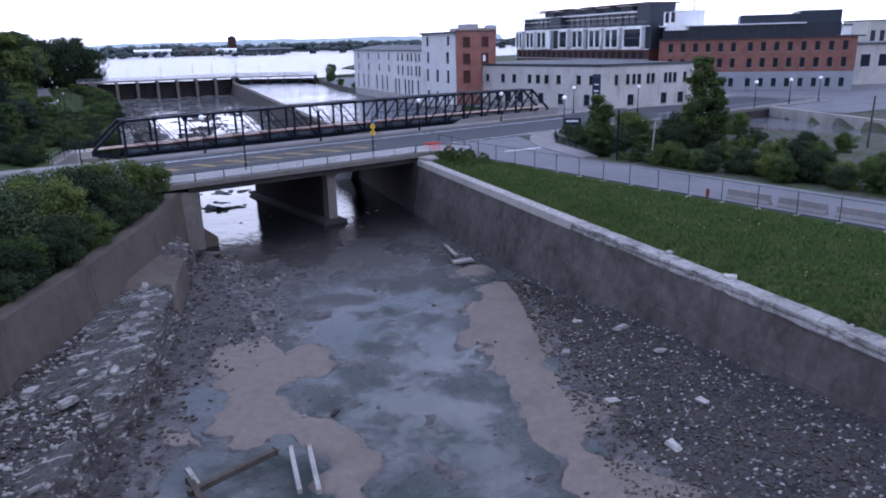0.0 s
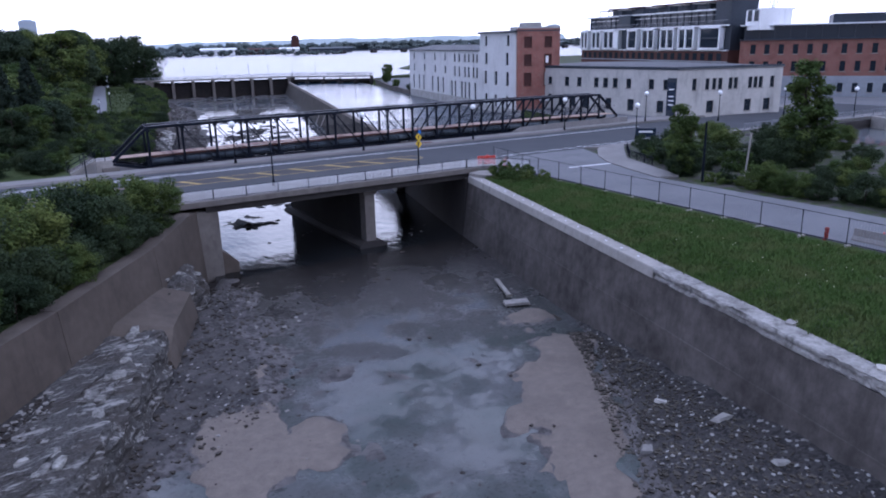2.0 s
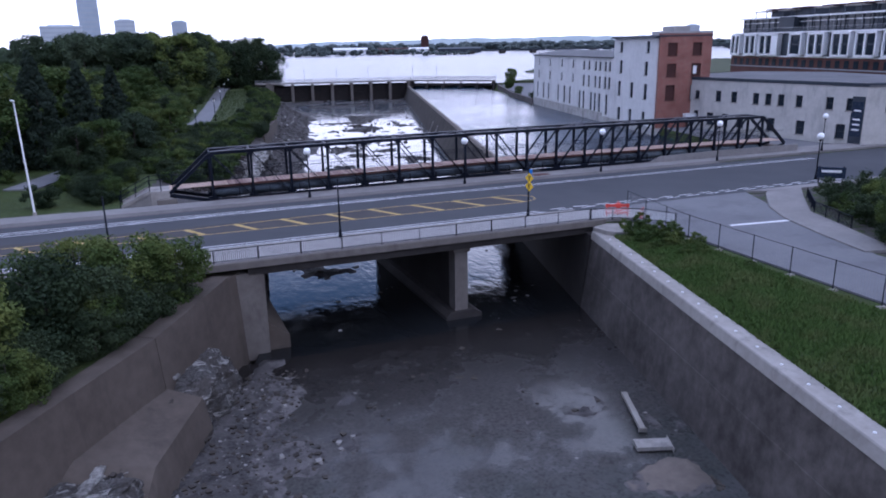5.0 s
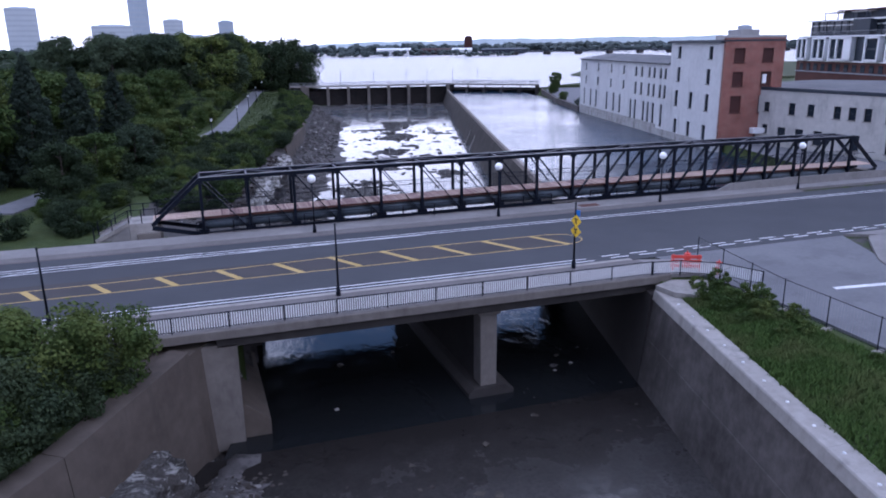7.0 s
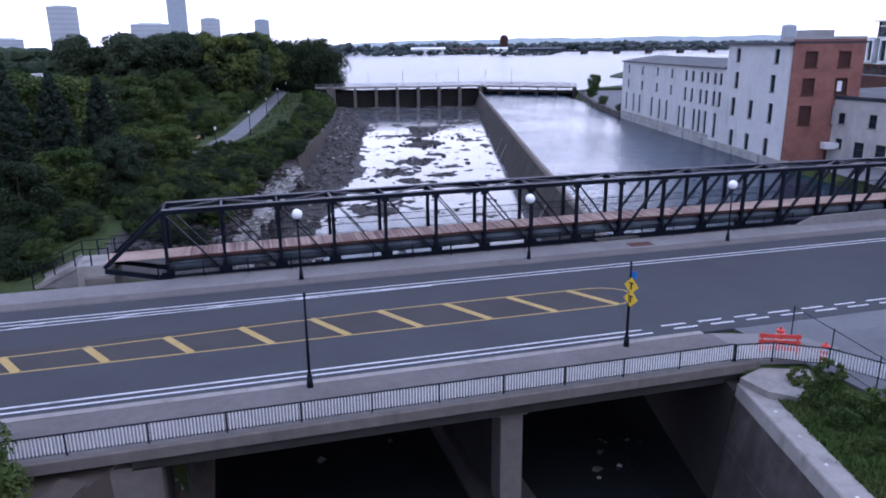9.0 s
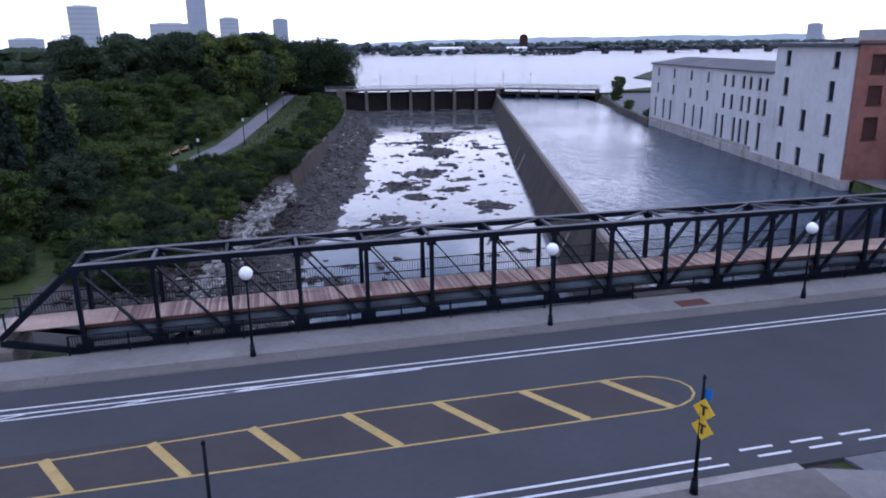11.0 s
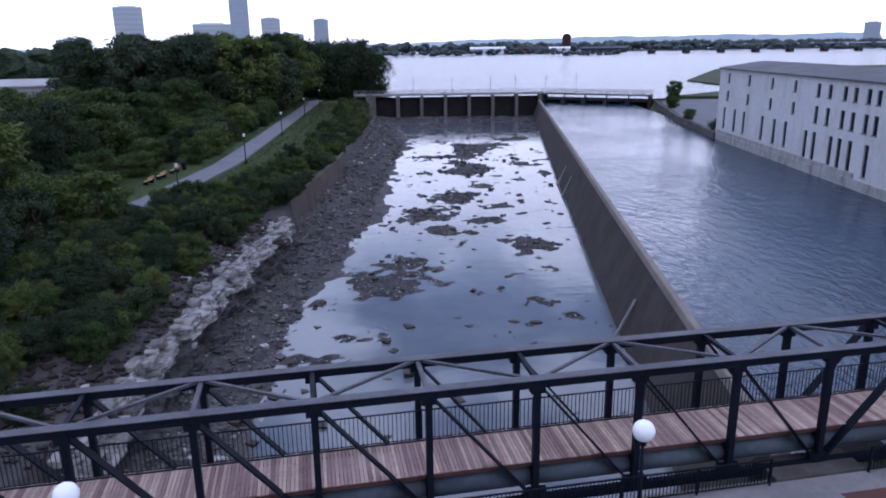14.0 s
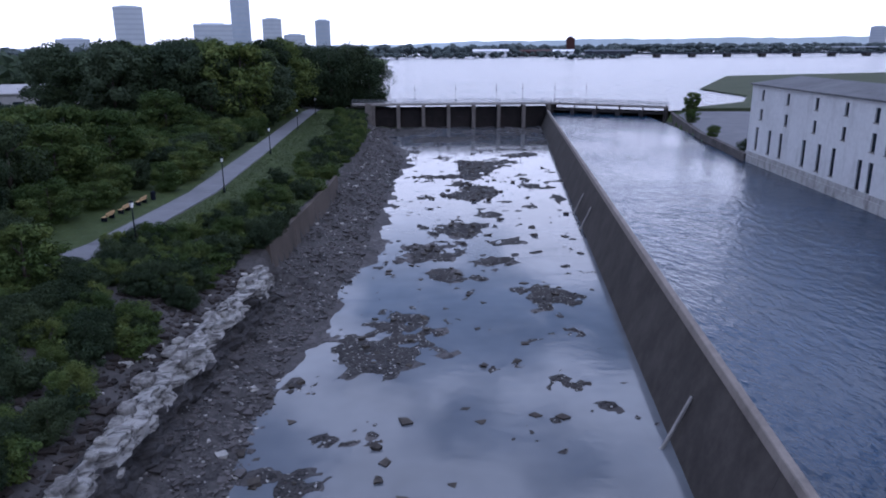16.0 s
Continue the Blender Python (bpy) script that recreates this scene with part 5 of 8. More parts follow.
part("gable_wall", mw.box(Build(), 0.0, 0.45, -14.6, -0.5, -0.3, 11.2), WHITEPLASTER, mill)
part("cross_wall", mw.box(Build(), S(19.2), S(18.7), -9.3, -0.5, 11.0, 15.0), WHITEPLASTER, mill)
b = Build()
mw.box(b, S(19.6), MLEN + 0.05, -9.6, 0.35, 15.0, 15.22)
mw.box(b, S(19.6), MLEN - 0.4, -9.6, 0.55, 14.82, 15.0)
part("cornice", b, DARKPANEL, mill, "dark projecting eaves")
part("parapet", RED.box(Build(), -0.05, 9.45, -0.5, 0.06, 15.5, 15.85), ROOFPALE, mill)
part("parapet", RED.box(Build(), -0.05, 0.5, -3.2, -0.5, 15.2, 15.85), ROOFPALE, mill)
part("roof_box", RED.box(Build(), 3.5, 6.5, -6.5, -2.5, 15.2, 16.7), ROOFPALE, mill, "pale roof housing")
v = [mw.at(-0.3, 0.35, 11.2), mw.at(S(19.2), 0.35, 11.2), mw.at(S(19.2), -7.5, 12.3), mw.at(-0.3, -7.5, 12.3), mw.at(-0.3, -15.2, 11.1), mw.at(S(19.2), -15.2, 11.1)]
w_ = [(p[0], p[1], p[2] + 0.22) for p in v]
part("roof", Build().add(v + w_, [(3, 2, 1, 0), (4, 5, 2, 3), (6, 7, 8, 9), (9, 8, 11, 10), (0, 1, 7, 6), (3, 0, 6, 9), (4, 3, 9, 10), (5, 4, 10, 11), (1, 2, 8, 7), (2, 5, 11, 8)]), ROOFGREY, mill, "low grey pitched roof")

# quay and bank beyond the mill
b = Build().strip([[(x, y, -4), (x + 1.0, y, -4), (x + 1.0, y, 0.0), (x + 0.1, y, 0.0)] for x, y in ((109.8, 196.0), (118, 225), (131.6, 262), (134.0, 268))])
tagged(part("wall_quay", b, CONCRETE), "low stone quay wall along the canal", "wall", kind="structure")

# white stone corner building
white = thing("white_building", "two-storey cream painted stone corner building", "building")
K = (106.2, 95.0)
wl_ = Frame((100.5, 136.0), K)
wr_ = Frame(K, (127.0, 89.6))
WL, WR = math.hypot(5.7, 41.0), math.hypot(20.8, 5.4)
lh, rh = [], []
for s in (2.2, 5.2, 10.0, 13.0, 15.2, 17.4, 21.5, 24.6):
    lh.append((WL - s - 0.55, WL - s + 0.55, 4.6, 6.3))
for s in (3.2, 9.4, 14.4, 20.0, 23, 26):
    lh.append((WL - s - 0.7, WL - s + 0.7, 0.7, 2.7))
for s in (29, 31.5, 34, 37, 39.5):
    lh += [(WL - s - 0.5, WL - s + 0.5, 4.8, 6.2), (WL - s - 0.5, WL - s + 0.5, 1.6, 2.9)]
for s in (3.4, 6.0, 7.4, 8.6, 10.7, 11.8, 14.8, 15.9, 17.0, 19.4):
    rh.append((s - 0.42, s + 0.42, 4.5, 6.4))
for s in (6.8, 14.6, 18.6):
    rh.append((s - 0.7, s + 0.7, 0.6, 2.6))
part("wall", wall_with_openings(wl_, 0, WL, -0.2, 7.9, 0.5, lh), CREAM, white)
part("wall", wall_with_openings(wr_, 0.0, WR, -0.2, 7.9, 0.5, rh), CREAM, white)
for h in lh:
    window(wl_, white, *h)
for h in rh:
    window(wr_, white, *h)
part("wall", wr_.box(Build(), WR - 0.5, WR, -40, -0.5, -0.2, 7.8), CREAM, white)
part("wall", wl_.box(Build(), 0, 0.5, -30, -0.5, -0.2, 7.8), CREAM, white)
part("entrance_bay", wl_.box(Build(), WL - 1.9, WL - 0.1, -0.3, 0.06, 0.2, 6.6), DARKPANEL, white, "tall dark glazed entrance strip")
b = Build().prism([(100.5, 136.2), (106.3, 94.85), (127.2, 89.4), (137, 128), (128, 140)], 7.9, 8.15)
part("roof", b, ROOFGREY, white, "dark grey flat roof")
b = Build()
wl_.box(b, 0, WL + 0.1, -0.3, 0.12, 7.95, 8.4)
wr_.box(b, -0.1, WR + 0.1, -0.3, 0.12, 7.95, 8.4)
part("parapet_flashing", b, DARKPANEL, white, "dark roof-edge flashing")

# red brick office with a dark upper storey
office = thing("brick_office", "long red brick office with a dark glazed upper storey", "building")
of = Frame((154.8, 119.8), (179.6, 83.4))
OL = math.hypot(24.8, 36.4)
oh = []
for k in range(14):
    s = 2.8 + k * 2.92 + (0.9 if k > 5 else 0)
    oh += [(s - 0.55, s + 0.55, 9.2, 11.3), (s - 0.55, s + 0.55, 5.4, 7.6), (s - 0.55, s + 0.55, 0.9, 2.9)]
part("wall", wall_with_openings(of, 0, OL, 4.4, 12.2, 0.4, [h for h in oh if h[2] > 4]), OFFICEBRICK, office)
part("base_wall", wall_with_openings(of, 0, OL, -0.3, 4.4, 0.45, [h for h in oh if h[2] < 4]), BLUEGREYSTONE, office, "grey stone ground storey")
for h in oh:
    window(of, office, *h, bars=False)
part("side_wall", of.box(Build(), -0.0, 0.4, -26, -0.4, -0.3, 12.2), OFFICEBRICK, office)
part("side_wall", of.box(Build(), OL - 0.4, OL, -26, -0.4, -0.3, 12.2), OFFICEBRICK, office)
part("roof", of.box(Build(), -0.3, OL + 1.5, -26, 0.4, 12.2, 12.5), DARKPANEL, office)
part("upper_storey", of.box(Build(), 0.6, OL - 3.4, -24, -1.6, 12.5, 15.4), GLASS, office, "dark glazed set-back storey")
for k in range(12):
    part("mullion", of.box(Build(), 0.6 + k * 3.2, 0.72 + k * 3.2, -1.6, -1.52, 12.5, 15.4), DARKPANEL, office)
part("canopy", of.box(Build(), -0.4, OL - 11.0, -24, -0.8, 15.4, 15.65), WHITEPANEL, office, "thin pale roof edge")
part("penthouse", of.box(Build(), 18.5, OL - 4.0, -20, -2.4, 15.65, 17.6), DARKPANEL, office)
part("penthouse", of.box(Build(), OL - 12.5, OL - 3.6, -20, -1.8, 12.5, 18.3), DARKPANEL, office)

# dark apartment block with white projecting bays
condo = thing("apartment_block", "dark apartment block with white framed bays and roof terraces", "building")
cf = Frame((171.0, 192.0), (157.2, 127.0))
CL = math.hypot(13.8, 65.0)
part("podium", cf.box(Build(), 0, CL + 2, -24, -0.6, -0.2, 10.0), DARKBRICK, condo, "dark brick lower storeys")
part("core", cf.box(Build(), 0, CL + 2, -24, -1.0, 10.0, 15.9), DARKPANEL, condo)
part("top_storey", cf.box(Build(), 1.5, CL - 2, -22, -2.6, 15.9, 19.4), GLASS, condo, "glazed top storey")
part("roof", cf.box(Build(), 1.0, CL - 1, -22.5, -1.6, 19.4, 19.75), WHITEPANEL, condo)
part("stair_tower", cf.box(Build(), 20.5, 26.5, -22, -0.8, 9.0, 19.6), DARKPANEL, condo)
part("stair_tower", cf.box(Build(), CL - 4.5, CL + 1, -9, -1.4, 15.9, 21.4), DARKPANEL, condo)
for s0, s1, cols in ((0.6, 5.0, 2), (7.2, 12.6, 2), (14.0, 22.6, 2), (27.0, 31.8, 1), (34.0, 40.0, 2), (42.6, 48.6, 2), (50.2, 56.6, 2), (58.4, 66.2, 1)):
    b = Build()
    t = 0.42
    for a, e, lo, hi in ((s0, s1, 10.2, 10.2 + t), (s0, s1, 15.6 - t, 15.6), (s0, s0 + t, 10.2, 15.6), (s1 - t, s1, 10.2, 15.6)):
        cf.box(b, a, e, -1.0, 0.4, lo, hi)
    if cols == 2:
        m = (s0 + min(s1, s0 + 6.0)) / 2
        cf.box(b, m - 0.25, m + 0.25, -1.0, 0.4, 10.2, 15.6)
    if s1 - s0 > 8:
        cf.box(b, s0 + 5.6, s1, -1.0, 0.4, 10.2, 15.6)
    bay = part("bay_frame", b, WHITEPANEL, condo, "white panelled projecting bay")
    part("pane", cf.box(Build(), s0 + t, s1 - t, -0.9, 0.0, 10.7, 15.1), GLASS, bay)
    part("spandrel", cf.box(Build(), s0 + t, s1 - t, 0.0, 0.12, 12.7, 13.1), DARKPANEL, bay)
for k in range(22):
    part("terrace_post", cf.box(Build(), 2.0 + k * 2.9, 2.22 + k * 2.9, -2.6, -2.4, 15.9, 19.4), DARKPANEL, condo)
for s in (9, 20, 32, 41, 49, 57):
    h = part("penthouse", cf.box(Build(), s, s + 5.2, -14, -6, 19.7, 21.7), DARKPANEL, condo)
    part("overhang", cf.box(Build(), s - 0.8, s + 6.0, -15, -4.6, 21.7, 22.0), DARKBRICK, condo)
for k in range(14):
    part("balcony_rail", cf.box(Build(), 2 + k * 4.6, 5.8 + k * 4.6, -0.7, -0.62, 8.3, 9.4), GREYSTEEL, condo)
part("corner_house", cf.box(Build(), CL + 6.5, CL + 11, -10, -1.0, 14.5, 18.9), WHITEPANEL, condo, "white panelled corner volume")
for s in (CL + 7.1, CL + 9.2):
    part("pane", cf.box(Build(), s, s + 1.3, -1.05, -0.92, 16.4, 18.8), GLASS, condo)

# terraces, slab edges and pergolas of the apartment block
for z, out in ((10.0, -0.5), (15.8, -0.4)):
    part("slab_edge", cf.box(Build(), 0, CL + 1.5, out - 0.5, out + 0.06, z - 0.14, z + 0.14), WHITEPANEL, condo, "thin white slab edge")
b = Build()
for k in range(int(CL / 0.45)):
    cf.box(b, 0.4 + k * 0.45, 0.44 + k * 0.45, -0.62, -0.58, 15.9, 16.95)
tagged(part("terrace_infill", b, GREYSTEEL, condo), kind="stuff")
part("terrace_rail", cf.box(Build(), 0.3, CL + 1, -0.66, -0.54, 16.95, 17.03), GREYSTEEL, condo)
for k in range(int(CL / 2.3)):
    if abs(2 + k * 2.3 - 23.5) > 3.4:
        part("mullion", cf.box(Build(), 2 + k * 2.3, 2.16 + k * 2.3, -2.62, -2.5, 15.9, 19.4), GREYSTEEL if k % 4 == 0 else DARKPANEL, condo)
part("transom", cf.box(Build(), 1.5, CL - 2, -2.62, -2.52, 18.3, 18.5), WHITEPANEL, condo)
for k in range(int(CL / 1.6)):
    part("loggia_mullion", cf.box(Build(), 0.8 + k * 1.6, 0.92 + k * 1.6, -1.0, -0.86, 10.2, 15.6), DARKPANEL, condo)
for s in (5.0, 15.5, 30.0, 40.5, 50.5):
    perg = part("pergola", cf.box(Build(), s, s + 5.6, -9.0, -3.4, 21.3, 21.55), TIMBER, condo, "flat pergola on a roof terrace")
    for ds_ in (0.2, 5.2):
        part("post", cf.box(Build(), s + ds_, s + ds_ + 0.2, -3.8, -3.6, 19.75, 21.3), DARKPANEL, perg)
    part("screen", cf.box(Build(), s + 1.2, s + 4.6, -8.0, -7.7, 19.75, 21.3), DARKPANEL, perg)
for k in range(22):
    s = 1.6 + k * 3.0
    part("podium_window", cf.box(Build(), s, s + 1.5, -0.62, -0.52, 7.6, 9.3), GLASS, condo)
part("podium_sill", cf.box(Build(), 0, CL + 2, -0.6, -0.45, 7.2, 7.45), BLUEGREYSTONE, condo)

banner = tagged(part("banner", wl_.box(Build(), WL - 1.75, WL - 0.25, 0.07, 0.1, 1.2, 5.9), DARKCAR), "dark vertical banner hung on the white building", "banner")
for z in (2.0, 2.7, 3.4, 4.6):
    part("lettering_bar", wl_.box(Build(), WL - 1.5, WL - 0.5, 0.1, 0.112, z, z + 0.22), WHITEPANEL, banner, "pale bar of unreadable lettering")

# ---- dam and gate bridge ----
dam = thing("dam", "low dam with seven dark sluice bays and a railed deck", "dam", kind="structure")
df = Frame((57.4, 297.4), (107.4, 289.6))
DL = math.hypot(50.0, 7.8)
part("deck", df.box(Build(), -6, DL + 1.2, -3.4, 0.5, 1.1, 1.6), COPING, dam, "pale concrete deck")
for k in range(8):
    s = DL * k / 7
    part("pier", df.box(Build(), s - 0.5, s + 0.5, -3.2, 0.35, -8, 1.1), PIERCON, dam)
for k in range(7):
    s0, s1 = DL * k / 7 + 0.52, DL * (k + 1) / 7 - 0.52
    part("sluice_gate", df.box(Build(), s0, s1, -1.6, -1.35, -8, 0.55), GATEMAT, dam, "dark rusted sluice gate")
    part("gate_rib", df.box(Build(), s0, s1, -1.35, -1.2, -2.6, -2.3), GATEMAT, dam)
b = Build()
for d in (-3.2, 0.3):
    for z in (1.95, 2.3, 2.65):
        b.beam(df.at(-6, d, z), df.at(DL + 1, d, z), 0.05, 0.05)
part("rails", b, GREYSTEEL, dam, "galvanised pipe rails")
for k in range(24):
    for d in (-3.2, 0.3):
        p = df.at(-6 + k * (DL + 7) / 23.0, d, 1.6)
        part("rail_post", Build().box(p[0] - 0.04, p[0] + 0.04, p[1] - 0.04, p[1] + 0.04, 1.6, 2.68), GREYSTEEL, dam)
part("west_pier", df.box(Build(), -2.2, -0.4, -3.0, 1.2, -8, 1.7), PIERCON, dam)
gate = thing("gate_bridge", "low steel-railed gate bridge over the canal intake", "bridge", kind="structure")
gf = Frame((108.4, 290.2), (133.2, 268.8))
GL = math.hypot(24.8, 21.4)
part("deck", gf.box(Build(), 0, GL, -2.6, 0.4, 1.0, 1.4), PIERCON, gate)
part("lower_beam", gf.box(Build(), 0, GL, -1.6, 0.2, -0.6, -0.1), DARKCON, gate)
for k in range(6):
    s = GL * k / 5
    part("pier", gf.box(Build(), max(0, s - 0.6), min(GL, s + 0.6), -2.4, 0.6, -4, 0.2 if k % 5 else 1.0), DARKCON, gate)
    part("column", gf.box(Build(), max(0, s - 0.2), min(GL, s + 0.2), -1.4, -1.0, 0.2, 1.0), PIERCON, gate)
b = Build()
for d in (-2.4, 0.3):
    for z in (1.8, 2.2, 2.6):
        b.beam(gf.at(0, d, z), gf.at(GL, d, z), 0.06, 0.06)
part("rails", b, DARKSASH, gate, "dark rails")
for k in range(14):
    for d in (-2.4, 0.3):
        p = gf.at(k * GL / 13.0, d, 1.4)
        part("rail_post", Build().box(p[0] - 0.05, p[0] + 0.05, p[1] - 0.05, p[1] + 0.05, 1.4, 2.7), DARKSASH, gate)

# ---- trees and shrubs ----
def leaf_mesh(name, mat, clumps, per, size, seed, droop=0.0):
    """A crown: many small bent leaves gathered in clumps. clumps: rows of x, y, z, radius, flatness."""
    rng = np.random.RandomState(seed)
    cl = np.repeat(np.array(clumps, float), per, axis=0)
    n = len(cl)
    d = rng.normal(size=(n, 3))
    d /= np.linalg.norm(d, axis=1)[:, None]
    r = cl[:, 3] * (0.35 + 0.65 * rng.rand(n) ** 0.45) * (0.85 + 0.3 * rng.rand(n))
    p = cl[:, :3] + d * r[:, None] * np.stack([np.ones(n), np.ones(n), cl[:, 4]], 1)
    p[:, 2] -= droop * rng.rand(n) * cl[:, 3]
    a = rng.normal(size=(n, 3)) * 0.42 + d + np.array([0, 0, 0.45])
    a /= np.linalg.norm(a, axis=1)[:, None]
    t = np.cross(a, rng.normal(size=(n, 3)))
    t /= np.linalg.norm(t, axis=1)[:, None]
    s = np.cross(a, t)
    w = size * (0.6 + 0.8 * rng.rand(n))[:, None]
    tip, tail = p + t * w, p - t * w * 0.8
    left, right = p + s * w * 0.55 + a * w * 0.15, p - s * w * 0.55 + a * w * 0.15
    v = np.stack([tail, right, tip, left], 1).reshape(-1, 3)
    me = bpy.data.meshes.new(name)
    me.from_pydata(v.tolist(), [], np.arange(4 * n).reshape(-1, 4).tolist())
    me.materials.append(mat)
    return me


def limbs(height, spread, seed, base=0.25, count=7, r=0.2):
    rng = random.Random(seed)
    b = Build()
    bend = Vector((rng.uniform(-0.4, 0.4), rng.uniform(-0.4, 0.4), 0))
    pts = [Vector((0, 0, -0.3)), Vector((0, 0, height * base)) + bend * 0.4, Vector((0, 0, height * 0.6)) + bend, Vector((0, 0, height * 0.9)) + bend * 1.3]
    rad = [r * 1.3, r, r * 0.6, r * 0.15]
    for i in range(3):
        b.tube(pts[i], pts[i + 1], rad[i], 8, rad[i + 1])
    for k in range(count):
        h = rng.uniform(base, 0.8)
        a = pts[1].lerp(pts[3], (h - base) / (0.9 - base))
        ang = rng.uniform(0, 6.28)
        out = spread * rng.uniform(0.5, 0.85) * (1.1 - h * 0.6)
        m = a + Vector((math.cos(ang) * out * 0.5, math.sin(ang) * out * 0.5, out * 0.3))
        e = a + Vector((math.cos(ang) * out, math.sin(ang) * out, out * 0.75))
        b.tube(a, m, r * 0.4, 6, r * 0.25), b.tube(m, e, r * 0.25, 6, r * 0.06)
    return b


def broad_clumps(height, spread, seed, n=46, low=0.28, top=0.98, lean=0.0):
    rng = random.Random(seed)
    out = []
    for k in range(n):
        h = low + (top - low) * rng.random() ** 0.85
        prof = math.sin(math.pi * min(1.0, (h - low * 0.6) / (1.06 - low * 0.6))) ** 0.6
        ang, rr = rng.uniform(0, 6.28), spread * prof * rng.uniform(0.35, 1.0)
        rad = spread * rng.uniform(0.2, 0.36)
        out.append((math.cos(ang) * rr + lean * h, math.sin(ang) * rr, height * h - rad * 0.3, rad, 0.75))
    return out


def cone_clumps(height, spread, seed, n=70):
    rng = random.Random(seed)
    out = []
    for k in range(n):
        h = (k + rng.random()) / n
        rr = spread * (1 - h) ** 0.85 * rng.uniform(0.5, 1.0)
        ang = k * 2.4 + rng.uniform(-0.3, 0.3)
        out.append((math.cos(ang) * rr, math.sin(ang) * rr, 0.6 + height * 0.96 * h, 0.25 + spread * 0.28 * (1 - h), 0.5))
    return out


TREES = {}


def tree_kind(key, name, label, category, crown, trunk, mat_trunk=BARK):
    root = thing(name, label, category)
    if trunk is not None:
        part("trunk", trunk, mat_trunk, root, smooth=True)
    c = new("crown", crown)
    c.parent = root
    TREES[key] = [root, False]


def plant(key, x, y, scale=1.0, z=None, turn=None, wide=1.0):
    root, used = TREES[key]
    z = land_at(x, y) - 0.05 if z is None else z
    turn = random.uniform(0, 360) if turn is None else turn
    m = pose(x, y, z, 0, 0, turn)
    if used:
        o = copy_thing(root, m)
    else:
        o, TREES[key][1] = root, True
        o.matrix_basis = m
    o.matrix_basis = m @ Matrix.Diagonal((scale * wide, scale * wide, scale, 1))
    return o


random.seed(11)
tree_kind("oak", "tree", "broad dark green tree in full leaf", "tree", leaf_mesh("crown", LEAF_DARK, broad_clumps(11, 4.2, 1, 70, 0.2), 150, 0.21, 1), limbs(11, 3.6, 1, r=0.24))
tree_kind("maple", "tree", "rounded yellow-green tree with a dense crown", "tree", leaf_mesh("crown", LEAF_MID, broad_clumps(9.5, 3.8, 2, 64, 0.16), 150, 0.20, 2), limbs(9.5, 3.2, 2, r=0.2))
tree_kind("elm", "tree", "tall grey-green park tree", "tree", leaf_mesh("crown", LEAF_BLUE, broad_clumps(12.5, 4.0, 3, 70, 0.22), 150, 0.21, 3), limbs(12.5, 3.4, 3, r=0.24))
tree_kind("spruce", "spruce_tree", "dark conical spruce with drooping boughs", "tree", leaf_mesh("crown", LEAF_CONIFER, cone_clumps(11, 3.0, 4, 90), 120, 0.17, 4, 0.7), Build().tube((0, 0, -0.3), (0, 0, 10.4), 0.17, 8, 0.03))
tree_kind("poplar", "tree", "slim upright tree with loose foliage", "tree", leaf_mesh("crown", LEAF_MID, [(x * 0.42, y * 0.42, z, r * 0.62, f * 1.3) for x, y, z, r, f in broad_clumps(10, 3.2, 5, 54, 0.12, 0.99)], 120, 0.14, 5), limbs(10, 1.5, 5, base=0.15, r=0.15))
tree_kind("willow", "tree", "large overhanging tree at the lake edge", "tree", leaf_mesh("crown", LEAF_DARK, broad_clumps(13, 6.5, 6, 90, 0.15, 0.98), 140, 0.26, 6, 0.9), limbs(13, 5.5, 6, r=0.34))
tree_kind("shrub", "shrub", "dense dark green shrub", "shrub", leaf_mesh("crown", LEAF_DARK, broad_clumps(2.6, 1.8, 7, 34, 0.08, 0.95), 95, 0.11, 7), limbs(2.4, 1.2, 7, base=0.1, count=5, r=0.05))
tree_kind("shrub2", "shrub", "bright green leafy shrub", "shrub", leaf_mesh("crown", LEAF_MID, broad_clumps(2.2, 1.7, 8, 32, 0.08, 0.95), 95, 0.11, 8), limbs(2.0, 1.1, 8, base=0.1, count=5, r=0.05))
tree_kind("bush", "bush", "large rounded bush with dense foliage", "shrub", leaf_mesh("crown", LEAF_MID, broad_clumps(4.6, 2.6, 9, 60, 0.05, 0.97), 190, 0.105, 9), limbs(4.2, 1.9, 9, base=0.08, count=7, r=0.09))
tree_kind("thicket", "thicket", "dark dense thicket of young growth", "shrub", leaf_mesh("crown", LEAF_DARK, broad_clumps(4.4, 2.7, 12, 60, 0.05, 0.97), 180, 0.11, 12), limbs(4.2, 1.9, 12, base=0.08, count=7, r=0.09))
tree_kind("weed", "weed_clump", "tuft of tall weeds", "plant", leaf_mesh("crown", LEAF_MID, broad_clumps(1.0, 0.6, 10, 16, 0.05, 0.9), 50, 0.07, 10), None)

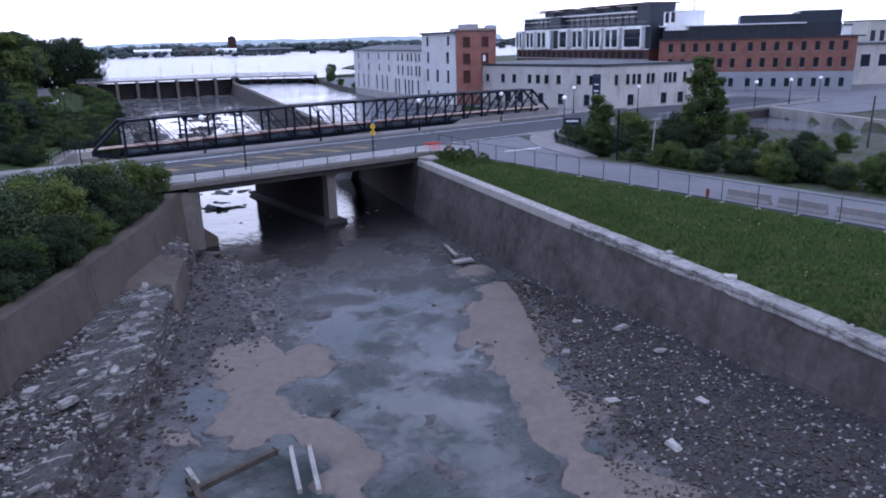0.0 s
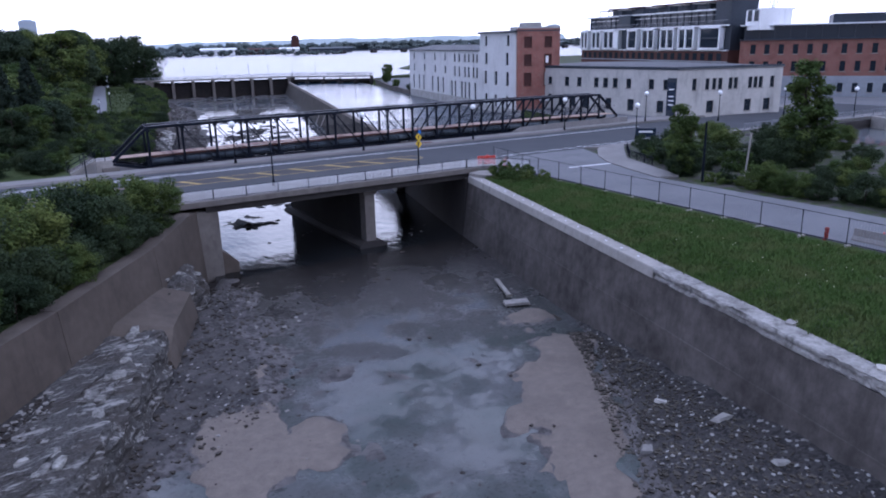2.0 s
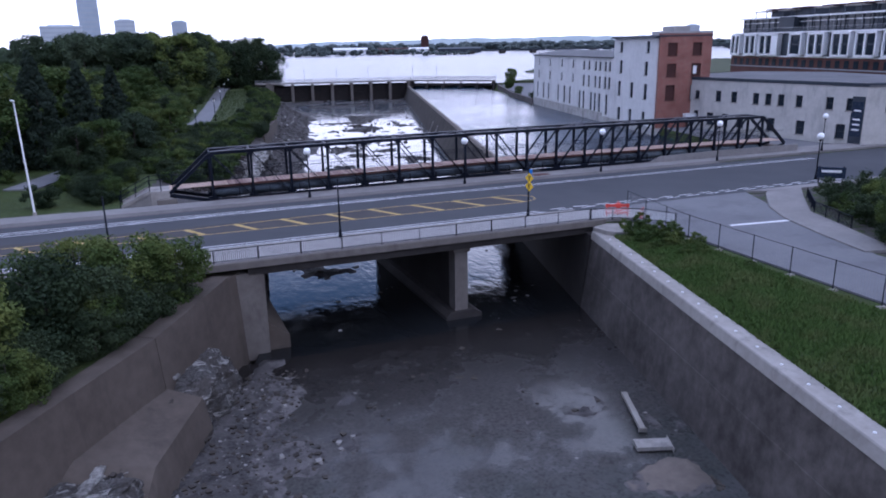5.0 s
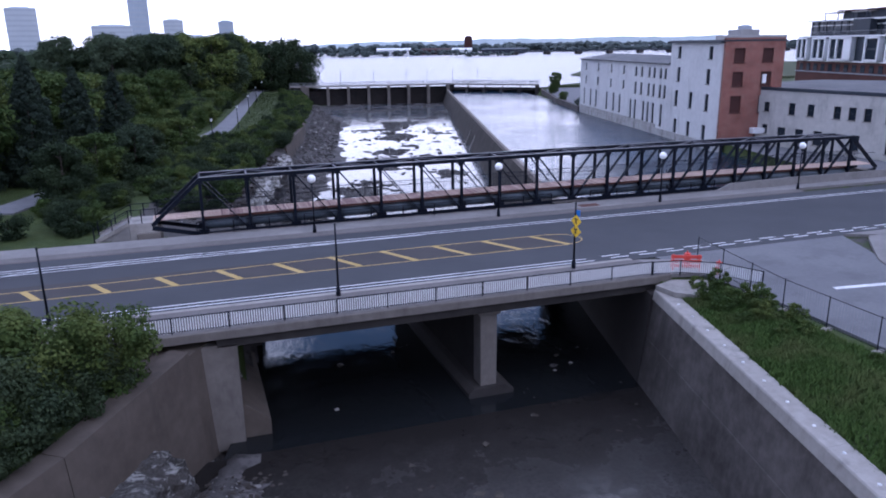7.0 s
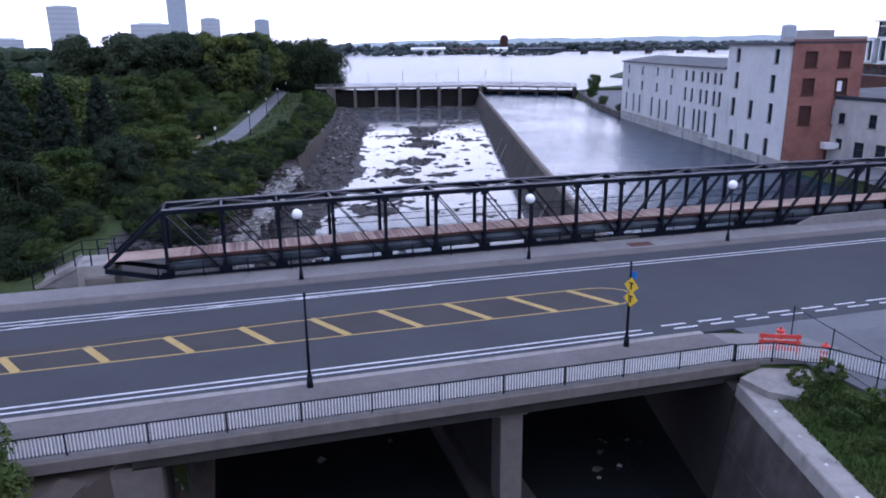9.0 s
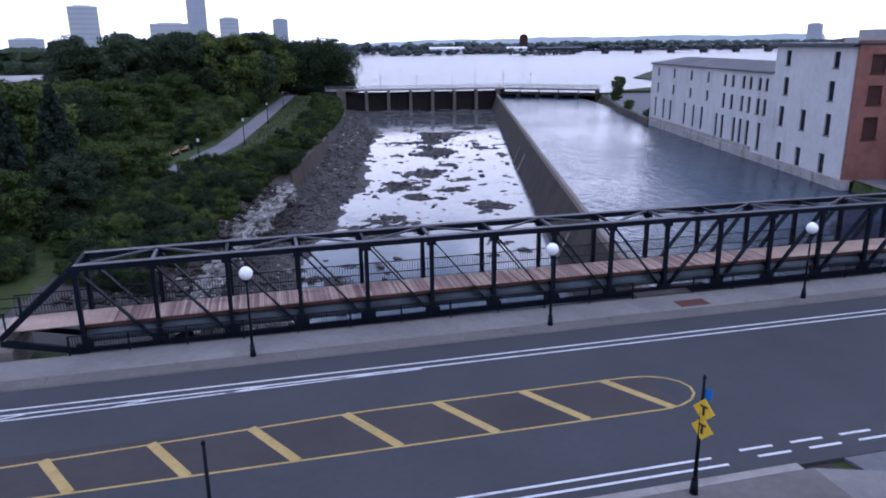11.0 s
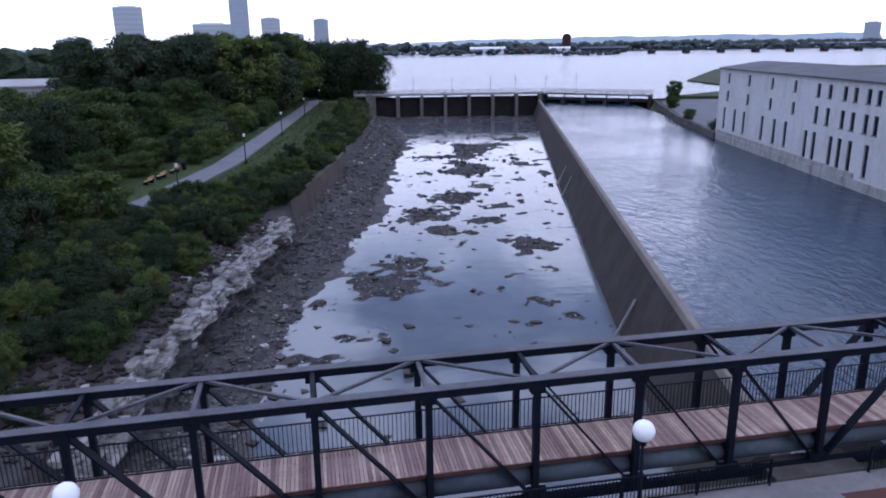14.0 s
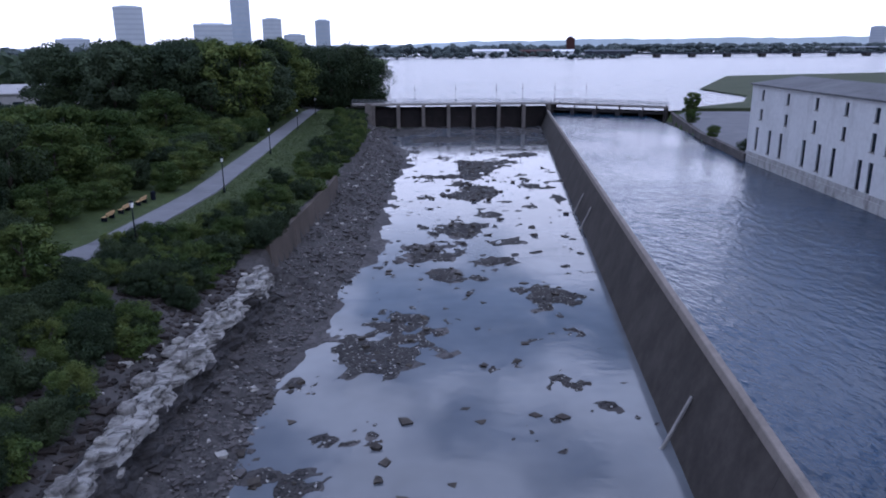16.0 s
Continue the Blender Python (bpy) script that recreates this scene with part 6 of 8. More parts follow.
# bushes above the brown wall, below the road
for x, y, k, s in ((17.2, 70.2, "bush", 1.0), (14.4, 69.0, "bush", 1.15), (11.6, 71.0, "bush", 1.05), (10.6, 64.6, "thicket", 1.2), (7.4, 60.6, "bush", 1.25), (8.2, 68.0, "bush", 1.1), (4.0, 57.6, "thicket", 1.25), (4.6, 64.6, "bush", 1.2),
                   (0.6, 53.6, "bush", 1.2), (-3.4, 50.0, "thicket", 1.25), (-0.4, 60.6, "bush", 1.15), (-7.4, 46.4, "bush", 1.2), (-5, 55.5, "bush", 1.2), (-11, 42.4, "thicket", 1.2), (-9, 51, "bush", 1.2), (-15, 37, "bush", 1.2), (-14, 46, "thicket", 1.1),
                   (13.4, 65.6, "thicket", 0.95), (5.6, 55.4, "shrub", 1.1), (1.8, 51.6, "shrub", 1.1), (-2.4, 47.4, "shrub", 1.2), (9.0, 61.0, "shrub", 1.0), (-6, 44, "shrub", 1.1), (0, 67, "shrub2", 1.2), (3.5, 71.5, "shrub2", 1.2), (7.6, 73.0, "shrub2", 0.9), (-8, 62, "thicket", 1.0)):
    plant(k, x - 0.5, y + 0.2, s * 1.0)
# growth hanging over the brown wall
for k in range(17):
    y = 43.5 + k * 1.6
    plant(("thicket", "bush", "thicket", "shrub")[k % 4], float(left_wall(y)) - 2.1 - 0.5 * (k % 3), y + 0.4, 0.85 if k % 4 == 3 else 0.62 + 0.07 * (k % 3))
# right bank
plant("poplar", 64.6, 58.0, 0.72, wide=1.35), plant("poplar", 65.3, 57.2, 0.6, wide=1.35), plant("thicket", 65.2, 57.6, 0.7)
plant("poplar", 79.2, 54.4, 1.1, wide=1.4), plant("poplar", 80.2, 53.4, 0.85, wide=1.5), plant("thicket", 79, 54, 0.9), plant("shrub", 77.2, 54.6, 1.2)
for x, y, k, s in ((68.4, 45.4, "thicket", 0.8), (75.0, 39.0, "thicket", 0.9), (70.5, 35.0, "thicket", 0.9), (68.6, 25.2, "thicket", 0.85), (73.6, 27.6, "bush", 0.9), (66.0, 35.2, "thicket", 0.7), (65.6, 30.2, "thicket", 0.7), (65.4, 24.0, "thicket", 0.7), (83, 43, "thicket", 0.9), (86.5, 40, "bush", 0.8), (69.6, 43.0, "bush", 0.75), (72.0, 40.5, "bush", 0.85), (68.5, 37.6, "bush", 0.72), (73.5, 36.0, "bush", 0.9), (67.6, 32.6, "bush", 0.7), (70.6, 29.8, "bush", 0.85), (66.8, 27.4, "bush", 0.65), (72.6, 46.0, "bush", 0.8),
                   (76.8, 43.5, "bush", 0.7), (71.5, 24.5, "bush", 0.8), (67.8, 21.6, "bush", 0.75), (70.5, 17, "bush", 0.8), (69.0, 58.6, "shrub", 1.1), (72.5, 60.5, "shrub", 1.2), (71.2, 56.2, "shrub2", 1.2), (75.6, 58.0, "shrub", 1.0), (82.6, 49.6, "shrub", 1.1),
                   (66.2, 46.8, "shrub2", 0.9), (78.5, 47.5, "bush", 0.65), (84.5, 46.0, "shrub2", 1.0), (80, 40, "bush", 0.7), (76, 31, "bush", 0.75), (64.6, 52.6, "shrub2", 0.6), (88, 52, "shrub", 0.9)):
    plant(k, x, y, s * 0.66 if y < 48 else s * 0.85)
for x, y, s in ((50.6, 69.5, 1.3), (51.4, 68.0, 1.5), (50.2, 67.6, 1.2), (51.8, 66.2, 1.4), (50.9, 65.2, 1.1), (52.2, 70.4, 1.4), (51.2, 71.2, 1.0), (49.8, 65.6, 0.9), (52.4, 64.0, 1.2), (51.5, 62.4, 0.9), (50.4, 63.0, 0.8), (52.8, 67.6, 1.2), (34.9, 14.6, 0.75), (35.4, 15.3, 0.6), (52.0, 58.6, 0.7), (51.6, 54.8, 0.6)):
    plant("weed", x, y, s, z=-0.3 if x < 40 else None)
for x, y, k, s in ((70.5, 66.5, "shrub2", 0.9), (72.5, 69.4, "shrub", 0.9), (74.4, 71.6, "shrub", 0.9), (69.0, 63.4, "shrub", 1.1), (67.6, 60.4, "bush", 0.6), (72.0, 64.0, "bush", 0.7), (75.0, 67.5, "bush", 0.6), (78.0, 70.5, "shrub", 1.1), (81.5, 68.0, "bush", 0.75), (85.0, 70.0, "bush", 0.7), (78.4, 63.0, "bush", 0.8), (83.0, 60.0, "thicket", 0.8), (88.0, 62.0, "thicket", 0.8), (86.0, 56.0, "bush", 0.7), (74.6, 55.0, "thicket", 0.75), (91.0, 66.0, "shrub", 1.2), (93.0, 58.0, "bush", 0.7)):
    plant(k, x, y, s)
for k in range(26):
    y = 54 - k * 1.55
    plant(random.choice(["bush", "thicket", "shrub", "shrub2"]), 64.6 + 0.02 * k + random.uniform(-0.3, 2.4), y, random.uniform(0.42, 0.62))
# the park beyond the footbridge
PATH = [(2, 112), (8, 128), (14.2, 145), (19.6, 157), (25.2, 181), (29.6, 215), (34.0, 252), (39.5, 296), (43, 312)]
px_at = lerp([p[1] for p in PATH], [p[0] for p in PATH])
rng = random.Random(5)
placed = []


def tree_height(x, y):
    """Tallest and lowest crowns of the park, by place."""
    d = float(px_at(y)) - x
    if y < 150:
        return (9.5, 14.0) if d > 9 else (5.0, 8.0)
    if y < 205:
        return (8.0, 11.5) if d > 13 else (3.2, 5.2)
    if y < 246:
        return (4.0, 5.5) if d > 24 else (3.6, 5.6)
    if d < 48:
        return (15.5, 20.0)
    return None


for k in range(6500):
    y = rng.uniform(108, 332)
    x = rng.uniform(-120, 42)
    edge = float(px_at(y)) - 4.6
    if x > edge or (y < 116 and x > -22) or (y < 124 and x > -3) or tree_height(x, y) is None or (abs(x + 40) < 36 and abs(y - 300) < 42 and x < 2):
        continue
    if 158 < y < 186 and float(px_at(y)) - x < 9:
        continue
    gap = 3.6 if tree_height(x, y)[1] < 7 else (8.5 if x < -35 else 5.6)
    if any((x - a) ** 2 + (y - c) ** 2 < gap * gap for a, c in placed):
        continue
    placed.append((x, y))
placed.sort(key=lambda p: math.hypot(p[0] - 30, p[1] - 90))
TALL = {"oak": 11.0, "maple": 9.5, "elm": 12.5, "spruce": 11.0, "bush": 4.6, "thicket": 4.4}
for i, (x, y) in enumerate(placed[:420]):
    lo, hi = tree_height(x, y)
    if hi < 6.5:
        kind = rng.choice(["bush", "thicket", "maple", "bush", "thicket"])
    elif y < 132 and x < 12:
        kind = rng.choice(["spruce", "spruce", "maple", "oak"])
    elif y < 210:
        kind = rng.choice(["maple", "maple", "elm", "maple", "maple", "oak"])
    else:
        kind = rng.choice(["oak", "elm", "oak", "oak", "maple"])
    plant(kind, x, y, rng.uniform(lo, hi) / TALL[kind], wide=rng.uniform(0.95, 1.2) if hi > 6.5 else rng.uniform(1.0, 1.4))
for x, y, s in ((3.0, 128.0, 0.95), (-2.5, 124.5, 0.85), (7.5, 131.5, 0.9), (-8.0, 126.5, 1.0), (11.5, 135.0, 0.85), (-14.0, 124.0, 0.95), (-4.5, 133.5, 1.05), (-20.0, 127.0, 1.0), (1.5, 137.0, 1.0)):
    plant("spruce", x, y, s * 1.32, wide=0.95)
plant("maple", 13.5, 226, 1.1, wide=1.3), plant("maple", 4.0, 150, 1.25, wide=1.3), plant("maple", -6.0, 168, 1.3, wide=1.3), plant("maple", 8.5, 186, 0.8, wide=1.4)
for x, y, s in ((46.0, 305, 1.3), (52.0, 311, 1.45), (41.0, 313, 1.4), (57.5, 307.0, 1.1), (36.0, 322, 1.45)):
    plant("willow", x, y, s, z=-0.1)
for k in range(60):
    y = rng.uniform(118, 300)
    if 160 < y < 182:
        continue
    plant(rng.choice(["bush", "shrub", "shrub2"]), float(px_at(y)) - rng.uniform(3.6, 6.5), y, rng.uniform(0.6, 1.0))
for k in range(14):
    y = 113 + k * 2.15
    kind = rng.choice(["maple", "oak", "elm"])
    plant(kind, float(px_at(y)) + rng.uniform(2.6, 6.0), y, rng.uniform(4.5, 7.0) / TALL[kind], wide=1.15)
# shrubs between path and river
for k in range(430):
    y = rng.uniform(100, 292) if k % 5 > 1 else rng.uniform(100, 165)
    x0, x1 = float(px_at(y)) + 2.9, float(left_crest(y)) - 0.8
    if y < 157:
        x = x0 + (x1 - 1.2 - x0) * rng.random() ** 0.85
    else:
        x = x1 - rng.random() ** 1.4 * 6.5
    if x1 - x0 < 0.5 or x < x0 or (y < 110 and x > 12):
        continue
    kind = rng.choice(["shrub", "shrub2", "thicket", "thicket", "bush"] if y < 165 else ["shrub", "shrub2", "bush"])
    plant(kind, x, y, rng.uniform(0.6, 1.0) * (0.62 if kind in ("bush", "thicket") else 1.0))
plant("maple", 136.4, 261.0, 0.62, wide=1.0), plant("bush", 137.4, 263.0, 0.7)
plant("bush", 117.4, 218.5, 0.55), plant("bush", 127, 244, 0.7), plant("shrub", 112.6, 199.5, 0.9)
for k in range(26):
    plant(rng.choice(["shrub", "bush", "thicket"]), 188 + k * 7.5 + rng.uniform(-4, 4), 322 + k * 4.5 + rng.uniform(-10, 10), rng.uniform(0.6, 1.0))
b = Build().prism([(139, 271), (180, 262), (420, 330), (420, 470), (262, 452), (190, 352), (184, 311), (168, 288)], -2, 0.75)
tagged(part("bank_point", b, surf("scrub_grass", (0.035, 0.048, 0.022), (0.065, 0.072, 0.036), 0.95, 0.1, 1.0, 0.3, 0.1)), "low grassy point running into the lake", "bank", kind="structure")

# ---- grass on the lawn ----
def tufts(name, label, n, pick, high, seed, mat=GRASSBLADE):
    rs = np.random.RandomState(seed)
    pts = pick(rs, n)
    n = len(pts)
    blades = 4
    base = np.repeat(pts, blades, axis=0)
    m = len(base)
    ang = rs.rand(m) * 6.283
    base[:, 0] += rs.normal(size=m) * 0.10
    base[:, 1] += rs.normal(size=m) * 0.10
    h = high * (0.5 + rs.rand(m))
    lean = 0.55 * h
    w = 0.035 + 0.03 * rs.rand(m)
    dx, dy = np.cos(ang), np.sin(ang)
    a = base + np.stack([-dy * w, dx * w, np.zeros(m)], 1)
    c = base + np.stack([dy * w, -dx * w, np.zeros(m)], 1)
    t = base + np.stack([dx * lean, dy * lean, h], 1)
    me = bpy.data.meshes.new(name)
    me.from_pydata(np.stack([a, c, t], 1).reshape(-1, 3).tolist(), [], np.arange(3 * m).reshape(-1, 3).tolist())
    me.materials.append(mat)
    return tagged(new(name, me), label, "grass", kind="stuff")


def lawn_right(rs, n):
    y = 2 + 69 * rs.rand(n) ** 1.1
    x0 = right_line(y) + 1.32
    x = x0 + (52.6 - x0) * rs.rand(n)
    return np.stack([x, y, land(x, y)[0] - 0.01], 1)


tufts("lawn_grass", "long green grass with small weeds on the lawn", 34000, lawn_right, 0.24, 21)
def lawn_park(rs, n):
    y = 160 + 130 * rs.rand(n)
    x = px_at(y) + 2.0 + rs.rand(n) * np.maximum(left_crest(y) - px_at(y) - 3.0, 0.5)
    z = land(x, y)[0]
    return np.stack([x, y, z - 0.02], 1)


tufts("verge_grass", "short green grass between path and bank", 26000, lawn_park, 0.07, 22, VERGEBLADE)
fl = Build()
rs = random.Random(3)
for k in range(45):
    y = rs.uniform(8, 45)
    x = rs.uniform(float(right_line(y)) + 3, 51.5)
    fl.ball((x, y, 0.18 + rs.uniform(0, 0.1)), 0.032, 5, 3)
tagged(part("wild_flowers", fl, surf("pale_petals", (0.6, 0.58, 0.4), (0.7, 0.66, 0.5), 0.8, 1, 3, 0)), "scattered small pale flowers in the grass", "flowers", kind="stuff")

# ---- rocks ----
def stone_mesh(name, mat, seed, flat=0.6):
    rs = random.Random(seed)
    bm = bmesh.new()
    bmesh.ops.create_cube(bm, size=1.5)
    for v in bm.verts:
        v.co *= rs.uniform(0.6, 1.15)
        v.co += Vector((rs.uniform(-0.22, 0.22), rs.uniform(-0.22, 0.22), rs.uniform(-0.1, 0.1)))
        v.co.z *= flat
        v.co.x *= 1.25
    me = bpy.data.meshes.new(name)
    bm.to_mesh(me)
    bm.free()
    me.materials.append(mat)
    return me


STONES = [stone_mesh("stone", ROCK, s, f) for s, f in ((1, 0.6), (2, 0.45), (3, 0.7))] + [stone_mesh("stone", PALEROCK, s, f) for s, f in ((4, 0.4), (5, 0.5))]


def scatter(name, label, n, pick, size, seed, pale=0.2, body=None):
    """Loose stones joined in one mesh."""
    rs = np.random.RandomState(seed)
    pts = pick(rs, n)
    z = land(pts[:, 0], pts[:, 1])[0]
    dark, light = [], []
    for (x, y), zz in zip(pts, z):
        (light if rs.rand() < pale else dark).append((x, y, zz, size * (0.35 + rs.rand() ** 2.5 * 1.9), rs.rand() * 6.28))
    for lot, src, mat, nm in ((dark, STONES[:3], body or ROCK, name), (light, STONES[3:], PALEROCK, "pale_" + name)):
        V, F, k = [], [], 0
        for i, (x, y, zz, s, a) in enumerate(lot):
            me = src[i % len(src)]
            co = np.array([v.co[:] for v in me.vertices]) * s
            c, sn = math.cos(a), math.sin(a)
            co = np.stack([co[:, 0] * c - co[:, 1] * sn + x, co[:, 0] * sn + co[:, 1] * c + y, co[:, 2] + zz + s * 0.12], 1)
            V.append(co)
            F += [tuple(k + j for j in p.vertices) for p in me.polygons]
            k += len(co)
        if not V:
            continue
        m2 = bpy.data.meshes.new(nm)
        m2.from_pydata(np.concatenate(V).tolist(), [], F)
        m2.materials.append(mat)
        tagged(new(nm, m2), label, "stones", kind="stuff")


def pick_bar(rs, n):
    y = 3 + 46 * rs.rand(n)
    u = rs.rand(n)
    width = bar_width(y)
    return np.stack([right_line(y) - 1.2 - np.maximum(width, 0.5) * u, y], 1)


def pick_shelf(rs, n):
    y = 22 + 46 * rs.rand(n)
    w, f = left_wall(y), left_foot(y)
    return np.stack([w + 0.6 + (f - 0.9 - w) * rs.rand(n), y], 1)


def pick_west(rs, n):
    y = 24 + 46 * rs.rand(n)
    return np.stack([left_foot(y) + np.interp(y, [30, 42, 48, 56, 66], [4.5, 4.5, 9.0, 8.0, 5.0]) * rs.rand(n) ** 1.15, y], 1)


def pick_bed(rs, n):
    y = 12 + 62 * rs.rand(n)
    f, r = left_foot(y), right_line(y) - 1.5
    x = f + 3 + (r - f - 3) * rs.rand(n)
    clean = (land(x, y)[2] < 0.25) | (rs.rand(n) < 0.12)
    return np.stack([x, y], 1)[clean]


def pick_slope(rs, n):
    y = 100 + 192 * rs.rand(n) ** 1.25
    c, f = left_crest(y), left_foot(y)
    return np.stack([c + (f + 1.5 - c) * rs.rand(n), y], 1)


def pick_back(rs, n):
    y = 106 + 46 * rs.rand(n)
    return np.stack([left_crest(y) - 7.0 * rs.rand(n) ** 1.2, y], 1)


def pick_upper(rs, n):
    q = np.concatenate([np.array([[cx, cy, a, c]] * max(3, int(n * a * c / 900))) for cx, cy, a, c, *_ in ISLES])
    m = len(q)
    ang, r = rs.rand(m) * 6.28, 1.25 * np.sqrt(rs.rand(m))
    x, y = q[:, 0] + q[:, 2] * r * np.cos(ang), q[:, 1] + q[:, 3] * r * np.sin(ang)
    ok = (x > left_foot(y) + 0.5) & (x < right_line(y) - 3.5)
    return np.stack([x, y], 1)[ok]


scatter("gravel_bar", "broken dark gravel with a few pale stones below the wall", 12000, pick_bar, 0.055, 31, 0.03)
scatter("shelf_rubble", "grey limestone rubble on the rock shelf", 8000, pick_shelf, 0.085, 32, 0.42)
scatter("bed_rubble", "dark rubble on the muddy river bed", 1900, pick_west, 0.08, 33, 0.08)
scatter("bed_pebbles", "scattered small dark stones on wet silt", 1600, pick_bed, 0.075, 34, 0.16)
scatter("bank_rubble", "dark broken stone on the river bank", 11000, pick_slope, 0.095, 35, 0.04, MIDROCK)
scatter("bank_boulders", "grey angular boulders among the bank rubble", 1500, pick_slope, 0.2, 37, 0.1, MIDROCK)
scatter("slope_rubble", "dark stones on the grassy slope", 2200, pick_back, 0.16, 36, 0.05)
def pick_sill(rs, n):
    y = 96 + 44 * rs.rand(n) ** 1.4
    f, r = left_foot(y), right_line(y) - 4
    return np.stack([f + 0.5 + (r - f) * rs.rand(n) ** 1.7, y], 1)


def pick_clods(rs, n):
    y = 128 + 162 * rs.rand(n) ** 0.8
    f, r = left_foot(y) + 4, right_line(y) - 3.2
    x = f + (r - f) * rs.rand(n)
    keep = fbm(x, y, 9.0, 51, 3) > -0.05
    return np.stack([x, y], 1)[keep]


def pick_pool(rs, n):
    y = 57 + 27 * rs.rand(n)
    f, r = left_foot(y) + 2.5, right_line(y) - 1.5
    return np.stack([f + (r - f) * rs.rand(n), y], 1)


scatter("pool_stones", "wet stones breaking the surface of the dark pool", 300, pick_pool, 0.12, 40, 0.25)
scatter("mud_clods", "small dark clods of mud lying in the shallow water", 2200, pick_clods, 0.19, 39, 0.0)
scatter("sill_stones", "dark stones in the water above the bridge", 380, pick_sill, 0.2, 38, 0.05)
scatter("river_cobbles", "dark stones standing out of the shallow water", 1500, pick_upper, 0.17, 37, 0.03)

# ---- limestone ledges ----
CELLS = np.random.RandomState(77).rand(256, 256)


def cell(a, c, k=0):
    return CELLS[(np.floor(a).astype(int) + k * 37) % 256, (np.floor(c).astype(int) + k * 91) % 256] * 2 - 1


def rock_face(name, label, path, prof, seed, ds=0.3, rough=1.0, blocks=2.2, size=0.75, skin=LEDGE, foot=None, foot_z=-99.0):
    """A natural ledge of bedded limestone: a profile swept along a line and broken into blocks. prof: outward reach and
    height; foot: a darker skin for the face below foot_z, with shade put into its colour.
    """
    path = np.array(path, float)
    seg = np.hypot(*np.diff(path, axis=0).T)
    acc = np.r_[0, np.cumsum(seg)]
    ss = np.arange(0, acc[-1], ds)
    cx, cy = np.interp(ss, acc, path[:, 0]), np.interp(ss, acc, path[:, 1])
    tx, ty = np.gradient(cx), np.gradient(cy)
    ln = np.hypot(tx, ty)
    ox, oy = ty / ln, -tx / ln
    prof = np.array(prof, float)
    pl_ = np.r_[0, np.cumsum(np.hypot(*np.diff(prof, axis=0).T))]
    pt = np.arange(0, pl_[-1] + 0.01, 0.24)
    po, pz = np.interp(pt, pl_, prof[:, 0]), np.interp(pt, pl_, prof[:, 1])
    Sg, Pg = np.meshgrid(ss, pt, indexing="ij")
    O, Z = np.broadcast_to(po, Sg.shape).copy(), np.broadcast_to(pz, Sg.shape).copy()
    warp = fbm(Sg, Pg, 3.0, seed) * 1.6
    a = cell((Sg + warp) / 1.5, (Pg + warp * 0.4) / 0.62, seed)
    b_ = cell((Sg - warp) / 0.62, (Pg + warp * 0.2) / 0.31, seed + 1)
    big = fbm(Sg, Pg * 0.4, 5.5, seed + 2)
    O += rough * (0.62 * a + 0.26 * b_ + 0.8 * big)
    Z += rough * (0.22 * a + 0.16 * b_ + 0.25 * fbm(Sg, Pg, 2.0, seed + 3))
    fade = np.clip(np.minimum(Sg, acc[-1] - Sg) / 1.5, 0, 1)
    Z -= (1 - fade) * 1.2
    X, Y = cx[:, None] + ox[:, None] * O, cy[:, None] + oy[:, None] * O
    ni, nj = Sg.shape
    idx = np.arange(ni * nj).reshape(ni, nj)
    q = np.stack([idx[:-1, :-1], idx[:-1, 1:], idx[1:, 1:], idx[1:, :-1]], -1).reshape(-1, 4)
    me = bpy.data.meshes.new(name)
    me.from_pydata(np.stack([X, Y, Z], -1).reshape(-1, 3).tolist(), [], q.tolist())
    me.materials.append(skin)
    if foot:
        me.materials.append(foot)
        # shade painted by height: below an uneven line, and behind the crest, the darker skin
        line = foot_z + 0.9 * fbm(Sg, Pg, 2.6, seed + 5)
        shade_face = ((Z < line) | (O < -1.05 + 0.6 * fbm(Sg, Pg, 1.8, seed + 6)))[:-1, :-1].reshape(-1)
        me.polygons.foreach_set("material_index", shade_face.astype(np.int32))
    root = tagged(new(name, me), label, "rock ledge", kind="structure")
    # loose bedded blocks along the lip
    rs = random.Random(seed * 13 + 1)
    top = int(np.argmax(pz))
    for k in range(int(acc[-1] * blocks)):
        s_ = rs.uniform(0.6, acc[-1] - 0.6)
        layer = rs.choice((0, 0, 0, 0, 1, 2))
        i = min(int(s_ / ds), ni - 1)
        off = float(po[top]) + (rs.uniform(-0.9, 0.3), rs.uniform(0.1, 0.5), rs.uniform(0.3, 0.8))[layer]
        z = float(pz[top]) - (0.05, 0.65, 1.35)[layer] + rs.uniform(-0.22, 0.18)
        o = new("limestone_block", BLOCKS[rs.randrange(len(BLOCKS))])
        o.parent = root
        big_ = rs.uniform(0.55, 1.15) * size
        o.matrix_basis = pose(float(cx[i] + ox[i] * off), float(cy[i] + oy[i] * off), z, rs.uniform(-6, 6), rs.uniform(-6, 6), math.degrees(math.atan2(float(ty[i]), float(tx[i]))) + rs.uniform(-14, 14)) @ Matrix.Diagonal((big_ * rs.uniform(0.9, 1.9), big_ * rs.uniform(0.8, 1.2), big_ * rs.uniform(0.32, 0.62), 1))
    return root


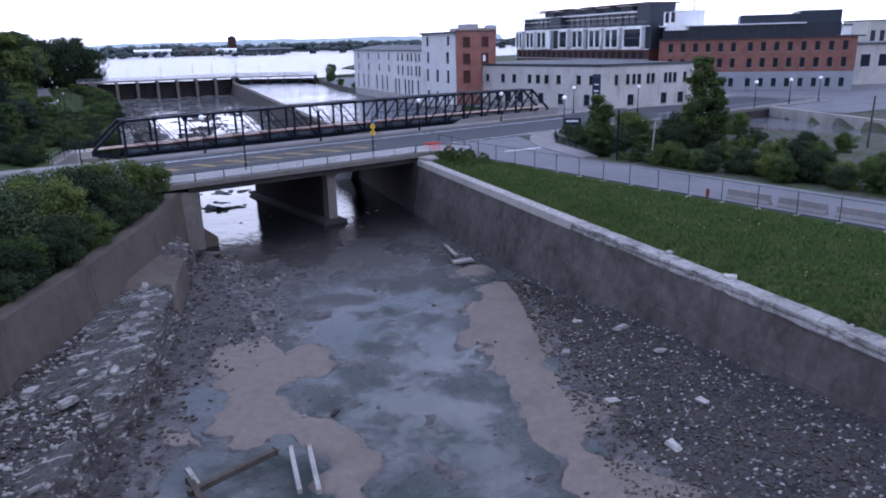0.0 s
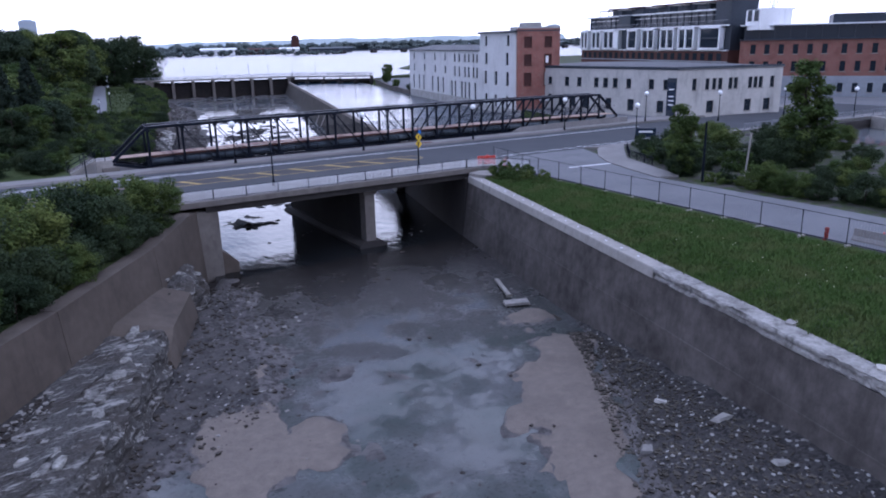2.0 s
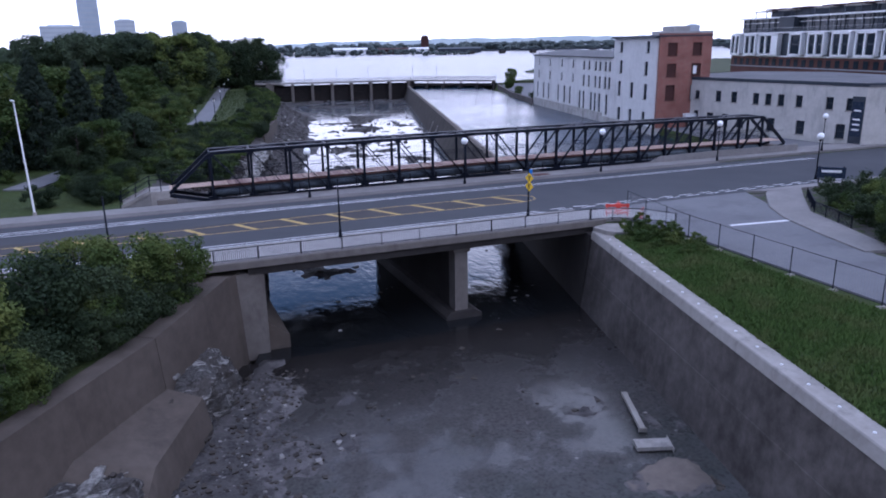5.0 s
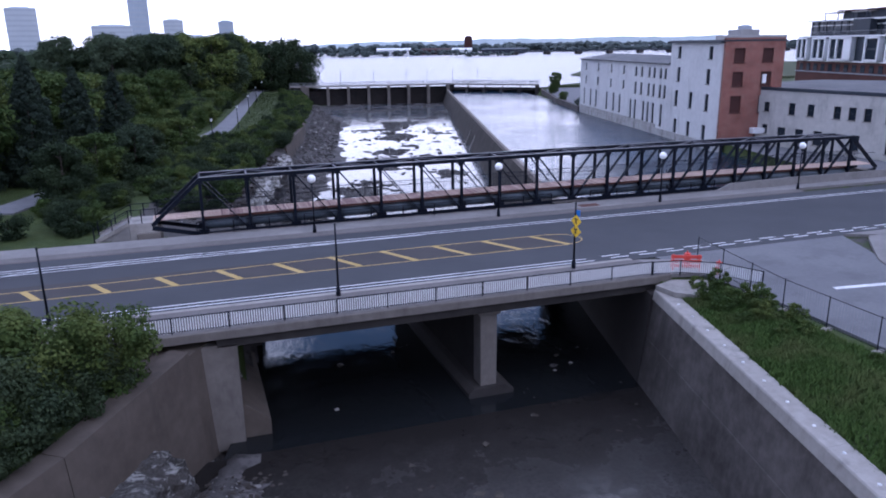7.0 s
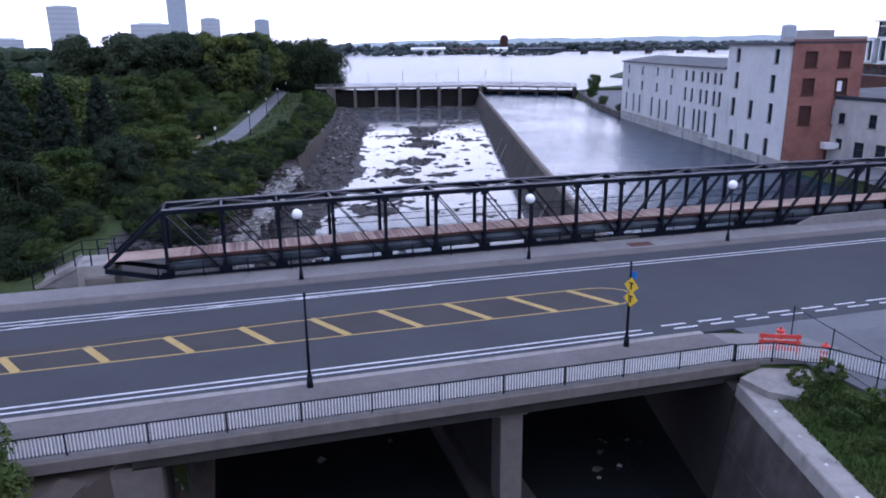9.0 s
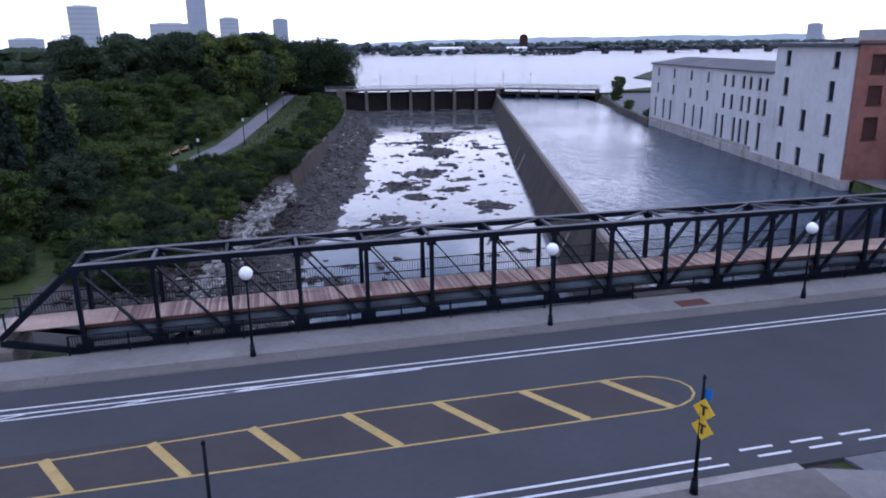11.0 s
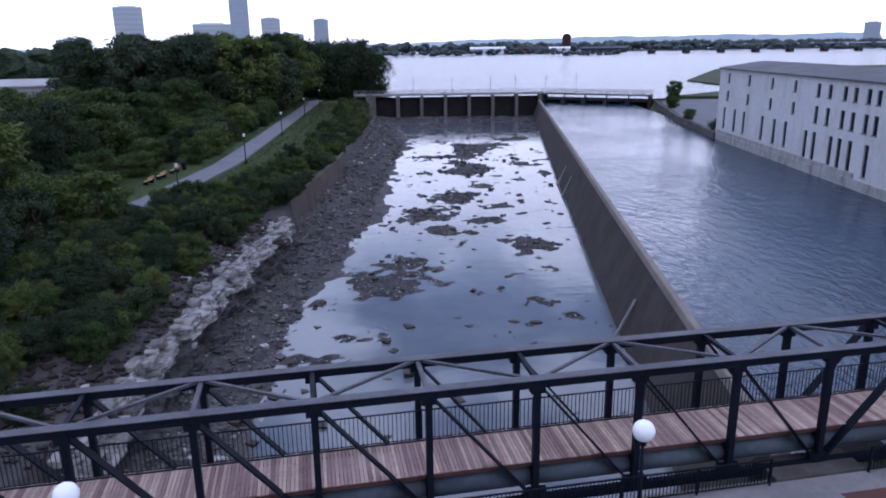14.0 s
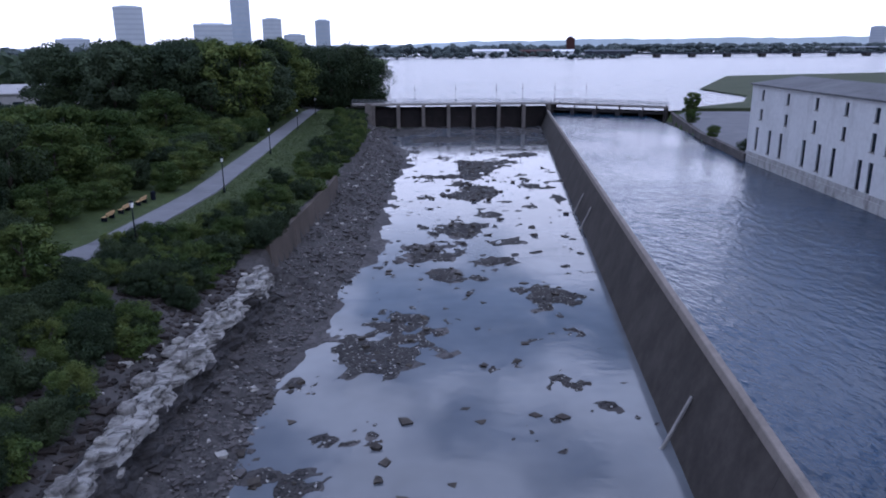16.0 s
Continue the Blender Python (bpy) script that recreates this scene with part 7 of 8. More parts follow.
def block_mesh(seed):
    """A rough quarried block with broken corners."""
    rs = random.Random(seed)
    base = [(-0.5, -0.4), (-0.1, -0.5), (0.5, -0.38), (0.52, 0.2), (0.3, 0.48), (-0.35, 0.5), (-0.55, 0.1)]
    low = [(x * rs.uniform(0.95, 1.2), y * rs.uniform(0.95, 1.2), -0.5) for x, y in base]
    mid = [(x * rs.uniform(0.9, 1.1), y * rs.uniform(0.9, 1.1), rs.uniform(0.15, 0.38)) for x, y in base]
    up = [(x * 0.82 + rs.uniform(-0.06, 0.06), y * 0.8 + rs.uniform(-0.06, 0.06), 0.42 + rs.uniform(-0.05, 0.08)) for x, y in base]
    return Build().strip([low[::-1], mid[::-1], up[::-1]]).mesh("limestone_block", LIMEBLOCK)


BLOCKS = [block_mesh(s) for s in range(9)]

rock_face("rock_ledge_north", "pale broken limestone ledge below the brown wall", [(17.2, 63.2), (18.2, 66.0), (19.4, 69.8)], [(-3.0, -4.7), (-1.8, -3.9), (-0.5, -3.95), (0.1, -4.5), (0.4, -5.6), (0.9, -7.6)], 1, rough=0.5, blocks=2.4, size=0.6)
rock_face("rock_ledge_middle", "low pale limestone ledge beside the mud", [(4.6, 37.6), (7.4, 40.3), (8.9, 43.1), (10.2, 46.8), (12.1, 51.0), (14.3, 57.0)], [(-6.4, -4.9), (-4.6, -4.5), (-2.8, -4.42), (-1.2, -4.36), (-0.3, -4.42), (0.1, -4.8), (0.35, -5.8), (0.8, -7.6)], 2, rough=0.42, blocks=1.6, size=0.62)
rock_face("rock_ledge_south", "stained limestone ledge among rubble", [(-6, 16), (-1.5, 26), (1.6, 32), (4.2, 37.2)], [(-3.6, -5.4), (-1.6, -4.95), (-0.2, -4.9), (0.2, -5.3), (0.5, -6.2), (0.9, -7.6)], 3, rough=0.45, blocks=1.6, size=0.6)
rock_face("rock_ledge_upper", "pale limestone crest along the river bank", [(25.0, 106), (26.4, 115), (27.2, 120), (28.6, 129), (30.6, 138.5), (33.0, 147.5), (34.4, 153.5)], [(-1.6, -3.1), (-0.9, -2.1), (0.0, -1.8), (0.4, -2.3), (0.6, -3.6), (0.9, -4.8), (1.5, -6.2), (2.0, -7.2)], 4, rough=0.8, blocks=1.5, size=0.8, skin=CREST, foot=SHADEROCK, foot_z=-3.2)

# ---- lamps and signs ----
def post_profile(b, h, r0=0.075, r1=0.05):
    b.tube((0, 0, 0), (0, 0, 0.55), 0.16, 12, 0.12).tube((0, 0, 0.55), (0, 0, 0.7), 0.12, 12, r0).tube((0, 0, 0.7), (0, 0, h), r0, 10, r1)
    return b


def globe_lamp(name, label, h, r):
    root = thing(name, label, "street lamp", group=name + "s")
    part("post", post_profile(Build(), h - r * 1.3), BLACKSTEEL, root, "black painted steel post", smooth=True)
    part("collar", Build().tube((0, 0, h - r * 1.45), (0, 0, h - r * 0.75), 0.09, 10, 0.15), BLACKSTEEL, root)
    part("globe", Build().ball((0, 0, h), r, 14, 9), GLOBEGLASS, root, "white glass globe", smooth=True)
    return root


lamp = globe_lamp("globe_lamp", "black street lamp with a white glass globe", 4.5, 0.35)
spots = [(29.8, 93.15), (46.3, 93.1), (63.2, 93.1), (80.0, 93.3), (80.3, 79.0), (106.5, 86.4), (97.5, 93.6), (121, 84.6), (127.5, 76.3), (137.5, 75.2), (147, 74.4)]
lamp.matrix_basis = pose(*spots[0], 0.15)
for x, y in spots[1:]:
    copy_thing(lamp, pose(x, y, 0.12))
pole = thing("bridge_lamp", "slim black lamp post on the bridge pavement", "street lamp", group="bridge lamps")
part("post", post_profile(Build(), 4.5), BLACKSTEEL, pole, smooth=True)
part("cap", Build().tube((0, 0, 4.5), (0, 0, 4.62), 0.08, 10, 0.03), BLACKSTEEL, pole)
pole.matrix_basis = pose(12.6, 77.2, 0.12)
for x in (28.85, 45.15, -4):
    copy_thing(pole, pose(x, 76.75, 0.13))
sign = thing("road_sign", "pair of yellow warning signs fixed to a lamp post", "road sign")
for k, z in enumerate((3.35, 2.65)):
    b = Build()
    b.add([(0.0, -0.012, z - 0.44), (0.44, -0.012, z), (0, -0.012, z + 0.44), (-0.44, -0.012, z), (0, 0.012, z - 0.44), (0.44, 0.012, z), (0, 0.012, z + 0.44), (-0.44, 0.012, z)],
          [(0, 1, 2, 3), (7, 6, 5, 4), (0, 4, 5, 1), (1, 5, 6, 2), (2, 6, 7, 3), (3, 7, 4, 0)])
    part("plate", b, YELLOW, sign, "yellow diamond plate")
for z in (3.35, 2.65):
    part("symbol", Build().box(-0.05, 0.05, -0.02, -0.013, z - 0.2, z + 0.12).box(-0.15, 0.15, -0.02, -0.013, z + 0.1, z + 0.18), DARKSASH, sign, "dark symbol on the plate")
sign.matrix_basis = pose(45.15, 76.62, 0.13, 0, 0, -70)
bs = tagged(part("route_sign", Build().box(-0.16, 0.16, -0.012, 0.012, -0.2, 0.2, 0.01), BLUE), "small blue sign on a lamp post", "road sign")
bs.matrix_basis = pose(45.3, 76.72, 4.0, 0, 0, -35)

tall = thing("tall_lamp_post", "tall pale steel lamp post behind the pavement", "street lamp")
part("post", Build().tube((0, 0, -0.2), (-0.15, 0, 10.2), 0.1, 10, 0.06), WHITEPANEL, tall)
part("base", Build().tube((0, 0, -0.1), (0, 0, 0.35), 0.2, 10, 0.16), COPING, tall)
part("head", Build().beam((-0.15, 0, 10.2), (-0.15, -0.9, 10.35), 0.22, 0.12), WHITEPANEL, tall)
tall.matrix_basis = pose(5.4, 96.8, 0.0)

# park lamps, benches and path
b = Build()
for (x0, y0), (x1, y1) in zip(PATH, PATH[1:]):
    d = Vector((x1 - x0, y1 - y0, 0)).normalized()
    nrm = Vector((d.y, -d.x, 0)) * 1.75
    z0, z1 = 0.03, 0.03
    b.add([(x0 - nrm.x, y0 - nrm.y, z0), (x0 + nrm.x, y0 + nrm.y, z0), (x1 + nrm.x, y1 + nrm.y, z1), (x1 - nrm.x, y1 - nrm.y, z1),
           (x0 - nrm.x, y0 - nrm.y, -0.4), (x0 + nrm.x, y0 + nrm.y, -0.4), (x1 + nrm.x, y1 + nrm.y, -0.4), (x1 - nrm.x, y1 - nrm.y, -0.4)],
          [(0, 1, 2, 3), (0, 4, 5, 1), (2, 6, 7, 3), (1, 5, 6, 2), (3, 7, 4, 0)])
tagged(part("park_path", b, PATHMAT), "grey asphalt path through the park", "path", kind="structure")
sheet("park_square", [(38, 306, 0.06), (60, 303, 0.06), (62, 318, 0.06), (36, 320, 0.06)], PAVING, "pale paved landing at the dam", "pavement")
pl = thing("park_lamp", "black park lamp with a pale lantern", "park lamp", group="park lamps")
part("post", post_profile(Build(), 3.9, 0.07, 0.055), BLACKSTEEL, pl, smooth=True)
part("lantern", Build().tube((0, 0, 3.9), (0, 0, 4.35), 0.12, 8, 0.2), GLOBEGLASS, pl, "pale glass lantern")
part("cap", Build().tube((0, 0, 4.35), (0, 0, 4.55), 0.24, 8, 0.04), BLACKSTEEL, pl)
lampspots = [(22.9, 154.6), (28.0, 180.4), (32.2, 215.0), (36.6, 251.5), (41, 285), (44.5, 310)]
pl.matrix_basis = pose(*lampspots[0], land_at(*lampspots[0]) + 0.0)
for x, y in lampspots[1:]:
    copy_thing(pl, pose(x, y, max(-0.3, land_at(x, y))))
bench = thing("park_bench", "tan slatted park bench beside the path", "bench", group="park benches")
for k in range(4):
    part("seat_slat", Build().box(-0.95, 0.95, -0.24 + k * 0.13, -0.14 + k * 0.13, 0.43, 0.47, 0.01), TANSLAT, bench)
for k in range(4):
    part("back_slat", Build().box(-0.95, 0.95, 0.30 + k * 0.02, 0.335 + k * 0.02, 0.52 + k * 0.11, 0.61 + k * 0.11, 0.01), TANSLAT, bench)
for x in (-0.8, 0.8):
    part("leg", Build().box(x - 0.03, x + 0.03, -0.26, 0.30, 0.0, 0.43).box(x - 0.03, x + 0.03, 0.30, 0.36, 0.0, 0.95), BLACKSTEEL, bench)
dirx, diry = 5.6, 24.0
ang = math.degrees(math.atan2(diry, dirx)) + 180
bspots = [(17.1, 168.2), (18.0, 171.6), (19.0, 175.6)]
bench.matrix_basis = pose(*bspots[0], land_at(*bspots[0]), 0, 0, ang)
for x, y in bspots[1:]:
    copy_thing(bench, pose(x, y, land_at(x, y), 0, 0, ang))
bin_ = tagged(part("litter_bin", Build().tube((0, 0, 0), (0, 0, 0.9), 0.28, 14, 0.3).tube((0, 0, 0.9), (0, 0, 1.05), 0.31, 14, 0.2), BLACKSTEEL), "black metal litter bin", "litter bin")
bin_.matrix_basis = pose(19.9, 178.2, land_at(19.9, 178.2))

# ---- fence, barriers and the bridge end ----
fence = thing("site_fence", "temporary wire fence on concrete feet", "fence")
fy = [75.4 - k * 3.2 for k in range(24)]
for k, y in enumerate(fy):
    x = 52.9 if y < 66 else 52.9 + (y - 66) * 0.14
    part("post", Build().tube((x, y, -0.1), (x, y, 1.85), 0.03, 8), BLACKSTEEL, fence)
    part("foot", Build().box(x - 0.36, x + 0.36, y - 0.12, y + 0.12, -0.16, 0.02, 0.03), COPING, fence, "white concrete foot")
    if k:
        xp, yp = (52.9 if fy[k - 1] < 66 else 52.9 + (fy[k - 1] - 66) * 0.14), fy[k - 1]
        b = Build()
        for z in (0.12, 1.78):
            part("rail", Build().beam((x, y, z), (xp, yp, z), 0.03, 0.03), BLACKSTEEL, fence)
        for i in range(1, 16):
            t = i / 16
            b.box(x + (xp - x) * t - 0.003, x + (xp - x) * t + 0.003, y + (yp - y) * t - 0.003, y + (yp - y) * t + 0.003, 0.12, 1.78)
        tagged(part("wire_mesh", b, GREYSTEEL, fence), kind="stuff")
barrier = thing("concrete_barrier", "grey concrete road barrier", "barrier", group="road barriers")
prof = [(-0.3, 0), (0.3, 0), (0.3, 0.08), (0.13, 0.33), (0.08, 0.8), (-0.08, 0.8), (-0.13, 0.33), (-0.3, 0.08)]
part("body", Build().strip([[(x, y, z) for x, z in prof] for y in (-1.9, 1.9)]), PAVING, barrier)
part("reflector", Build().box(-0.04, 0.04, -0.05, 0.05, 0.8, 0.88), ORANGE, barrier)
barrier.matrix_basis = pose(54.6, 32.4, -0.005)
for k in range(1, 6):
    copy_thing(barrier, pose(54.6 + 0.05 * k, 32.4 - k * 4.5, -0.005, 0, 0, 0.6 * k))
hyd = thing("fire_hydrant", "dark red fire hydrant beside the fence", "hydrant")
part("barrel", Build().tube((0, 0, 0), (0, 0, 0.75), 0.13, 12, 0.12).tube((0, 0, 0.0), (0, 0, 0.06), 0.2, 12), REDPAINT, hyd)
part("bonnet", Build().ball((0, 0, 0.76), 0.16, 12, 6, 0.8), REDPAINT, hyd)
part("nozzle", Build().tube((-0.24, 0, 0.52), (0.24, 0, 0.52), 0.06, 8), REDPAINT, hyd)
hyd.matrix_basis = pose(53.6, 35.6, -0.15)
drum = thing("traffic_drum", "orange traffic drum with white bands at the bridge end", "traffic drum", group="traffic drums")
part("body", Build().tube((0, 0, 0.06), (0, 0, 0.95), 0.27, 14, 0.2), ORANGE, drum)
part("base", Build().tube((0, 0, 0), (0, 0, 0.06), 0.36, 14), RUBBER, drum)
for z in (0.38, 0.68):
    part("band", Build().tube((0, 0, z), (0, 0, z + 0.13), 0.262 - 0.07 * (z - 0.06), 14), WHITELINE, drum)
part("handle", Build().tube((0, 0, 0.95), (0, 0, 1.12), 0.04, 8), ORANGE, drum)
drum.matrix_basis = pose(52.6, 74.4, 0.12)
copy_thing(drum, pose(53.8, 72.6, -0.14))
fenceo = thing("barricade", "orange plastic barricade leaning on the railing", "barricade")
for z in (0.3, 0.62, 0.94):
    part("board", Build().box(-1.0, 1.0, -0.03, 0.03, z - 0.11, z + 0.11, 0.01), ORANGE, fenceo)
for x in (-0.85, 0.85):
    part("leg", Build().box(x - 0.04, x + 0.04, -0.05, 0.05, 0, 1.1), ORANGE, fenceo)
fenceo.matrix_basis = pose(52.0, 73.7, 0.12, 0, 0, -24)
for name, lab, x, y, h, r, m, tilt in (("utility_pole", "black leaning utility pole", 63.9, 54.4, 5.6, 0.12, BLACKSTEEL, 0), ("timber_pole", "pale leaning timber pole", 66.4, 51.6, 4.6, 0.1, COPING, 5), ("utility_pole", "dark timber pole beside the basin", 92, 40, 6.0, 0.13, BARK, 2), ("utility_pole", "dark pole among the bushes", 71.5, 22.5, 5, 0.1, BARK, 0)):
    o = thing(name, lab, "pole")
    part("shaft", Build().tube((0, 0, -0.3), (0, 0, h), r, 10, r * 0.75), m, o)
    part("cap", Build().tube((0, 0, h), (0, 0, h + 0.08), r * 0.9, 10, r * 0.3), m, o)
    o.matrix_basis = pose(x, y, -0.1, 0, tilt, 0)
o = thing("notice_board", "dark blue notice board on two posts", "sign")
part("board", Build().box(-1.3, 1.3, -0.05, 0.05, 0.6, 1.7, 0.02), DARKCAR, o)
for x in (-1.1, 1.1):
    part("post", Build().box(x - 0.05, x + 0.05, 0.05, 0.15, 0, 1.8), BLACKSTEEL, o)
part("lettering_bar", Build().box(-0.9, 0.9, -0.06, -0.05, 1.15, 1.4), WHITEPANEL, o, "pale bar of unreadable lettering")
o.matrix_basis = pose(79.6, 76.6, 0.1, 0, 0, -40)
# bridge rail and wall at the side basin
railing("basin_railing", [(98, 75.2), (125, 75.0), (146, 73.6)], 0.1, "pale steel railing on the basin bridge", mat=GREYSTEEL, posts=2.5, gap=0.25)
slab("wall_basin_north", 96, 150, 73.6, 74.6, -3.6, -0.15, DARKCON, "dark concrete wall under the basin bridge", "wall")
b = Build().strip([[(x, y, -3.5), (x + 1.2, y, -3.5), (x + 1.2, y, 0.3), (x, y, 0.3)] for x, y in ((112.0, 36), (124.4, 65), (128, 73.6))])
tagged(part("wall_basin_east", b, COPING), "pale concrete wall of the side basin", "wall", kind="structure")
b = Build().strip([[(x, y, -3.5), (x + 1.2, y, -3.5), (x + 1.2, y, -0.2), (x, y, -0.2)] for x, y in ((104, 20), (100.8, 44), (97.5, 62), (95.5, 73.6))])
tagged(part("wall_basin_west", b, CONCRETE), "concrete wall of the side basin", "wall", kind="structure")

sheet("yard_office", [(128, 60, -0.07), (270, 40, -0.07), (300, 150, -0.07), (150, 118, -0.07), (138, 128, -0.07)], ASPHALT2, "grey paved yard round the office", "pavement")
sheet("yard_mill", [(90.8, 97.6, -0.06), (105.4, 97.6, -0.06), (100.4, 134, -0.06), (97.2, 126, -0.06)], ASPHALT2, "grey yard below the brick end wall", "pavement")
sheet("yard_quay", [(111.2, 197, -0.05), (126, 194, -0.05), (178, 215, -0.05), (182, 261, -0.05), (140, 270, -0.05), (133, 262, -0.05), (119.2, 225, -0.05)], ASPHALT2, "grey paved yard behind the quay wall", "pavement")

# ---- debris on the river bed ----
def bar_thing(name, label, p, q, w, h, mat, cat="debris"):
    o = thing(name, label, cat)
    p, q = Vector(p), Vector(q)
    part("beam", Build().beam(p - p, q - p, w, h), mat, o)
    part("end_plate", Build().beam((q - p) * 0.985, (q - p), w * 1.5, h * 1.3), mat, o)
    o.matrix_basis = Matrix.Translation(p)
    return o


bar_thing("timber_plank", "pale timber plank on the mud", (41.9, 57.7, -6.8), (40.15, 53.4, -6.72), 0.32, 0.2, TIMBER)
bar_thing("concrete_slab", "broken pale concrete slab on the mud", (38.9, 52.4, -6.82), (40.7, 51.7, -6.78), 0.9, 0.22, COPING)
bar_thing("steel_beam", "pale rusty steel beam standing in the mud", (11.4, 27.6, -6.6), (12.6, 31.2, -6.5), 0.22, 0.26, COPING)
bar_thing("steel_beam", "pale rusty steel beam lying in the mud", (12.1, 27.0, -6.6), (13.4, 30.7, -6.5), 0.24, 0.26, COPING)
bar_thing("timber_beam", "dark timber beam of a sunken crib", (7.2, 30.6, -6.55), (11.9, 31.4, -6.5), 0.3, 0.3, BARK)
bar_thing("timber_beam", "dark timber sill of a sunken crib", (7.4, 27.4, -6.55), (7.6, 31.6, -6.5), 0.3, 0.3, BARK)
bar_thing("timber_post", "pale timber post in the mud", (7.8, 30.6, -6.6), (7.7, 32.2, -6.3), 0.24, 0.22, TIMBER)
bar_thing("timber_plank", "thin plank on rubble", (8.2, 44.6, -6.4), (8.9, 47.4, -6.35), 0.2, 0.1, TIMBER)
for i, (x, y, s, lab) in enumerate(((36.0, 29.6, 0.55, "flat pale boulder"), (32.2, 31.0, 0.45, "flat pale boulder"), (27.5, 19.0, 0.5, "pale boulder"), (37.5, 23.0, 0.5, "flat pale boulder"), (34.6, 25.3, 0.4, "flat pale boulder"), (39.0, 28.4, 0.4, "flat pale boulder"),
                                    (16.4, 33.8, 0.4, "dark round boulder"), (31.2, 20.0, 0.45, "pale boulder"), (35.8, 33.4, 0.4, "flat pale boulder"), (29.0, 24.2, 0.5, "flat pale boulder"), (5.2, 43.2, 0.5, "pale boulder"), (2.6, 42.4, 0.55, "flat pale boulder"))):
    o = new("boulder", STONES[3 + i % 2] if "pale" in lab else STONES[0])
    o.matrix_basis = pose(x, y, land_at(x, y) + 0.1, 0, 0, 37 * i) @ Matrix.Diagonal((s, s * 0.7, s * 0.7, 1))
    tagged(o, lab + " resting on the river bed", "boulder", group="boulders")
# pipes on the dividing wall
for (xa, ya, za, xb, yb, zb) in ((59.35, 124.2, -6.7, 61.35, 124.6, -3.4), (73.85, 176.2, -6.2, 75.45, 176.6, -3.3), (76.2, 185.0, -6.1, 77.7, 185.2, -3.2)):
    o = thing("drain_pipe", "pale diagonal pipe on the dividing wall", "pipe")
    part("pipe", Build().tube((0, 0, 0), (xb - xa, yb - ya, zb - za), 0.12, 10), COPING, o)
    part("flange", Build().tube((0, 0, 0), ((xb - xa) * 0.02, (yb - ya) * 0.02, (zb - za) * 0.02), 0.2, 10), COPING, o)
    o.matrix_basis = pose(xa, ya, za)
# marker poles on the dam
for k, (s, d) in enumerate(((12, -6), (24, -6), (36, -6), (44, -8), (54, -10), (64, -12))):
    p = df.at(s, d, 0.2)
    o = thing("marker_pole", "thin dark marker pole behind the dam", "pole", group="marker poles")
    part("shaft", Build().tube((0, 0, -1), (0, 0, 6.5), 0.07, 8, 0.04), DARKSASH, o)
    part("marker", Build().tube((0, 0, 4.6), (0, 0, 5.6), 0.16, 8, 0.05), DARKSASH, o)
    o.matrix_basis = pose(p[0], p[1], 0.3)

# ---- the far shore ----
def far_woods(name, label, line, high, seed, per=70, deep=30, z0=0.3, mat=FARWOODMAT, leaf=0.07):
    """Distant woods: solid uneven crowns under a skin of leaves."""
    rs = np.random.RandomState(seed)
    cl, core = [], Build()
    for (x0, y0), (x1, y1) in zip(line, line[1:]):
        L = math.hypot(x1 - x0, y1 - y0)
        for k in range(int(L / 3.0)):
            t = rs.rand()
            r = high * rs.uniform(0.28, 0.5)
            c = (x0 + (x1 - x0) * t + rs.normal() * 4, y0 + (y1 - y0) * t + rs.rand() * deep, z0 + high * rs.uniform(0.18, 0.62))
            cl.append((*c, r, 0.6))
            k0 = len(core.v)
            core.ball(c, r * 0.9, 8, 5, 0.62)
            core.v[k0:] = [(x + rs.normal() * r * 0.12, y + rs.normal() * r * 0.12, z + rs.normal() * r * 0.12) for x, y, z in core.v[k0:]]
    root = thing(name, label, "woods")
    tagged(root, kind="stuff")
    tagged(part("crown_mass", core, mat, root), kind="stuff")
    o = new("leaves", leaf_mesh("leaves", mat, cl, per, high * leaf, seed))
    o.parent = root
    tagged(o, kind="stuff")
    return root


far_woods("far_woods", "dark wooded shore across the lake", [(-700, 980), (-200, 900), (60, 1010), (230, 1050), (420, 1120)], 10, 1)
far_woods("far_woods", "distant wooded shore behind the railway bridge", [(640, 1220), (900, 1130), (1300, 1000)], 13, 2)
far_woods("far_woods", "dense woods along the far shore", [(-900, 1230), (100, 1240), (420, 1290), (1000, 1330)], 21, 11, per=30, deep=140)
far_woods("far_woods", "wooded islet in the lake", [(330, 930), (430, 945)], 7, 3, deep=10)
far_woods("far_woods", "woods behind the park", [(-260, 360), (-80, 365), (22, 344)], 19, 4, per=240, deep=40, mat=LEAF_DARK, leaf=0.024)
far_woods("far_woods", "woods behind the park", [(-330, 520), (-60, 480), (8, 400)], 20, 5, per=200, deep=60, mat=LEAF_BLUE, leaf=0.026)
far_woods("far_woods", "street trees behind the brick office", [(200, 160), (330, 170), (420, 60)], 8, 6, deep=30)
far_woods("far_woods", "tree line south of the park", [(-330, 60), (-180, 130), (-105, 180)], 11, 7, deep=50)
far_woods("far_woods", "wooded hillside behind the far shore", [(500, 1500), (1500, 1400)], 20, 8, per=30, deep=120)
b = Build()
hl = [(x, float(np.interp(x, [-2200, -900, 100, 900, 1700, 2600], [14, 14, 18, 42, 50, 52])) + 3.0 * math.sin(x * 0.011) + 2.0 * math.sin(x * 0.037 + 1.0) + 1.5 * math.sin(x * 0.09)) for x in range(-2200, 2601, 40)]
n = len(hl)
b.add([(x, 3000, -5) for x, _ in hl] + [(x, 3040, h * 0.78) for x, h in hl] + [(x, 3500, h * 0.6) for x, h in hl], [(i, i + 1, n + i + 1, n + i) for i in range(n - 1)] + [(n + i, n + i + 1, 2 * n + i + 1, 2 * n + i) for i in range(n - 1)])
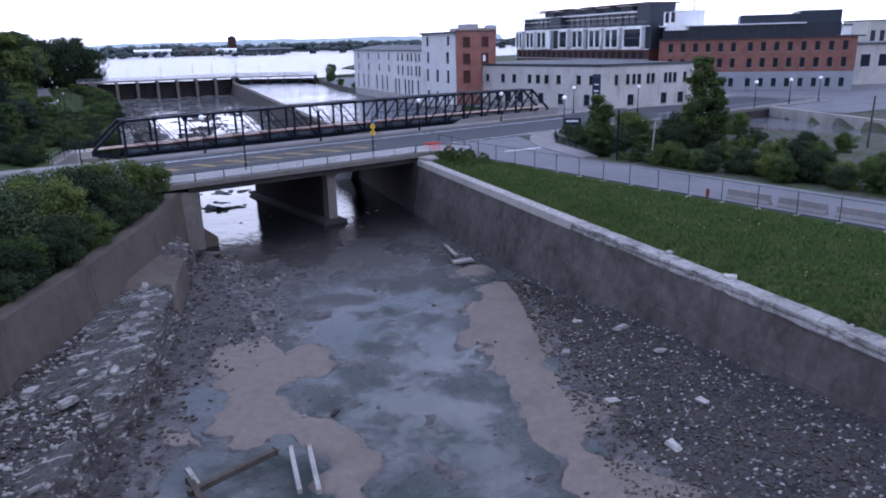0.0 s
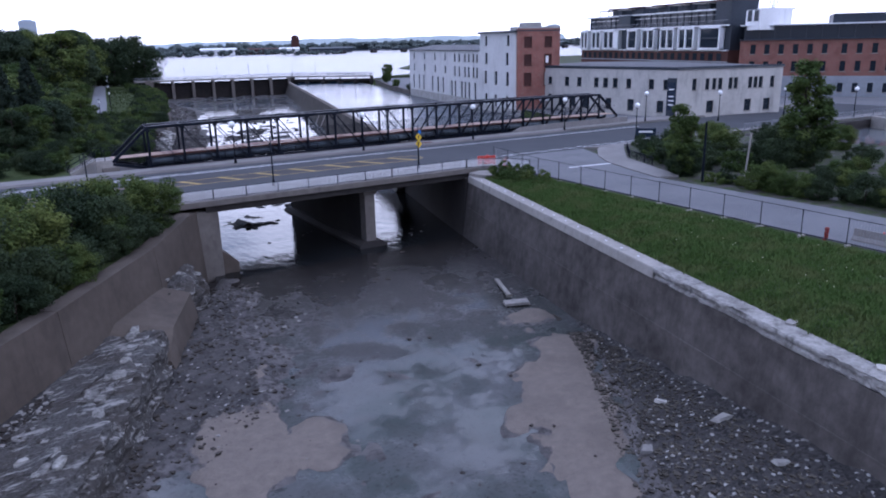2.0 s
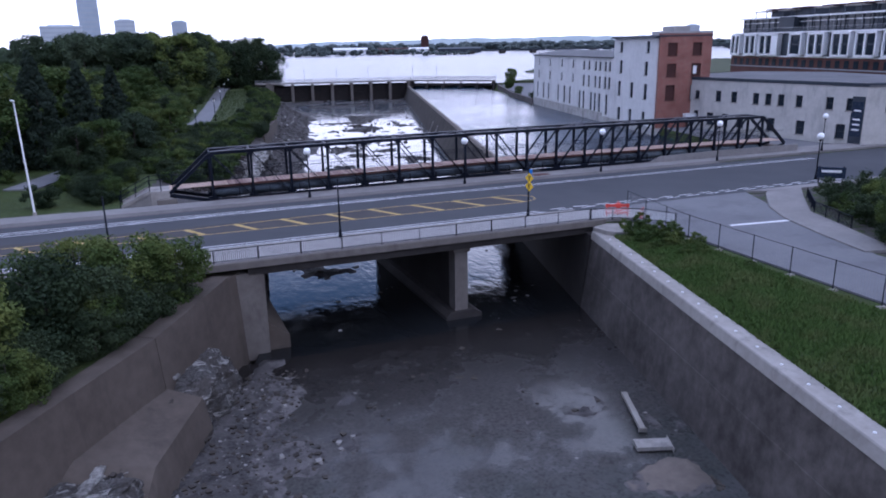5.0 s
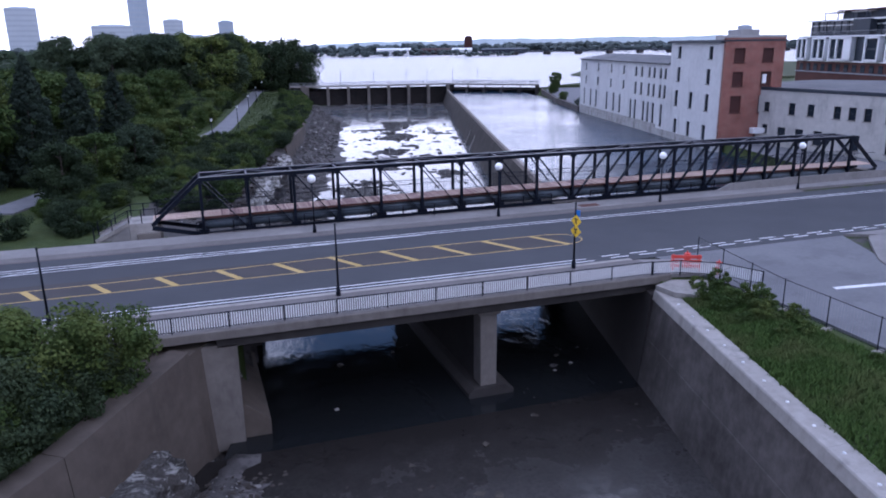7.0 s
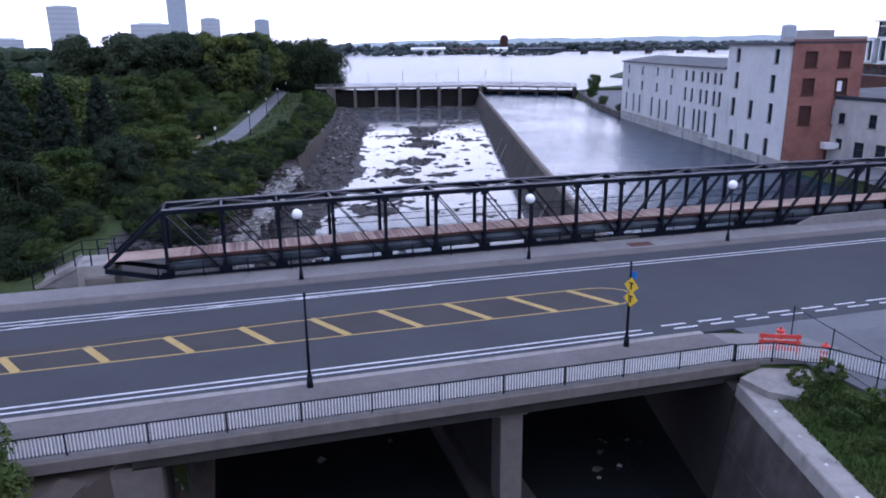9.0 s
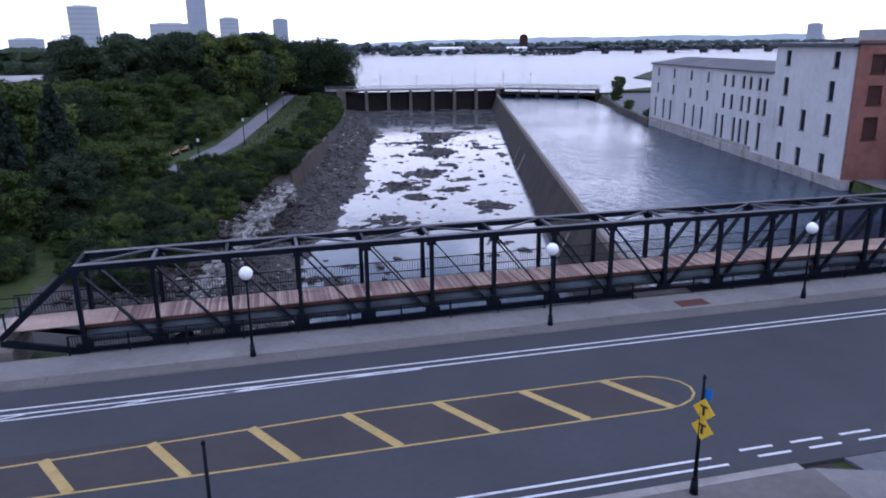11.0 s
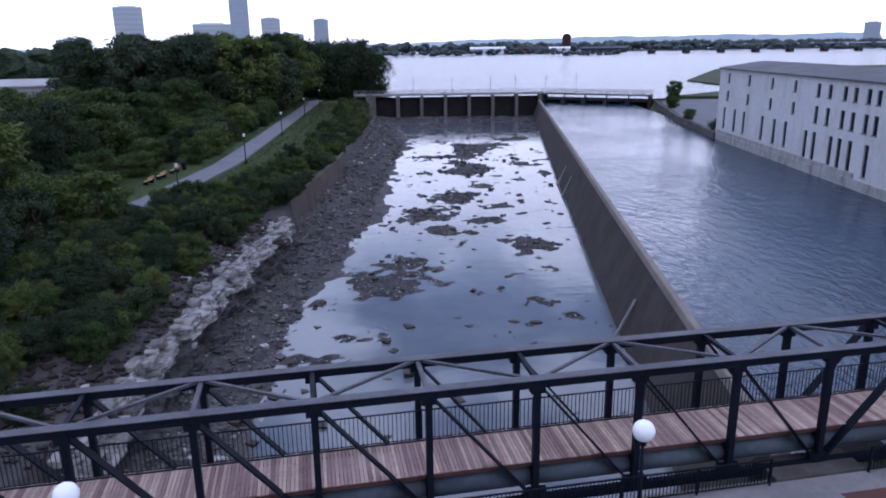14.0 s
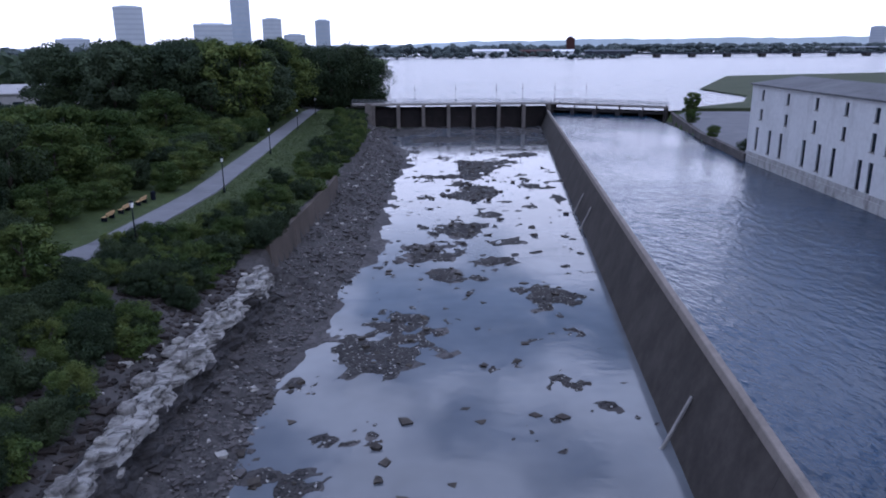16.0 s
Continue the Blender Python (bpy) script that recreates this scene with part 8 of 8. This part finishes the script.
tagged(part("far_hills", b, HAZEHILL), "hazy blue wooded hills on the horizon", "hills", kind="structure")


def tower(name, label, x, y, w, d, h, mat, rows=8, turn=0.0, cap=0.0):
    o = thing(name, label, "tower block")
    part("shaft", Build().box(-w / 2, w / 2, -d / 2, d / 2, 0, h, min(w, d) * 0.03), mat, o)
    for k in range(rows):
        z = h * (k + 0.5) / rows
        part("window_band", Build().box(-w / 2 - 0.15, w / 2 + 0.15, -d / 2 - 0.15, d / 2 + 0.15, z - h / rows * 0.18, z + h / rows * 0.18), HAZEBAND, o)
    part("roof_plant", Build().box(-w * 0.3, w * 0.3, -d * 0.3, d * 0.3, h, h + max(2.0, cap)), mat, o)
    o.matrix_basis = pose(x, y, 0, 0, 0, turn)
    return o


def on_sky(t_x, dist, at=None):
    """A plan point in the direction of a bearing, in degrees from +y towards +x, from the end of the flight."""
    return 38.8 + dist * math.sin(radians(t_x)), 87.4 + dist * math.cos(radians(t_x))


for lab, bearing, dist, w, h, rows, mat in (("hazy blue-grey tower block", -12.0, 1500, 50, 88, 10, HAZEGREY), ("tall slender tower, blue with haze", -4.4, 1700, 40, 132, 14, HAZEBLUE), ("broad pale office block on the skyline", -6.4, 1500, 70, 58, 7, HAZEGREY), ("pale tower block on the skyline", -2.2, 1500, 36, 68, 9, HAZEGREY),
                                            ("low distant office block", -0.6, 1600, 44, 40, 6, HAZEGREY), ("narrow tower block, blue with haze", 1.5, 1400, 27, 62, 8, HAZEBLUE), ("low pale distant block", -15.7, 1500, 56, 32, 5, HAZEGREY), ("hazy tower at the skyline edge", -23.2, 1400, 60, 56, 8, HAZEGREY),
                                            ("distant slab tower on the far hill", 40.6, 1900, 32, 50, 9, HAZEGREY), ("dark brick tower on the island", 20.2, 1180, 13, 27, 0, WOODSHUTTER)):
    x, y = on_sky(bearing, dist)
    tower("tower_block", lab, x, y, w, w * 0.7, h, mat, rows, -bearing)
for bearing, dist, w, h, lab, mat in ((14.2, 1120, 52, 11, "long white industrial shed on the far shore", WHITEPANEL), (17.6, 1150, 48, 10, "brick works on the far shore", WOODSHUTTER), (19.7, 1130, 30, 10, "white shed beside the island tower", WHITEPANEL), (23.0, 1180, 70, 9, "low dark buildings on the island", DARKPANEL)):
    x, y = on_sky(bearing, dist)
    o = thing("shore_building", lab, "building")
    part("wall", Build().box(-w / 2, w / 2, -9, 9, 0, h * 0.75, 0.4), mat, o)
    part("roof", Build().add([(-w / 2 - 1, -10, h * 0.75), (w / 2 + 1, -10, h * 0.75), (w / 2 + 1, 10, h * 0.75), (-w / 2 - 1, 10, h * 0.75), (-w / 2 - 1, 0, h), (w / 2 + 1, 0, h)], [(0, 1, 5, 4), (2, 3, 4, 5), (0, 4, 3), (1, 2, 5)]), mat, o)
    o.matrix_basis = pose(x, y, 0, 0, 0, -bearing)
# railway bridge over the lake
rb = thing("rail_bridge", "long low rail bridge on stone piers across the lake", "bridge")
pa, pb = Vector((400, 1010, 0)), Vector((860, 940, 0))
part("deck", Build().beam(pa + Vector((0, 0, 5.0)), pb + Vector((0, 0, 5.0)), 5, 2.0), DARKPANEL, rb)
for k in range(11):
    p = pa.lerp(pb, k / 10)
    part("pier", Build().box(p.x - 4, p.x + 4, p.y - 4, p.y + 4, -1, 4.4, 0.6), DARKCON, rb)
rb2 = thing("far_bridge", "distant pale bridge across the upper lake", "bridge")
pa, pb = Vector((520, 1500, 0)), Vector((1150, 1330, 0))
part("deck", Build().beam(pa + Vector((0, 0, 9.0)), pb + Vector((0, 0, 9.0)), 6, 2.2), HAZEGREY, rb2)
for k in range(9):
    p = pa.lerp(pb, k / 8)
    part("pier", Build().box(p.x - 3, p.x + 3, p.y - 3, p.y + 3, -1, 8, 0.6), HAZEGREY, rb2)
# buildings behind the park and beyond the office
for lab, x, y, w, d, h, mat, turn in (("grey flat-roofed pavilion behind the park trees", -58, 306, 78, 50, 6.5, ROOFPALE, 8), ("low grey building behind the park", -130, 330, 60, 40, 6, ROOFGREY, 4), ("pale concrete works beyond the office", 222, 92, 40, 22, 10, CREAM, -30), ("low brick workshop beyond the office", 250, 118, 60, 26, 9, DARKBRICK, -25), ("distant pale apartment slabs", 330, 190, 60, 20, 16, WHITEPANEL, -30), ("pale distant blocks of flats", 420, 170, 60, 20, 18, CREAM, -30)):
    o = thing("block_building", lab, "building")
    part("wall", Build().box(-w / 2, w / 2, -d / 2, d / 2, -0.3, h, 0.1), mat, o)
    part("roof", Build().box(-w / 2 - 0.4, w / 2 + 0.4, -d / 2 - 0.4, d / 2 + 0.4, h, h + 0.5, 0.1), ROOFPALE if w > 70 else ROOFGREY, o)
    for k in range(int(w / 5)):
        part("window", Build().box(-w / 2 + 1.5 + k * 5, -w / 2 + 4 + k * 5, -d / 2 - 0.05, -d / 2 + 0.1, h * 0.45, h * 0.75), GLASS, o)
    o.matrix_basis = pose(x, y, 0, 0, 0, turn)
mast = thing("lattice_mast", "thin lattice radio mast on the skyline", "mast")
for dx, dy in ((-1, -1), (1, -1), (1, 1), (-1, 1)):
    part("leg", Build().beam((dx * 1.6, dy * 1.6, 0), (dx * 0.6, dy * 0.6, 60), 0.3, 0.3), HAZEGREY, mast)
for k in range(12):
    z = k * 5.0
    w = 1.6 - z / 60
    part("brace", Build().beam((-w, -w, z), (w, -w, z + 5), 0.18, 0.18), HAZEGREY, mast)
    part("brace", Build().beam((w, w, z), (-w, w, z + 5), 0.18, 0.18), HAZEGREY, mast)
mast.matrix_basis = pose(330, 235, 0)
